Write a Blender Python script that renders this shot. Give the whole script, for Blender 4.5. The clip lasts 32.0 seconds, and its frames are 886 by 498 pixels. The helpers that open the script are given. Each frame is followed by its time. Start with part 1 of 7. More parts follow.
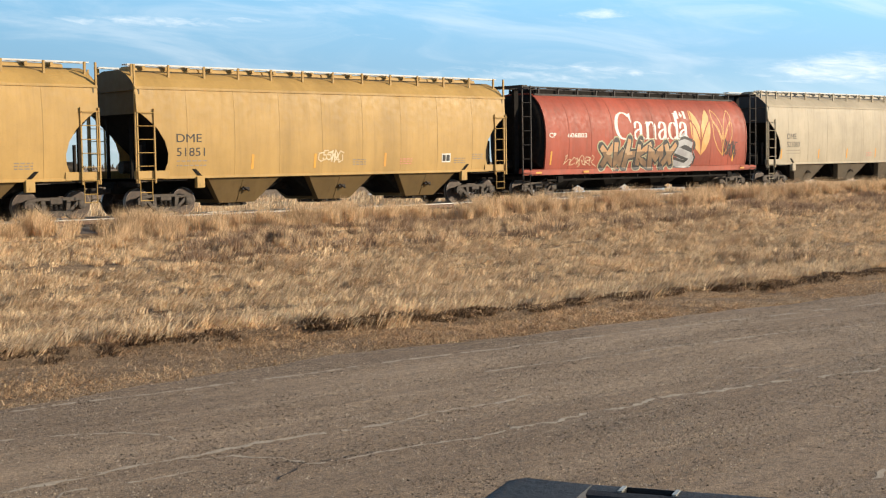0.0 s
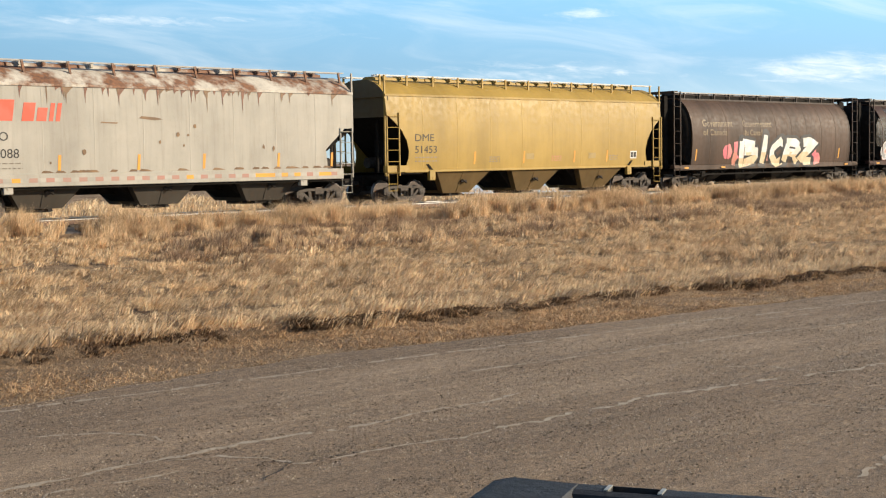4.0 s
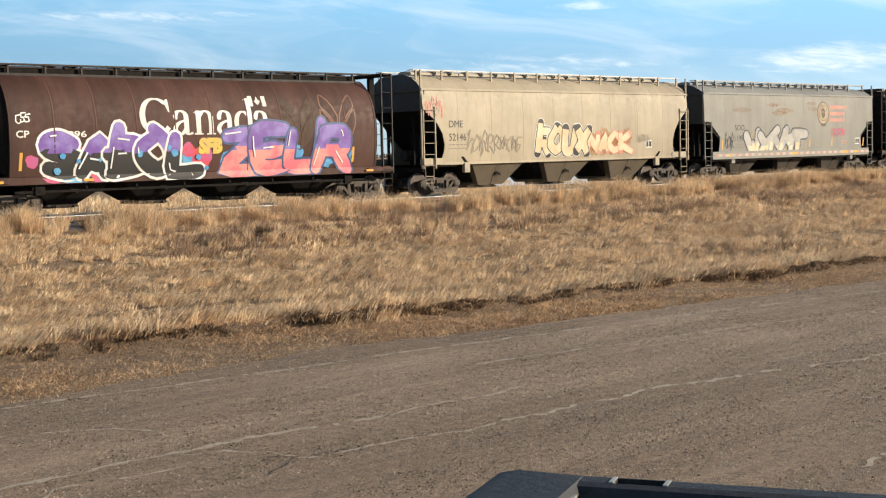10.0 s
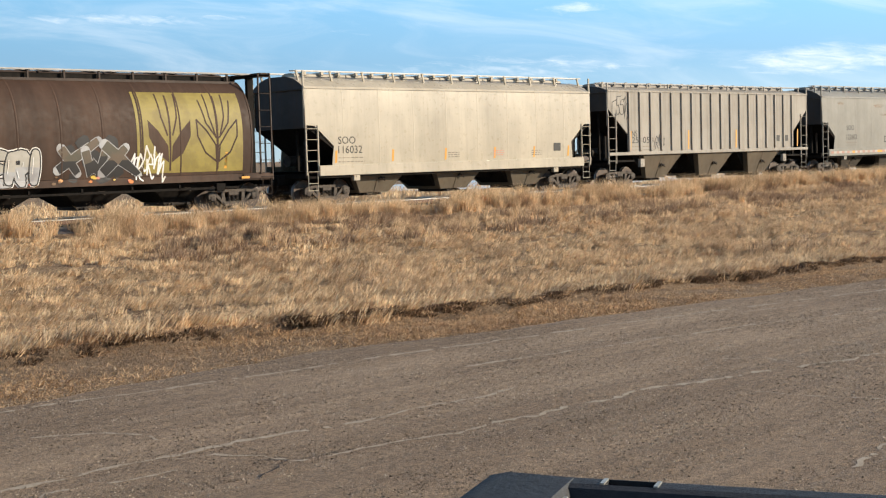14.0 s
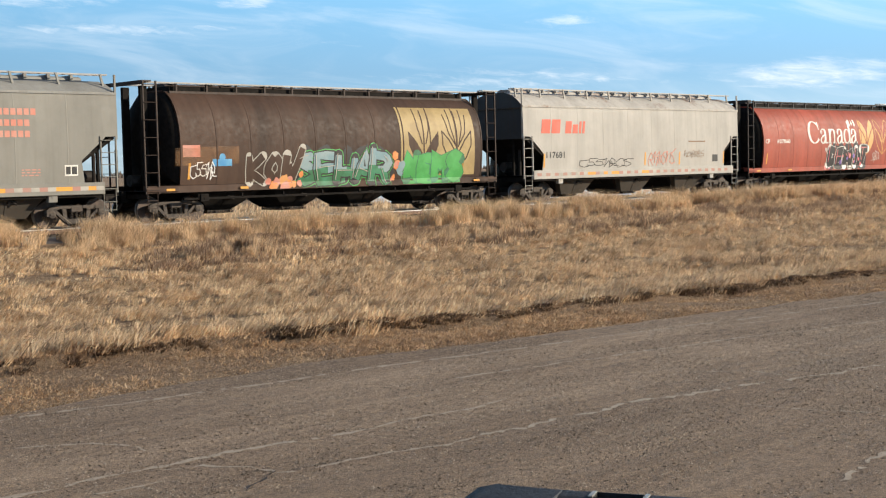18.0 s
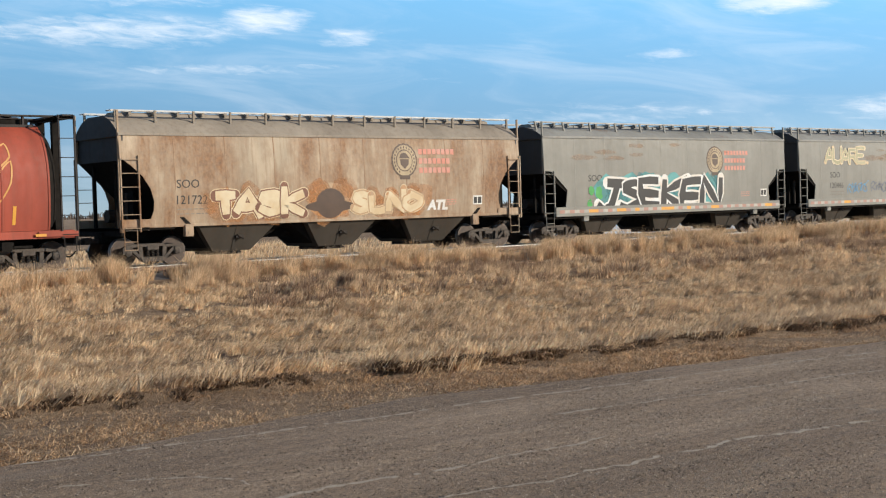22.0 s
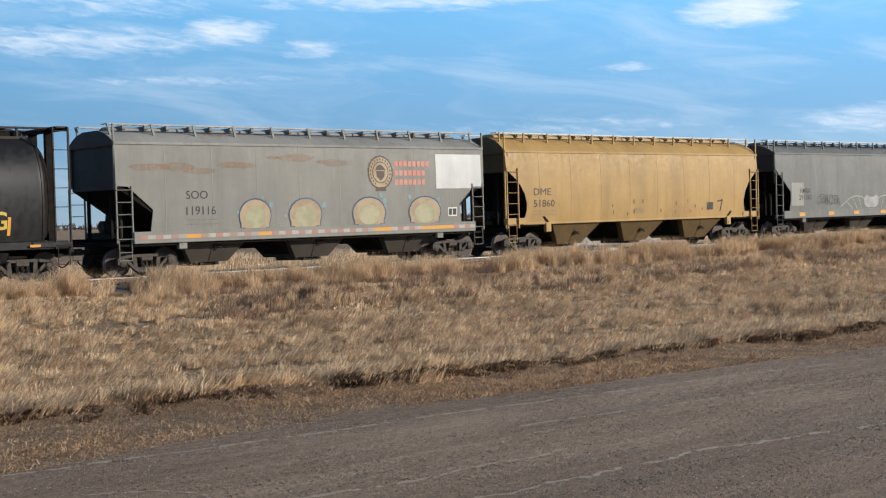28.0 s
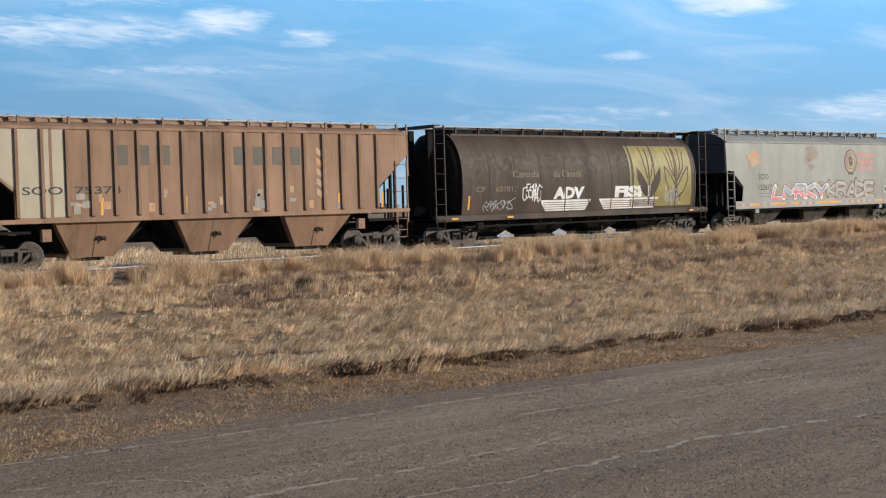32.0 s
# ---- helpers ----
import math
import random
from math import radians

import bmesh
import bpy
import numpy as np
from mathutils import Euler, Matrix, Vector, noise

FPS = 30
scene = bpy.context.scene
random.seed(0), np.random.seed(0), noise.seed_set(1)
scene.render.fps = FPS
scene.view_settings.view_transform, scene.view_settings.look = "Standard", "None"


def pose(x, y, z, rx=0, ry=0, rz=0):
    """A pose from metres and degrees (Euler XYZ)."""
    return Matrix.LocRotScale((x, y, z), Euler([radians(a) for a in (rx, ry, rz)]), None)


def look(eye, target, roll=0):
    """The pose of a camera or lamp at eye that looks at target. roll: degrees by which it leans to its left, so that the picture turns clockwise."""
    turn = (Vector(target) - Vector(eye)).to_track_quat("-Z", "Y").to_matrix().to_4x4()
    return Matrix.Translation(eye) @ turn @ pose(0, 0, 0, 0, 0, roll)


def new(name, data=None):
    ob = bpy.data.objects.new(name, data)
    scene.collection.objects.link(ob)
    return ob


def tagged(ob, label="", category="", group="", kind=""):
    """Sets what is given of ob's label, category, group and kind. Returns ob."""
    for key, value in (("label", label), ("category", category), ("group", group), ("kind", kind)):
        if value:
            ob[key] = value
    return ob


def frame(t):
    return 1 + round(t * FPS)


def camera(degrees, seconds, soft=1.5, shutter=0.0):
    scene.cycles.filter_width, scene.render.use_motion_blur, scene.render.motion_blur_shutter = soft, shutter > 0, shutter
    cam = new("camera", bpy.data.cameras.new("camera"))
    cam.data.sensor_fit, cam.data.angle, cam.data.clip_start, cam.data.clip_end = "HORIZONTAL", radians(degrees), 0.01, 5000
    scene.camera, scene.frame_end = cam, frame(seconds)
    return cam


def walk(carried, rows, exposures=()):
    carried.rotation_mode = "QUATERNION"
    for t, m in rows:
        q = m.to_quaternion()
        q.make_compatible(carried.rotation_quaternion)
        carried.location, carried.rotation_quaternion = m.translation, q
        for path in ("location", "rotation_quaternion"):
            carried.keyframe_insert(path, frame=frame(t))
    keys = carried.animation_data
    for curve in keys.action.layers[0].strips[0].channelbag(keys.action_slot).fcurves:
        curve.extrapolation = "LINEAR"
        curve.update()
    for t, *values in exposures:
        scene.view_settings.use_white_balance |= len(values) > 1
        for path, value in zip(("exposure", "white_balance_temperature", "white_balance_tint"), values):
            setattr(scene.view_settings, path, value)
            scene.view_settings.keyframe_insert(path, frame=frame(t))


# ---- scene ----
cam = camera(36.18, 32.0, soft=1.2)
PATH = [
    (0, pose(0, 0, 2.0, 86.32, 0.91, -43.14)),
    (0.5, pose(0, 0, 2.0, 86.30, 1.06, -42.80)),
    (1, pose(0, 0, 2.0, 86.33, 1.02, -42.87)),
    (1.5, pose(0, 0, 2.0, 86.43, 0.98, -42.97)),
    (2, pose(0, 0, 2.0, 86.42, 0.93, -43.07)),
    (2.5, pose(0, 0, 2.0, 86.43, 0.90, -43.14)),
    (3, pose(0, 0, 2.0, 86.44, 0.85, -43.38)),
    (3.5, pose(0, 0, 2.0, 86.39, 0.87, -43.63)),
    (4, pose(0, 0, 2.0, 86.29, 0.95, -43.74)),
    (4.5, pose(0, 0, 2.0, 86.20, 1.00, -43.93)),
    (6.5, pose(0, 0, 2.0, 85.51, 1.29, -43.53)),
    (7, pose(0, 0, 2.0, 85.32, 1.36, -43.48)),
    (7.5, pose(0, 0, 2.0, 85.29, 1.46, -43.44)),
    (8, pose(0, 0, 2.0, 85.75, 1.21, -43.44)),
    (8.5, pose(0, 0, 2.0, 86.01, 1.19, -43.35)),
    (9, pose(0, 0, 2.0, 86.09, 1.23, -43.49)),
    (9.5, pose(0, 0, 2.0, 86.05, 1.24, -43.51)),
    (10, pose(0, 0, 2.0, 86.01, 1.41, -43.63)),
    (10.5, pose(0, 0, 2.0, 86.01, 1.48, -43.66)),
    (11, pose(0, 0, 2.0, 86.10, 1.49, -43.72)),
    (11.5, pose(0, 0, 2.0, 86.17, 1.53, -43.78)),
    (12, pose(0, 0, 2.0, 86.19, 1.53, -44.06)),
    (12.5, pose(0, 0, 2.0, 86.12, 1.57, -44.22)),
    (13, pose(0, 0, 2.0, 86.14, 1.57, -44.27)),
    (13.5, pose(0, 0, 2.0, 86.10, 1.60, -44.16)),
    (14, pose(0, 0, 2.0, 86.10, 1.63, -44.07)),
    (14.5, pose(0, 0, 2.0, 86.38, 1.59, -44.08)),
    (15, pose(0, 0, 2.0, 86.42, 1.58, -44.11)),
    (15.5, pose(0, 0, 2.0, 86.45, 1.58, -44.28)),
    (17.5, pose(0, 0, 2.0, 86.44, 1.34, -44.49)),
    (18, pose(0, 0, 2.0, 86.58, 1.32, -44.50)),
    (18.5, pose(0, 0, 2.0, 86.73, 1.63, -42.63)),
    (19, pose(0, 0, 2.0, 86.55, 2.02, -39.32)),
    (19.5, pose(0, 0, 2.0, 86.80, 2.15, -39.12)),
    (20, pose(0, 0, 2.0, 87.27, 1.86, -39.41)),
    (20.5, pose(0, 0, 2.0, 87.70, 1.78, -39.48)),
    (21, pose(0, 0, 2.0, 87.94, 1.69, -39.78)),
    (21.5, pose(0, 0, 2.0, 88.09, 1.67, -40.08)),
    (22, pose(0, 0, 2.0, 88.18, 1.70, -40.23)),
    (22.5, pose(0, 0, 2.0, 88.21, 1.70, -40.51)),
    (23, pose(0, 0, 2.0, 88.33, 1.61, -40.88)),
    (23.5, pose(0, 0, 2.0, 88.35, 1.66, -41.03)),
    (24, pose(0, 0, 2.0, 88.40, 1.73, -41.19)),
    (24.5, pose(0, 0, 2.0, 88.48, 1.77, -41.21)),
    (26.5, pose(0, 0, 2.0, 88.73, 1.65, -41.49)),
    (27, pose(0, 0, 2.0, 88.70, 1.65, -41.58)),
    (27.5, pose(0, 0, 2.0, 88.60, 1.71, -41.68)),
    (28, pose(0, 0, 2.0, 88.64, 1.66, -41.82)),
    (28.5, pose(0, 0, 2.0, 88.46, 1.66, -41.85)),
    (29, pose(0, 0, 2.0, 88.38, 1.65, -41.90)),
    (29.5, pose(0, 0, 2.0, 88.15, 1.71, -42.14)),
    (30, pose(0, 0, 2.0, 88.07, 1.73, -42.23)),
    (30.5, pose(0, 0, 2.0, 88.13, 1.78, -42.17)),
    (31, pose(0, 0, 2.0, 88.13, 1.80, -42.04)),
    (31.5, pose(0, 0, 2.0, 88.12, 1.72, -41.96)),
    (32, pose(0, 0, 2.0, 88.18, 1.70, -41.91)),
]
walk(cam, PATH, exposures=[(0, 0.25, 6900, 10), (11.0, 0.25, 6780, 10), (15.5, 0.21, 6560, 10), (18.0, 0.14, 6520, 10), (19.5, 0.08, 6470, 10), (21.5, -0.01, 6340, 10), (23.5, -0.15, 6000, 10), (32.0, -0.19, 5920, 10)])

# ---- sky, sun ----
SUN = Vector((0.70, -0.64, 0.31)).normalized()
world = bpy.data.worlds.new("world")
scene.world = world
world.use_nodes = True
wn = world.node_tree.nodes
wl = world.node_tree.links
sky = wn.new("ShaderNodeTexSky")
sky.sky_type = "NISHITA"
sky.sun_disc = False
sky.sun_elevation = math.asin(SUN.z)
sky.sun_rotation = math.atan2(SUN.x, SUN.y)
sky.altitude = 900
sky.air_density = 1.0
sky.dust_density = 0.25
sky.ozone_density = 3.2
wn["Background"].inputs[1].default_value = 0.088


def wmath(op, a, b=None, c=None):
    m = wn.new("ShaderNodeMath")
    m.operation = op
    for i, v in enumerate((a, b, c)):
        if v is None:
            continue
        if isinstance(v, (int, float)):
            m.inputs[i].default_value = v
        else:
            wl.new(v, m.inputs[i])
    return m.outputs[0]


# high cloud: wisps by bearing and height over the horizon, in degrees
wtc = wn.new("ShaderNodeTexCoord")
wsep = wn.new("ShaderNodeSeparateXYZ")
wl.new(wtc.outputs["Generated"], wsep.inputs[0])
bearing = wmath("MULTIPLY", wmath("ARCTAN2", wsep.outputs[0], wsep.outputs[1]), 57.2958)
height = wmath("MULTIPLY", wmath("ARCSINE", wsep.outputs[2]), 57.2958)
wcomb = wn.new("ShaderNodeCombineXYZ")
wl.new(bearing, wcomb.inputs[0])
wl.new(wmath("ADD", wmath("MULTIPLY", height, 5.0), wmath("MULTIPLY", bearing, 0.5)), wcomb.inputs[1])
wnoise = wn.new("ShaderNodeTexNoise")
wnoise.inputs["Scale"].default_value = 0.7
wnoise.inputs["Detail"].default_value = 8
wnoise.inputs["Roughness"].default_value = 0.62
wnoise.inputs["Distortion"].default_value = 0.5
wl.new(wcomb.outputs[0], wnoise.inputs["Vector"])
CLOUDS = ((31.5, 5.9, 6.2, 0.40, 0.66), (49.8, 6.0, 1.8, 0.40, 0.66), (59.6, 3.45, 4.6, 0.85, 0.85), (48.0, 3.6, 9.0, 0.70, 0.50),
          (27.0, 7.5, 8.0, 0.90, 0.86), (33.0, 7.9, 2.6, 0.80, 1.05), (36.5, 7.15, 1.7, 0.55, 0.80), (41.0, 9.2, 9.5, 0.80, 0.95),
          (54.3, 8.1, 3.0, 1.0, 1.25), (28.0, 9.0, 6.0, 0.8, 0.7), (39.0, 5.2, 3.0, 0.4, 0.25), (20.0, 12.0, 20.0, 3.0, 0.7),
          (70.0, 10.0, 14.0, 2.5, 0.7), (5.0, 5.5, 12.0, 1.2, 0.7), (-60.0, 9.0, 30.0, 3.0, 0.6), (110.0, 7.0, 25.0, 2.0, 0.6))
cover = None
for ca, ch, wa, wh, power in CLOUDS:
    u = wmath("DIVIDE", wmath("SUBTRACT", bearing, ca), wa)
    v = wmath("DIVIDE", wmath("SUBTRACT", height, ch), wh)
    d = wmath("SUBTRACT", 1.0, wmath("ADD", wmath("MULTIPLY", u, u), wmath("MULTIPLY", v, v)))
    d = wmath("MULTIPLY", wmath("MAXIMUM", d, -0.4), power)
    cover = d if cover is None else wmath("MAXIMUM", cover, d)
wisp = wn.new("ShaderNodeMapRange")
wisp.interpolation_type = "SMOOTHSTEP"
wisp.inputs["From Min"].default_value = 0.62
wisp.inputs["From Max"].default_value = 1.42
wisp.inputs["To Max"].default_value = 0.85
wl.new(wmath("ADD", wnoise.outputs["Fac"], wmath("MULTIPLY", cover, 0.62)), wisp.inputs["Value"])
# a thin veil of long streaks over the whole sky
wveil = wn.new("ShaderNodeTexNoise")
wveil.inputs["Scale"].default_value = 0.11
wveil.inputs["Detail"].default_value = 9
wveil.inputs["Roughness"].default_value = 0.60
wveil.inputs["Distortion"].default_value = 0.9
wl.new(wcomb.outputs[0], wveil.inputs["Vector"])
veil = wn.new("ShaderNodeMapRange")
veil.interpolation_type = "SMOOTHSTEP"
veil.inputs["From Min"].default_value = 0.42
veil.inputs["From Max"].default_value = 0.80
veil.inputs["To Max"].default_value = 0.26
wl.new(wveil.outputs["Fac"], veil.inputs["Value"])
cover = wmath("MAXIMUM", wisp.outputs[0], veil.outputs[0])
# the pale band low over the horizon, deepening to blue
haze = wn.new("ShaderNodeMapRange")
haze.inputs["From Min"].default_value = 17.0
haze.inputs["From Max"].default_value = 10.5
haze.inputs["To Max"].default_value = 0.85
wl.new(height, haze.inputs["Value"])
up = wn.new("ShaderNodeMapRange")
up.inputs["From Max"].default_value = 20.0
wl.new(height, up.inputs["Value"])
band = wn.new("ShaderNodeValToRGB")
el = band.color_ramp.elements
el.new(0.22)
el.new(0.48)
for e, (p, c) in zip(el, ((0.0, (5.3, 7.2, 8.3)), (0.20, (3.1, 6.0, 8.9)), (0.48, (3.3, 8.2, 12.9)), (1.0, (0.9, 2.9, 6.4)))):
    e.position, e.color = p, (*c, 1)
wl.new(up.outputs[0], band.inputs[0])
hz = wn.new("ShaderNodeMix")
hz.data_type = "RGBA"
wl.new(haze.outputs[0], hz.inputs[0])
wl.new(sky.outputs[0], hz.inputs[6])
wl.new(band.outputs[0], hz.inputs[7])
cl = wn.new("ShaderNodeMix")
cl.data_type = "RGBA"
wl.new(cover, cl.inputs[0])
# brighter towards the sun's side
side = wn.new("ShaderNodeMapRange")
side.inputs["From Min"].default_value = 20.0
side.inputs["From Max"].default_value = 64.0
side.inputs["To Min"].default_value = 0.83
side.inputs["To Max"].default_value = 1.20
wl.new(bearing, side.inputs["Value"])
glow = wn.new("ShaderNodeVectorMath")
glow.operation = "SCALE"
wl.new(hz.outputs[2], glow.inputs[0])
wl.new(side.outputs[0], glow.inputs["Scale"])
wl.new(glow.outputs[0], cl.inputs[6])
cl.inputs[7].default_value = (13.0, 13.2, 13.4, 1)
wl.new(cl.outputs[2], wn["Background"].inputs[0])
lamp = bpy.data.lights.new("sun", "SUN")
lamp.energy = 5.2
lamp.angle = radians(0.53)
lamp.color = (1.0, 0.88, 0.70)
sun = new("sun", lamp)
sun.matrix_world = look(SUN * 60, (0, 0, 0))

# ---- materials ----
def nodes_of(name):
    m = bpy.data.materials.new(name)
    m.use_nodes = True
    return m, m.node_tree.nodes, m.node_tree.links, m.node_tree.nodes["Principled BSDF"]


def ramp(n, l, fac, stops, interp="LINEAR"):
    r = n.new("ShaderNodeValToRGB")
    r.color_ramp.interpolation = interp
    e = r.color_ramp.elements
    while len(e) < len(stops):
        e.new(0.5)
    for i, (p, c) in enumerate(stops):
        e[i].position = p
        e[i].color = (*c, 1) if len(c) == 3 else c
    l.new(fac, r.inputs[0])
    return r.outputs[0]


def noise_of(n, l, scale, detail=4, rough=0.55, stretch=None, coord="Object", shift=(0, 0, 0), spin=0.0):
    t = n.new("ShaderNodeTexCoord")
    mp = n.new("ShaderNodeMapping")
    mp.inputs["Scale"].default_value = stretch or (1, 1, 1)
    mp.inputs["Location"].default_value = shift
    mp.inputs["Rotation"].default_value = (0, 0, radians(-spin))
    l.new(t.outputs[coord], mp.inputs[0])
    z = n.new("ShaderNodeTexNoise")
    z.inputs["Scale"].default_value = scale
    z.inputs["Detail"].default_value = detail
    z.inputs["Roughness"].default_value = rough
    l.new(mp.outputs[0], z.inputs["Vector"])
    return z.outputs["Fac"]


def mixed(n, l, fac, a, b, mode="MIX"):
    x = n.new("ShaderNodeMix")
    x.data_type = "RGBA"
    x.blend_type = mode
    for sock, v in ((x.inputs[0], fac), (x.inputs[6], a), (x.inputs[7], b)):
        if isinstance(v, (int, float)):
            sock.default_value = v
        elif isinstance(v, tuple):
            sock.default_value = (*v, 1)
        else:
            l.new(v, sock)
    return x.outputs[2]


def bump(n, l, b, height, strength, dist=0.02):
    u = n.new("ShaderNodeBump")
    u.inputs["Strength"].default_value = strength
    u.inputs["Distance"].default_value = dist
    l.new(height, u.inputs["Height"])
    l.new(u.outputs[0], b.inputs["Normal"])


def paint(name, rgb, dirt=0.35, rust=0.0, rough=0.45, stain=(0.10, 0.06, 0.035), streak=0.3, seed=0.0, metal=0.0, spread=0.1, bands=0.14, run=(1, 1, 0.8), rusts=((0.07, 0.022, 0.010), (0.30, 0.11, 0.035))):
    """Weathered paint on steel: grime streaks that run down, blotches, and rust where there is some."""
    m, n, l, b = nodes_of(name)
    pale = tuple(min(1, c * 1.06 + 0.01) for c in rgb)
    dull = tuple(c * 0.88 for c in rgb)
    c = ramp(n, l, noise_of(n, l, 0.8, 5, 0.6, shift=(seed, 0, 0)), [(0.3, dull), (0.55, rgb), (0.8, pale)])
    w = ramp(n, l, noise_of(n, l, 1.0, 4, 0.6, (0.9, 0.25, 0.12), shift=(seed * 5, 2, 0)), [(0.34, (1 - bands,) * 3), (0.5, (1, 1, 1)), (0.68, (1 + 0.8 * bands,) * 3)])
    c = mixed(n, l, 1.0, c, w, "MULTIPLY")
    s = ramp(n, l, noise_of(n, l, 1.0, 6, 0.65, (7, 7, 0.35), shift=(seed * 3, 0, 0)), [(0.5, (0, 0, 0)), (0.78, (streak, streak, streak))])
    c = mixed(n, l, s, c, stain)
    d = ramp(n, l, noise_of(n, l, 26, 4, 0.7, shift=(seed, 1, 0)), [(0.56, (0, 0, 0)), (0.8, (dirt, dirt, dirt))])
    c = mixed(n, l, d, c, stain)
    if rust:
        p = 0.80 - 0.42 * rust
        r1 = ramp(n, l, noise_of(n, l, 0.55, 8, 0.68, run, shift=(seed * 7, 3, 0)), [(p, (0, 0, 0)), (p + spread, (0.9, 0.9, 0.9))])
        rc = ramp(n, l, noise_of(n, l, 9, 5), [(0.3, rusts[0]), (0.7, rusts[1])])
        c = mixed(n, l, r1, c, rc)
    l.new(c, b.inputs["Base Color"])
    b.inputs["Metallic"].default_value = metal
    b.inputs["Specular IOR Level"].default_value = 0.4 if max(rgb) > 0.12 or rough < 0.4 else 0.25
    g = ramp(n, l, noise_of(n, l, 5, 3), [(0.3, (rough,) * 3), (0.7, (rough + 0.18,) * 3)])
    l.new(g, b.inputs["Roughness"])
    bump(n, l, b, noise_of(n, l, 1.1, 2, 0.4), 0.035, 0.02)
    return m


def mark(name, rgb, other=None, wear=0.25, rough=0.6):
    """Lettering or spray paint, a little worn."""
    m, n, l, b = nodes_of(name)
    o = other or tuple(c * 0.8 for c in rgb)
    c = ramp(n, l, noise_of(n, l, 1.6, 4), [(0.42, rgb), (0.6, o)])
    w = ramp(n, l, noise_of(n, l, 12, 5, 0.7), [(0.55, (0, 0, 0)), (0.75, (wear, wear, wear))])
    c = mixed(n, l, w, c, (0.16, 0.11, 0.08))
    l.new(c, b.inputs["Base Color"])
    b.inputs["Roughness"].default_value = rough
    return m


def haze_of_spray(name, rgb, most=0.75):
    """Thin overspray: specks of paint through which the steel shows."""
    m = mark(name, rgb, None, 0.1)
    n, l = m.node_tree.nodes, m.node_tree.links
    a = ramp(n, l, noise_of(n, l, 2.2, 6, 0.75), [(0.34, (0.05, 0.05, 0.05)), (0.62, (most, most, most))])
    l.new(a, n["Principled BSDF"].inputs["Alpha"])
    return m


def road_mat():
    m, n, l, b = nodes_of("chip_seal")
    c = ramp(n, l, noise_of(n, l, 0.5, 6, 0.65, (0.16, 1.6, 1), spin=-6.5), [(0.36, (0.262, 0.190, 0.128)), (0.52, (0.322, 0.236, 0.160)), (0.66, (0.395, 0.296, 0.206))])
    g = ramp(n, l, noise_of(n, l, 34, 5, 0.95), [(0.38, (0.28, 0.275, 0.27)), (0.5, (1.0, 1.0, 1.0)), (0.62, (2.5, 2.4, 2.25))])
    c = mixed(n, l, 0.42, c, g, "MULTIPLY")
    g = ramp(n, l, noise_of(n, l, 9, 4, 0.8), [(0.36, (0.66, 0.66, 0.66)), (0.5, (1.0, 1.0, 1.0)), (0.66, (1.32, 1.30, 1.25))])
    c = mixed(n, l, 0.8, c, g, "MULTIPLY")
    g = ramp(n, l, noise_of(n, l, 140, 2, 0.7), [(0.38, (0.40, 0.39, 0.38)), (0.5, (1.0, 1.0, 1.0)), (0.62, (1.6, 1.58, 1.52))])
    c = mixed(n, l, 0.7, c, g, "MULTIPLY")
    p = ramp(n, l, noise_of(n, l, 0.9, 8, 0.72, (0.14, 2.0, 1), shift=(3, 8, 0), spin=-7.5), [(0.56, (0, 0, 0)), (0.70, (0.55, 0.55, 0.55))])
    c = mixed(n, l, p, c, (0.37, 0.315, 0.25))
    w = ramp(n, l, noise_of(n, l, 0.22, 4, 0.6, (0.5, 1, 1), shift=(9, 2, 0)), [(0.42, (0.86, 0.84, 0.82)), (0.6, (1.08, 1.08, 1.08))])
    c = mixed(n, l, 1.0, c, w, "MULTIPLY")
    t = ramp(n, l, noise_of(n, l, 1.0, 5, 0.7, (0.10, 5.0, 1), shift=(7, 1, 0), spin=-7.0), [(0.40, (0.86, 0.86, 0.87)), (0.52, (0.96, 0.96, 0.96)), (0.66, (1.10, 1.09, 1.07))])
    c = mixed(n, l, 1.0, c, t, "MULTIPLY")
    l.new(c, b.inputs["Base Color"])
    b.inputs["Roughness"].default_value = 0.85
    bump(n, l, b, noise_of(n, l, 40, 5, 0.9), 0.55, 0.010)
    return m


def soil_mat():
    m, n, l, b = nodes_of("dry_ground")
    c = ramp(n, l, noise_of(n, l, 1.1, 8, 0.7), [(0.3, (0.21, 0.132, 0.074)), (0.5, (0.38, 0.255, 0.150)), (0.7, (0.54, 0.385, 0.238))])
    d = ramp(n, l, noise_of(n, l, 14, 5, 0.75), [(0.35, (0.5, 0.5, 0.5)), (0.7, (1.3, 1.3, 1.3))])
    c = mixed(n, l, 0.8, c, d, "MULTIPLY")
    l.new(c, b.inputs["Base Color"])
    b.inputs["Roughness"].default_value = 0.95
    bump(n, l, b, noise_of(n, l, 9, 6, 0.8), 1.0, 0.12)
    return m


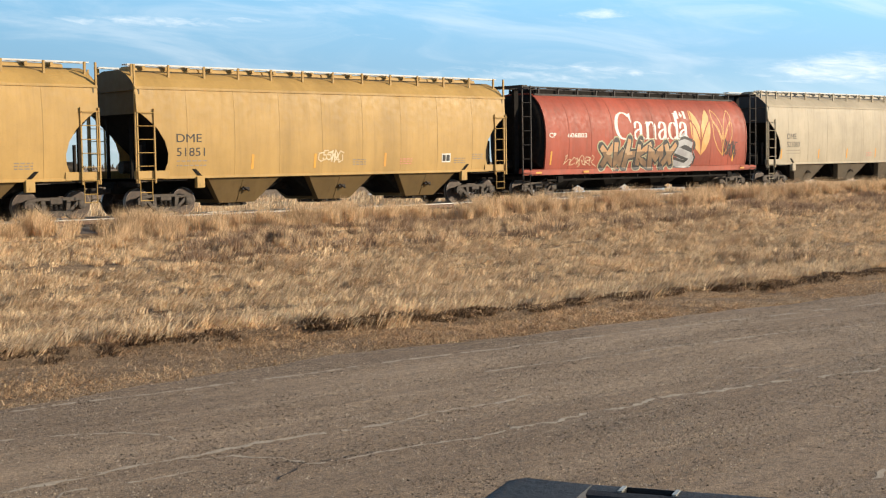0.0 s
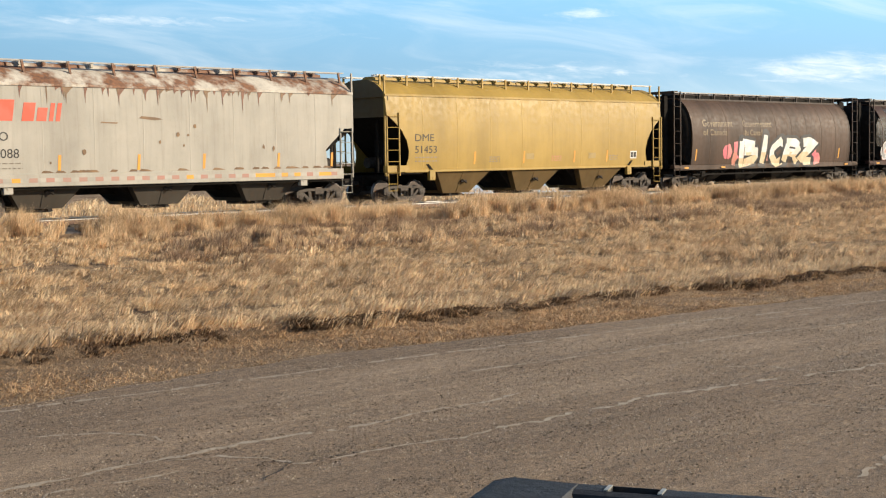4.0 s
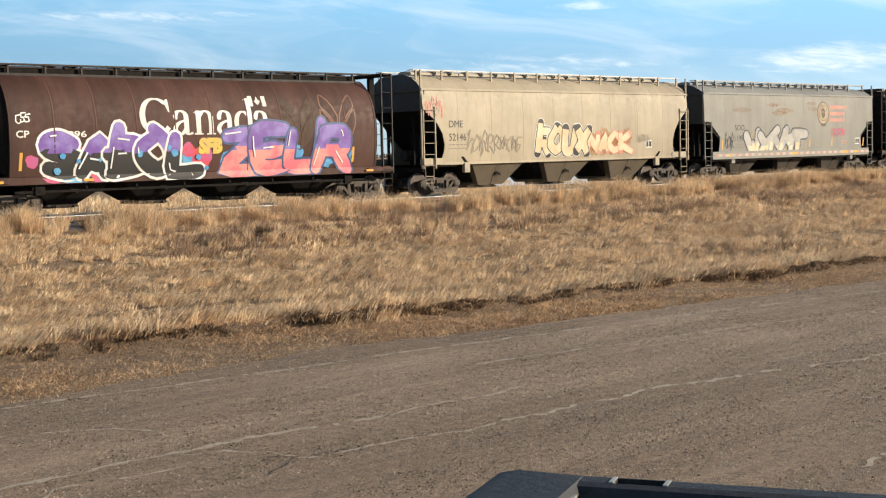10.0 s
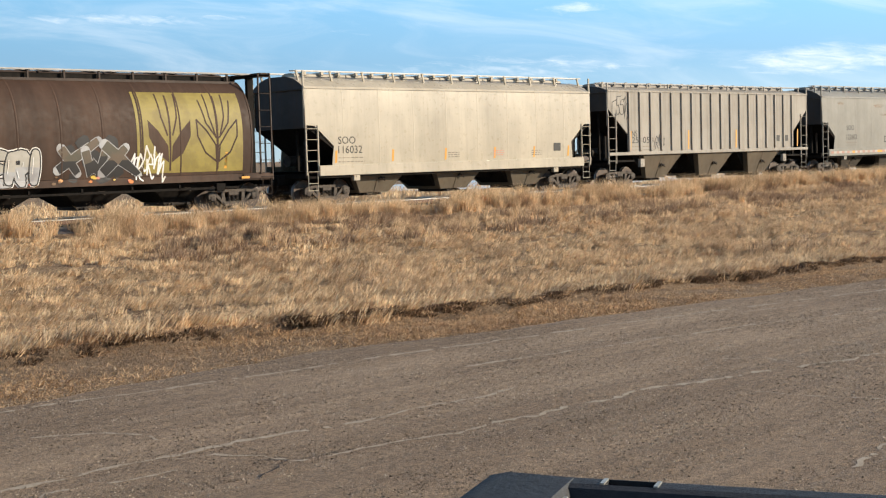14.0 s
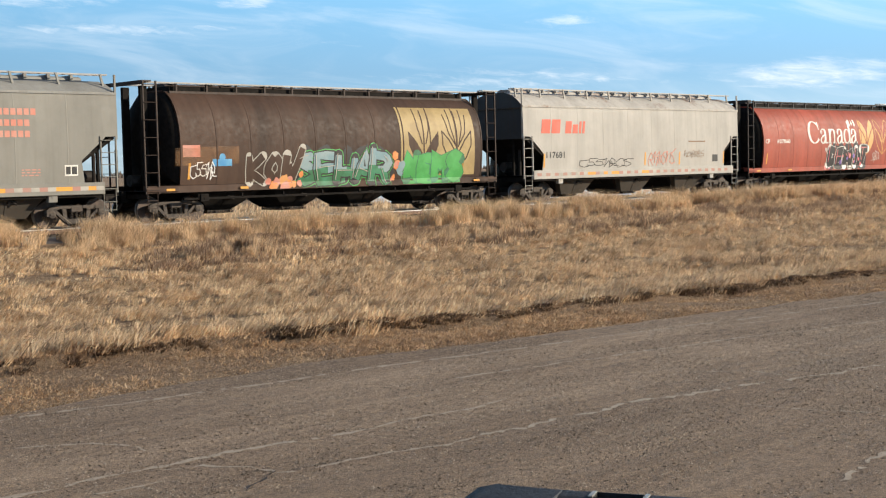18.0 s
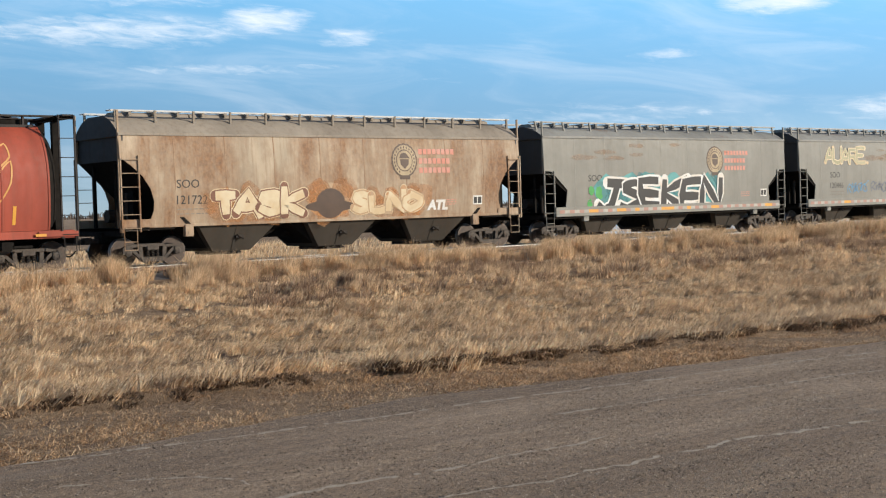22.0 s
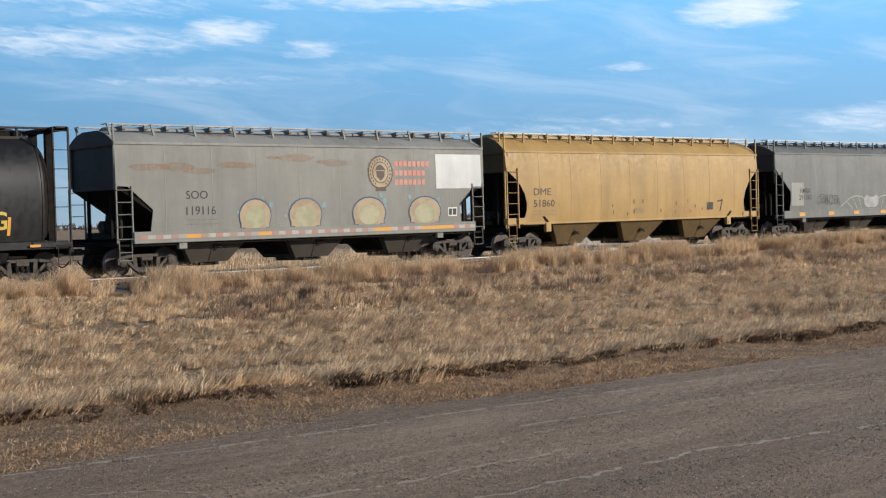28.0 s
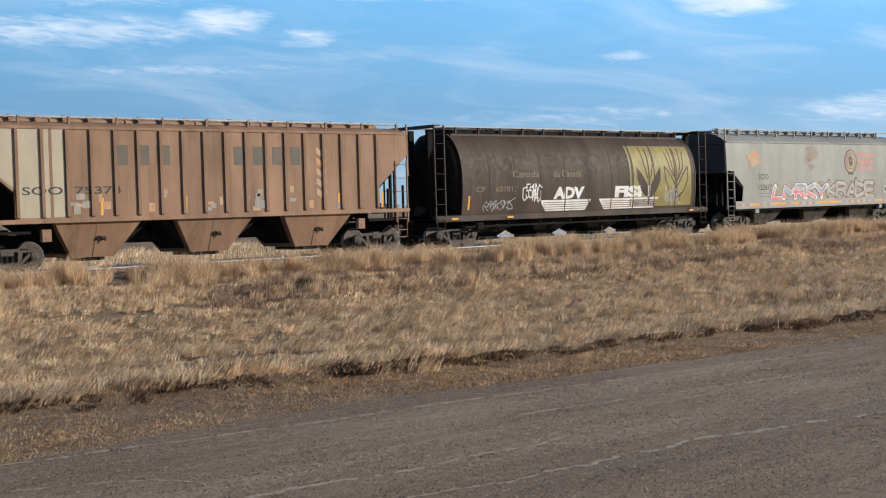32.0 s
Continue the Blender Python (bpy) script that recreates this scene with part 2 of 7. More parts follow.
def blade_mat(name, low, mid, high):
    m, n, l, b = nodes_of(name)
    g = n.new("ShaderNodeNewGeometry")
    c = ramp(n, l, g.outputs["Random Per Island"], [(0.0, low), (0.35, mid), (1.0, high)])
    p = ramp(n, l, noise_of(n, l, 0.42, 5, 0.65), [(0.34, (0.82, 0.77, 0.75)), (0.50, (1.04, 1.04, 1.04)), (0.72, (1.18, 1.16, 1.12))])
    c = mixed(n, l, 1.0, c, p, "MULTIPLY")
    p = ramp(n, l, noise_of(n, l, 4.2, 3, 0.6, (1, 1, 0.3)), [(0.34, (0.68, 0.63, 0.59)), (0.48, (1, 1, 1)), (0.66, (1.20, 1.19, 1.17))])
    c = mixed(n, l, 1.0, c, p, "MULTIPLY")
    l.new(c, b.inputs["Base Color"])
    b.inputs["Roughness"].default_value = 0.7
    b.inputs["Specular IOR Level"].default_value = 0.25
    tr = n.new("ShaderNodeBsdfTranslucent")
    l.new(c, tr.inputs["Color"])
    mx = n.new("ShaderNodeMixShader")
    mx.inputs[0].default_value = 0.36
    l.new(b.outputs[0], mx.inputs[1])
    l.new(tr.outputs[0], mx.inputs[2])
    l.new(mx.outputs[0], n["Material Output"].inputs["Surface"])
    return m


def grainy(name, a, c2, scale, rough=0.8, metal=0.0, strength=0.4, spec=0.5):
    m, n, l, b = nodes_of(name)
    z = noise_of(n, l, scale, 6, 0.7)
    l.new(ramp(n, l, z, [(0.3, a), (0.7, c2)]), b.inputs["Base Color"])
    b.inputs["Roughness"].default_value = rough
    b.inputs["Metallic"].default_value = metal
    b.inputs["Specular IOR Level"].default_value = spec
    bump(n, l, b, z, strength, 0.01)
    return m


M_road = road_mat()
M_soil = soil_mat()
M_crack = grainy("crack_dust", (0.33, 0.26, 0.19), (0.53, 0.44, 0.335), 11)
M_crackdark = grainy("crack_gap", (0.02, 0.018, 0.016), (0.06, 0.05, 0.045), 9)
M_gravel = grainy("ballast", (0.13, 0.115, 0.10), (0.34, 0.31, 0.275), 18, strength=1.0)
M_tie = grainy("weathered_tie", (0.035, 0.028, 0.022), (0.11, 0.09, 0.07), 8)
M_rail = grainy("rail_steel", (0.10, 0.055, 0.035), (0.17, 0.10, 0.07), 9, 0.6, 0.3)
M_railtop = grainy("rail_head", (0.42, 0.40, 0.38), (0.66, 0.65, 0.63), 3, 0.42, 0.8, 0.05)
M_steel = grainy("grimy_steel", (0.018, 0.014, 0.012), (0.052, 0.042, 0.034), 7, 0.65, 0.0, 0.4, 0.2)
M_frame = grainy("truck_steel", (0.045, 0.036, 0.030), (0.130, 0.106, 0.086), 6, 0.7, 0.0, 0.4, 0.25)
M_wheel = grainy("wheel_steel", (0.04, 0.028, 0.022), (0.105, 0.072, 0.054), 6, 0.6, 0.3)
M_tread = grainy("wheel_tread", (0.25, 0.23, 0.21), (0.40, 0.38, 0.36), 6, 0.4, 1.0, 0.05)
# underframe black; also stands for shade on slope sheets and domed ends
M_dark = grainy("black_underframe_and_shade", (0.008, 0.007, 0.006), (0.024, 0.020, 0.017), 5, 0.8, 0.0, 0.4, 0.1)
M_ice = grainy("slough_ice", (0.62, 0.66, 0.70), (0.80, 0.82, 0.84), 0.2, 0.35)
M_truckpaint = grainy("black_truck_paint", (0.022, 0.024, 0.030), (0.030, 0.032, 0.038), 3, 0.30, 0.0, 0.02)
M_plastic = grainy("black_bed_plastic", (0.018, 0.018, 0.020), (0.035, 0.035, 0.037), 40, 0.6)
M_bare = grainy("scratched_metal", (0.42, 0.40, 0.34), (0.62, 0.60, 0.54), 20, 0.4, 0.5)
M_tyre = grainy("tyre_rubber", (0.015, 0.015, 0.015), (0.035, 0.034, 0.033), 12)
M_glass = grainy("dark_glass", (0.01, 0.012, 0.014), (0.014, 0.016, 0.018), 2, 0.05, 0.0, 0.0)
M_straw = blade_mat("straw_blades", (0.50, 0.320, 0.180), (0.88, 0.640, 0.390), (0.98, 0.810, 0.560))
M_verge = blade_mat("verge_blades", (0.34, 0.205, 0.110), (0.58, 0.375, 0.210), (0.78, 0.565, 0.355))
M_weed = blade_mat("weed_stems", (0.20, 0.13, 0.085), (0.37, 0.255, 0.170), (0.56, 0.405, 0.28))
M_bush = blade_mat("far_bush", (0.10, 0.075, 0.055), (0.14, 0.11, 0.085), (0.18, 0.14, 0.11))

M_tuft = blade_mat("pale_tufts", (0.44, 0.31, 0.185), (0.68, 0.50, 0.315), (0.86, 0.68, 0.455))
M_walk = grainy("dusty_grey_walk", (0.26, 0.25, 0.24), (0.50, 0.49, 0.47), 1.2, 0.5)
M_galv = grainy("galvanised_walk", (0.50, 0.50, 0.49), (0.68, 0.68, 0.66), 5, 0.5)
M_thatch = blade_mat("thatch", (0.07, 0.045, 0.03), (0.15, 0.098, 0.062), (0.32, 0.21, 0.13))
M_chip = blade_mat("stone_chips", (0.10, 0.085, 0.068), (0.30, 0.235, 0.172), (0.60, 0.50, 0.39))
H_ORANGE = haze_of_spray("orange_overspray", (0.60, 0.26, 0.08), 0.5)
H_TEAL = haze_of_spray("teal_overspray", (0.05, 0.26, 0.29))
H_CREAM = haze_of_spray("cream_overspray", (0.62, 0.52, 0.36), 0.65)
H_SOOT = haze_of_spray("soot_film", (0.035, 0.028, 0.024), 0.8)
H_RUST = haze_of_spray("rust_film", (0.46, 0.23, 0.09), 0.36)
S_ICE = mark("spray_pale_blue", (0.19, 0.31, 0.34), (0.27, 0.36, 0.37), 0.35)
S_SAGE = mark("spray_sage", (0.36, 0.34, 0.20), (0.46, 0.42, 0.26), 0.3)
S_GLOW = mark("faded_orange_spray", (0.50, 0.26, 0.11), (0.47, 0.33, 0.20), 0.5)
S_DOODLE = mark("faded_brown_spray", (0.27, 0.22, 0.155), (0.34, 0.275, 0.19), 0.4)
S_RUST = mark("faded_stripe", (0.21, 0.085, 0.045), (0.17, 0.07, 0.04), 0.4)
PRINT = mark("faint_stencil", (0.20, 0.17, 0.135), (0.30, 0.255, 0.20), 0.4)
INK = mark("black_lettering", (0.03, 0.028, 0.026), wear=0.1)
WHITE = mark("white_lettering", (0.78, 0.76, 0.70), (0.66, 0.63, 0.57))
RED = mark("red_lettering", (0.72, 0.10, 0.05), (0.66, 0.13, 0.08), 0.15)
PALERED = mark("faded_red_lettering", (0.62, 0.22, 0.15), (0.60, 0.28, 0.21))
WHEAT = mark("wheat_yellow", (0.62, 0.30, 0.07), (0.70, 0.38, 0.13))
OLIVE = mark("old_yellow", (0.30, 0.235, 0.048), (0.23, 0.175, 0.036), 0.45)
GOLD = mark("cream_yellow", (0.42, 0.30, 0.115), (0.34, 0.235, 0.085), 0.4)
FAINT = mark("faint_gold_lettering", (0.24, 0.165, 0.075), (0.17, 0.115, 0.06), 0.6)
TAN = mark("emblem_tan", (0.45, 0.34, 0.20), (0.36, 0.26, 0.15))
BROWN = mark("emblem_brown", (0.09, 0.05, 0.03))
ORANGE = mark("reflector_amber", (0.75, 0.36, 0.04), (0.70, 0.32, 0.05), 0.1)
PINK = mark("reflector_red", (0.44, 0.22, 0.17), (0.40, 0.24, 0.19))
LIGHT = mark("reflector_white", (0.46, 0.43, 0.37))
S_BLACK = mark("spray_black", (0.018, 0.016, 0.016), wear=0.05)
S_WHITE = mark("spray_white", (0.80, 0.79, 0.77), (0.72, 0.66, 0.58), 0.1)
S_GREY = mark("spray_grey", (0.42, 0.42, 0.42), (0.30, 0.29, 0.29), 0.1)
S_PINK = mark("spray_pink", (0.72, 0.16, 0.20), (0.74, 0.30, 0.26), 0.1)
S_RED = mark("spray_red", (0.62, 0.06, 0.09), (0.50, 0.10, 0.25), 0.1)
S_PURPLE = mark("spray_purple", (0.16, 0.07, 0.33), (0.25, 0.18, 0.48), 0.1)
S_BLUE = mark("spray_blue", (0.06, 0.28, 0.55), (0.14, 0.40, 0.62), 0.1)
S_TEAL = mark("spray_teal", (0.05, 0.22, 0.22), (0.10, 0.36, 0.36), 0.15)
S_GREEN = mark("spray_green", (0.045, 0.32, 0.06), (0.07, 0.40, 0.09), 0.15)
S_DKGREEN = mark("spray_dark_green", (0.03, 0.15, 0.06), (0.05, 0.24, 0.12), 0.1)
S_ORANGE = mark("spray_orange", (0.74, 0.22, 0.05), (0.70, 0.34, 0.12), 0.1)
S_GOLD = mark("spray_gold", (0.70, 0.50, 0.07), (0.60, 0.42, 0.10), 0.1)
S_BROWN = mark("spray_brown", (0.16, 0.09, 0.045), (0.26, 0.15, 0.07), 0.1)
S_CREAM = mark("spray_cream", (0.72, 0.60, 0.40), (0.64, 0.48, 0.28), 0.1)
S_NAVY = mark("spray_navy", (0.03, 0.06, 0.16), (0.06, 0.10, 0.24), 0.1)
S_FADED = mark("faded_dark_green", (0.085, 0.075, 0.05), (0.12, 0.085, 0.055), 0.4)

# ---- mesh helpers ----
class Geo:
    """Collects vertices and faces for one mesh."""

    def __init__(self):
        self.v, self.f, self.mi, self.cur = [], [], [], 0

    def add(self, verts, faces):
        o = len(self.v)
        self.v += [tuple(p) for p in verts]
        self.f += [tuple(o + i for i in f) for f in faces]
        self.mi += [self.cur] * len(faces)
        return self

    def box(self, x0, x1, y0, y1, z0, z1, b=0.0):
        """A box, with chamfered edges where b is given."""
        if not b:
            p = [(x, y, z) for x in (x0, x1) for y in (y0, y1) for z in (z0, z1)]
            return self.add(p, [(0, 1, 3, 2), (4, 6, 7, 5), (0, 4, 5, 1), (2, 3, 7, 6), (0, 2, 6, 4), (1, 5, 7, 3)])
        rim = lambda k, z: [(x0 + k, y0 + b, z), (x0 + b, y0 + k, z), (x1 - b, y0 + k, z), (x1 - k, y0 + b, z),
                            (x1 - k, y1 - b, z), (x1 - b, y1 - k, z), (x0 + b, y1 - k, z), (x0 + k, y1 - b, z)]
        return self.loft([rim(b, z0), rim(0, z0 + b), rim(0, z1 - b), rim(b, z1)])

    def prism(self, pts, y0, y1):
        """A polygon of (x, z) drawn out along y."""
        n = len(pts)
        v = [(x, y0, z) for x, z in pts] + [(x, y1, z) for x, z in pts]
        f = [tuple(range(n)), tuple(range(2 * n - 1, n - 1, -1))]
        return self.add(v, f + [(i, n + i, n + (i + 1) % n, (i + 1) % n) for i in range(n)])

    def prism_x(self, pts, x0, x1):
        """A polygon of (y, z) drawn out along x."""
        n = len(pts)
        v = [(x0, y, z) for y, z in pts] + [(x1, y, z) for y, z in pts]
        f = [tuple(range(n)), tuple(range(2 * n - 1, n - 1, -1))]
        return self.add(v, f + [(i, n + i, n + (i + 1) % n, (i + 1) % n) for i in range(n)])

    def loft(self, rings, closed=True):
        n = len(rings[0])
        v = [p for r in rings for p in r]
        f = [(k * n + i, k * n + (i + 1) % n, (k + 1) * n + (i + 1) % n, (k + 1) * n + i) for k in range(len(rings) - 1) for i in range(n)]
        if closed:
            f += [tuple(range(n - 1, -1, -1)), tuple(range((len(rings) - 1) * n, len(rings) * n))]
        return self.add(v, f)

    def rod(self, a, b, r, n=6):
        a, b = Vector(a), Vector(b)
        d = (b - a).normalized()
        s = d.orthogonal().normalized()
        t = d.cross(s)
        ring = lambda c: [tuple(c + (s * math.cos(q) + t * math.sin(q)) * r) for q in (2 * math.pi * i / n for i in range(n))]
        return self.loft([ring(a), ring(b)])

    def lathe_y(self, prof, n=20, cx=0, cz=0):
        """Rings of (y, radius) turned about the y axis."""
        return self.loft([[(cx + r * math.cos(2 * math.pi * i / n), y, cz + r * math.sin(2 * math.pi * i / n)) for i in range(n)] for y, r in prof])

    def grid(self, fn, nu, nv, flip=False):
        v = [fn(i / nu, j / nv) for j in range(nv + 1) for i in range(nu + 1)]
        f = []
        for j in range(nv):
            for i in range(nu):
                q = (j * (nu + 1) + i, j * (nu + 1) + i + 1, (j + 1) * (nu + 1) + i + 1, (j + 1) * (nu + 1) + i)
                f.append(q[::-1] if flip else q)
        return self.add(v, f)

    def mesh(self, name, mats, smooth=None, fix=True):
        me = bpy.data.meshes.new(name)
        me.from_pydata(self.v, [], self.f)
        for m in mats if isinstance(mats, (list, tuple)) else [mats]:
            me.materials.append(m)
        if any(self.mi):
            me.polygons.foreach_set("material_index", self.mi)
        if fix:
            bm = bmesh.new()
            bm.from_mesh(me)
            bmesh.ops.recalc_face_normals(bm, faces=bm.faces)
            if smooth:
                for f in bm.faces:
                    f.smooth = True
                for e in bm.edges:
                    if len(e.link_faces) != 2 or e.calc_face_angle(0) > radians(smooth):
                        e.smooth = False
            bm.to_mesh(me)
            bm.free()
        return me


def part(name, geo, mats, parent, label="", at=(0, 0, 0), smooth=None):
    """One mesh object under a thing or a part; geo may be a finished mesh, to share it."""
    me = geo if isinstance(geo, bpy.types.Mesh) else geo.mesh(name, mats, smooth)
    ob = new(name, me)
    ob.parent = parent
    ob.location = at
    return tagged(ob, label)


def thing(name, label, category, group="", m=None):
    ob = tagged(new(name), label, category, group)
    ob.empty_display_size = 0.3
    ob.matrix_world = m or Matrix()
    return ob


def flat_text(body, bold=0.0):
    """The outline of a word as flat triangles, 1 high by its own width."""
    cu = bpy.data.curves.new("word", "FONT")
    cu.body, cu.size, cu.offset, cu.resolution_u = body, 1.0, bold, 3
    ob = bpy.data.objects.new("word", cu)
    me = bpy.data.meshes.new_from_object(ob)
    v = [(p.co.x, p.co.y) for p in me.vertices]
    f = [tuple(p.vertices) for p in me.polygons]
    bpy.data.objects.remove(ob)
    bpy.data.curves.remove(cu)
    bpy.data.meshes.remove(me)
    return v, f


def curved(pts, steps=4, bow=1.0):
    """Points drawn smoothly through pts; a lower bow keeps the corners sharper."""
    out = []
    for i in range(len(pts) - 1):
        a, b, c, d = pts[max(0, i - 1)], pts[i], pts[i + 1], pts[min(len(pts) - 1, i + 2)]
        for k in range(steps):
            u = k / steps
            q = []
            for m in (0, 1):
                t0, t1 = bow * (c[m] - a[m]) / 2, bow * (d[m] - b[m]) / 2
                q.append((2 * u ** 3 - 3 * u * u + 1) * b[m] + (u ** 3 - 2 * u * u + u) * t0 + (3 * u * u - 2 * u ** 3) * c[m] + (u ** 3 - u * u) * t1)
            out.append(tuple(q))
    return out + [pts[-1]]


# the bones of capital letters on a grid four wide and six high
LETTERS = {
    "A": "00 26 40|12 32", "B": "00 06|06 35 33 03|13 43 41 00", "C": "45 26 04 02 20 41", "D": "00 06|06 35 43 31 00", "E": "46 06 00 40|03 33",
    "F": "00 06 46|03 33", "G": "45 26 04 02 20 41 43 23", "H": "00 06|40 46|03 43", "I": "20 26", "J": "06 46|36 31 10 01", "K": "00 06|46 03 40",
    "L": "06 00 40", "M": "00 06 23 46 40", "N": "00 06 40 46", "O": "26 04 02 20 42 44 26", "P": "00 06|06 36 44 33 03", "R": "00 06|06 36 44 33 03|23 40",
    "S": "45 26 05 04 42 41 20 01", "T": "06 46|26 20", "U": "06 01 20 41 46", "V": "06 20 46", "W": "06 10 23 30 46", "X": "00 46|06 40",
    "Y": "06 23 46|23 20", "Z": "06 46 00 40", "1": "15 26 20"}


class Flat:
    """Flat shapes in the (x, z) plane of a car's side, in coats of paint."""

    def __init__(self, dx=0.0):
        self.items, self.dx, self.g, self.busy = [], dx, 0, False

    def shape(self, pts, mat, coat=0):
        self.items.append(([(x, z) for x, z in pts], [tuple(range(len(pts)))], mat, coat, self.g))
        return self

    def rect(self, x0, x1, z0, z1, mat, coat=0):
        self.g += not self.busy
        return self.shape([(x0, z0), (x1, z0), (x1, z1), (x0, z1)], mat, coat)

    def ellipse(self, x, z, a, b, mat, coat=0, n=20):
        return self.shape([(x + a * math.cos(2 * math.pi * i / n), z + b * math.sin(2 * math.pi * i / n)) for i in range(n)], mat, coat)

    def stroke(self, pts, w, mat, coat=0):
        for (xa, za), (xb, zb) in zip(pts, pts[1:]):
            d = math.hypot(xb - xa, zb - za) or 1
            nx, nz = -(zb - za) / d * w / 2, (xb - xa) / d * w / 2
            ex, ez = (xb - xa) / d * w * 0.3, (zb - za) / d * w * 0.3
            self.shape([(xa - ex - nx, za - ez - nz), (xb + ex - nx, zb + ez - nz), (xb + ex + nx, zb + ez + nz), (xa - ex + nx, za - ez + nz)], mat, coat)
        return self

    def word(self, body, x, z, w, h, mat, coat=0, bold=0.0, shear=0.0, turn=0.0):
        """A word fitted into w by h with its lower corner at (x, z)."""
        v, f = flat_text(body, bold)
        xs, zs = [p[0] for p in v], [p[1] for p in v]
        sx, sz = w / (max(xs) - min(xs)), h / (max(zs) - min(zs))
        q = [((a - min(xs)) * sx, (c - min(zs)) * sz) for a, c in v]
        ct, st = math.cos(turn), math.sin(turn)
        q = [(a + shear * c, c) for a, c in q]
        q = [(w / 2 + (a - w / 2) * ct - (c - h / 2) * st, h / 2 + (a - w / 2) * st + (c - h / 2) * ct) for a, c in q]
        self.g += not self.busy
        self.items.append(([(x + a, z + c) for a, c in q], f, mat, coat, self.g))
        return self

    def ribbon(self, pts, widths, mat, coat=0, cap=False):
        """A band along pts, as wide at each point as widths says, with round ends where cap is set."""
        n = len(pts)
        if not isinstance(widths, (list, tuple)):
            widths = [widths] * n
        edge = []
        for i in range(n):
            (xa, za), (xb, zb) = pts[max(0, i - 1)], pts[min(n - 1, i + 1)]
            d = math.hypot(xb - xa, zb - za) or 1
            nx, nz = -(zb - za) / d * widths[i] / 2, (xb - xa) / d * widths[i] / 2
            edge.append(((pts[i][0] + nx, pts[i][1] + nz), (pts[i][0] - nx, pts[i][1] - nz)))
        for (a, b), (c, d) in zip(edge, edge[1:]):
            self.shape([a, b, d, c], mat, coat)
        if cap:
            for k in (0, n - 1):
                self.ellipse(*pts[k], widths[k] / 2, widths[k] / 2, mat, coat, 9)
        return self

    def pen(self, pts, thick, thin, mat, coat=0, close=False):
        """A pen stroke: heavy where it runs upright, fine where it runs level."""
        p = curved(pts, 5)
        ws = []
        for i in range(len(p)):
            (xa, za), (xb, zb) = p[max(0, i - 1)], p[min(len(p) - 1, i + 1)]
            ws.append(thin + (thick - thin) * (abs(zb - za) / (math.hypot(xb - xa, zb - za) or 1)) ** 1.5)
        return self.ribbon(p, ws, mat, coat)

    def piece(self, word, x0, x1, z0, z1, fill, line, glow=None, seed=1, top=None, shine=None, fat=0.36, edge=0.10, rim=None, round_style=False, wild=1.0, split=0.5):
        """A sprayed piece: fat bent letters that lean into each other, lined, with a cloud behind."""
        self.g, self.busy = self.g + 1, True
        rnd = random.Random(seed)
        step, h = (x1 - x0) / len(word), z1 - z0
        tone = (fill, top, z0 + split * h) if top else fill
        for i, ch in enumerate(word):
            if ch == " ":
                continue
            self.g += 1
            first = len(self.items)
            sw = fat * min(step, 0.62 * h) * rnd.uniform(0.92, 1.1)
            ed = edge * min(step, h)
            w, hh = step * 1.16 - sw * 0.8, h * rnd.uniform(0.90, 1.03) - sw
            bx, bz = x0 + i * step - 0.08 * step + sw * 0.45, z0 + sw * 0.5 + rnd.uniform(-0.03, 0.07) * h
            lean, bend = rnd.uniform(-0.10, 0.26) * wild, rnd.uniform(-0.16, 0.16) * wild
            if glow:
                for q in range(3):
                    a, n = rnd.uniform(0, 6.28), 13
                    cx, cz = bx + w / 2 + 0.3 * step * math.cos(a), bz + hh / 2 + 0.25 * h * math.sin(a)
                    self.shape([(cx + step * (0.50 + rnd.uniform(-0.10, 0.12)) * math.cos(6.283 * k / n), cz + h * (0.40 + rnd.uniform(-0.10, 0.10)) * math.sin(6.283 * k / n)) for k in range(n)], glow, 0.3 * q + 0.13 * (i % 7))
            for stroke in LETTERS.get(ch, "00 46|06 40").split("|"):
                pts = [(int(c[0]) / 4 + rnd.uniform(-0.09, 0.09) * wild, int(c[1]) / 6 + rnd.uniform(-0.06, 0.06) * wild) for c in stroke.split()]
                pts = [(bx + (a + bend * (c - 0.5) * (1 - c)) * w + lean * hh * (c - 0.3), bz + c * hh) for a, c in pts]
                # ends run out a little, some into a spike
                (xa, za), (xb, zb) = pts[-2], pts[-1]
                out = rnd.choice((0.0, 0.1, 0.35)) * wild
                pts[-1] = (xb + (xb - xa) * out, min(z1 + 0.1 * h, max(z0, zb + (zb - za) * out)))
                p = curved(pts, 4 if round_style else 2, 1.0 if round_style else 0.45)
                m = len(p)
                ws = [sw * (0.85 + 0.3 * math.sin(math.pi * (k / (m - 1) + 0.2 * bend)) + (0.0 if round_style else 0.18 * (k == 0))) for k in range(m)]
                if rim:
                    self.ribbon(p, [q + 3.4 * ed for q in ws], rim, 1 + 2 * (i % 2), True)
                self.ribbon(p, [q + 2 * ed for q in ws], line, 2 + 2 * i, True)
                self.ribbon(p, ws, tone, 3 + 2 * i, round_style)
                if shine:
                    k = rnd.randrange(max(1, m // 2))
                    seg = [(a - 0.22 * sw, c + 0.18 * sw) for a, c in p[k:k + 3]]
                    if len(seg) > 1:
                        self.ribbon(seg, 0.10 * sw, shine, 20)
            self.items[first:] = [([(a, max(c, z0 - 0.02)) for a, c in v], f, m, coat, g) for v, f, m, coat, g in self.items[first:]]
        self.busy = False
        return self

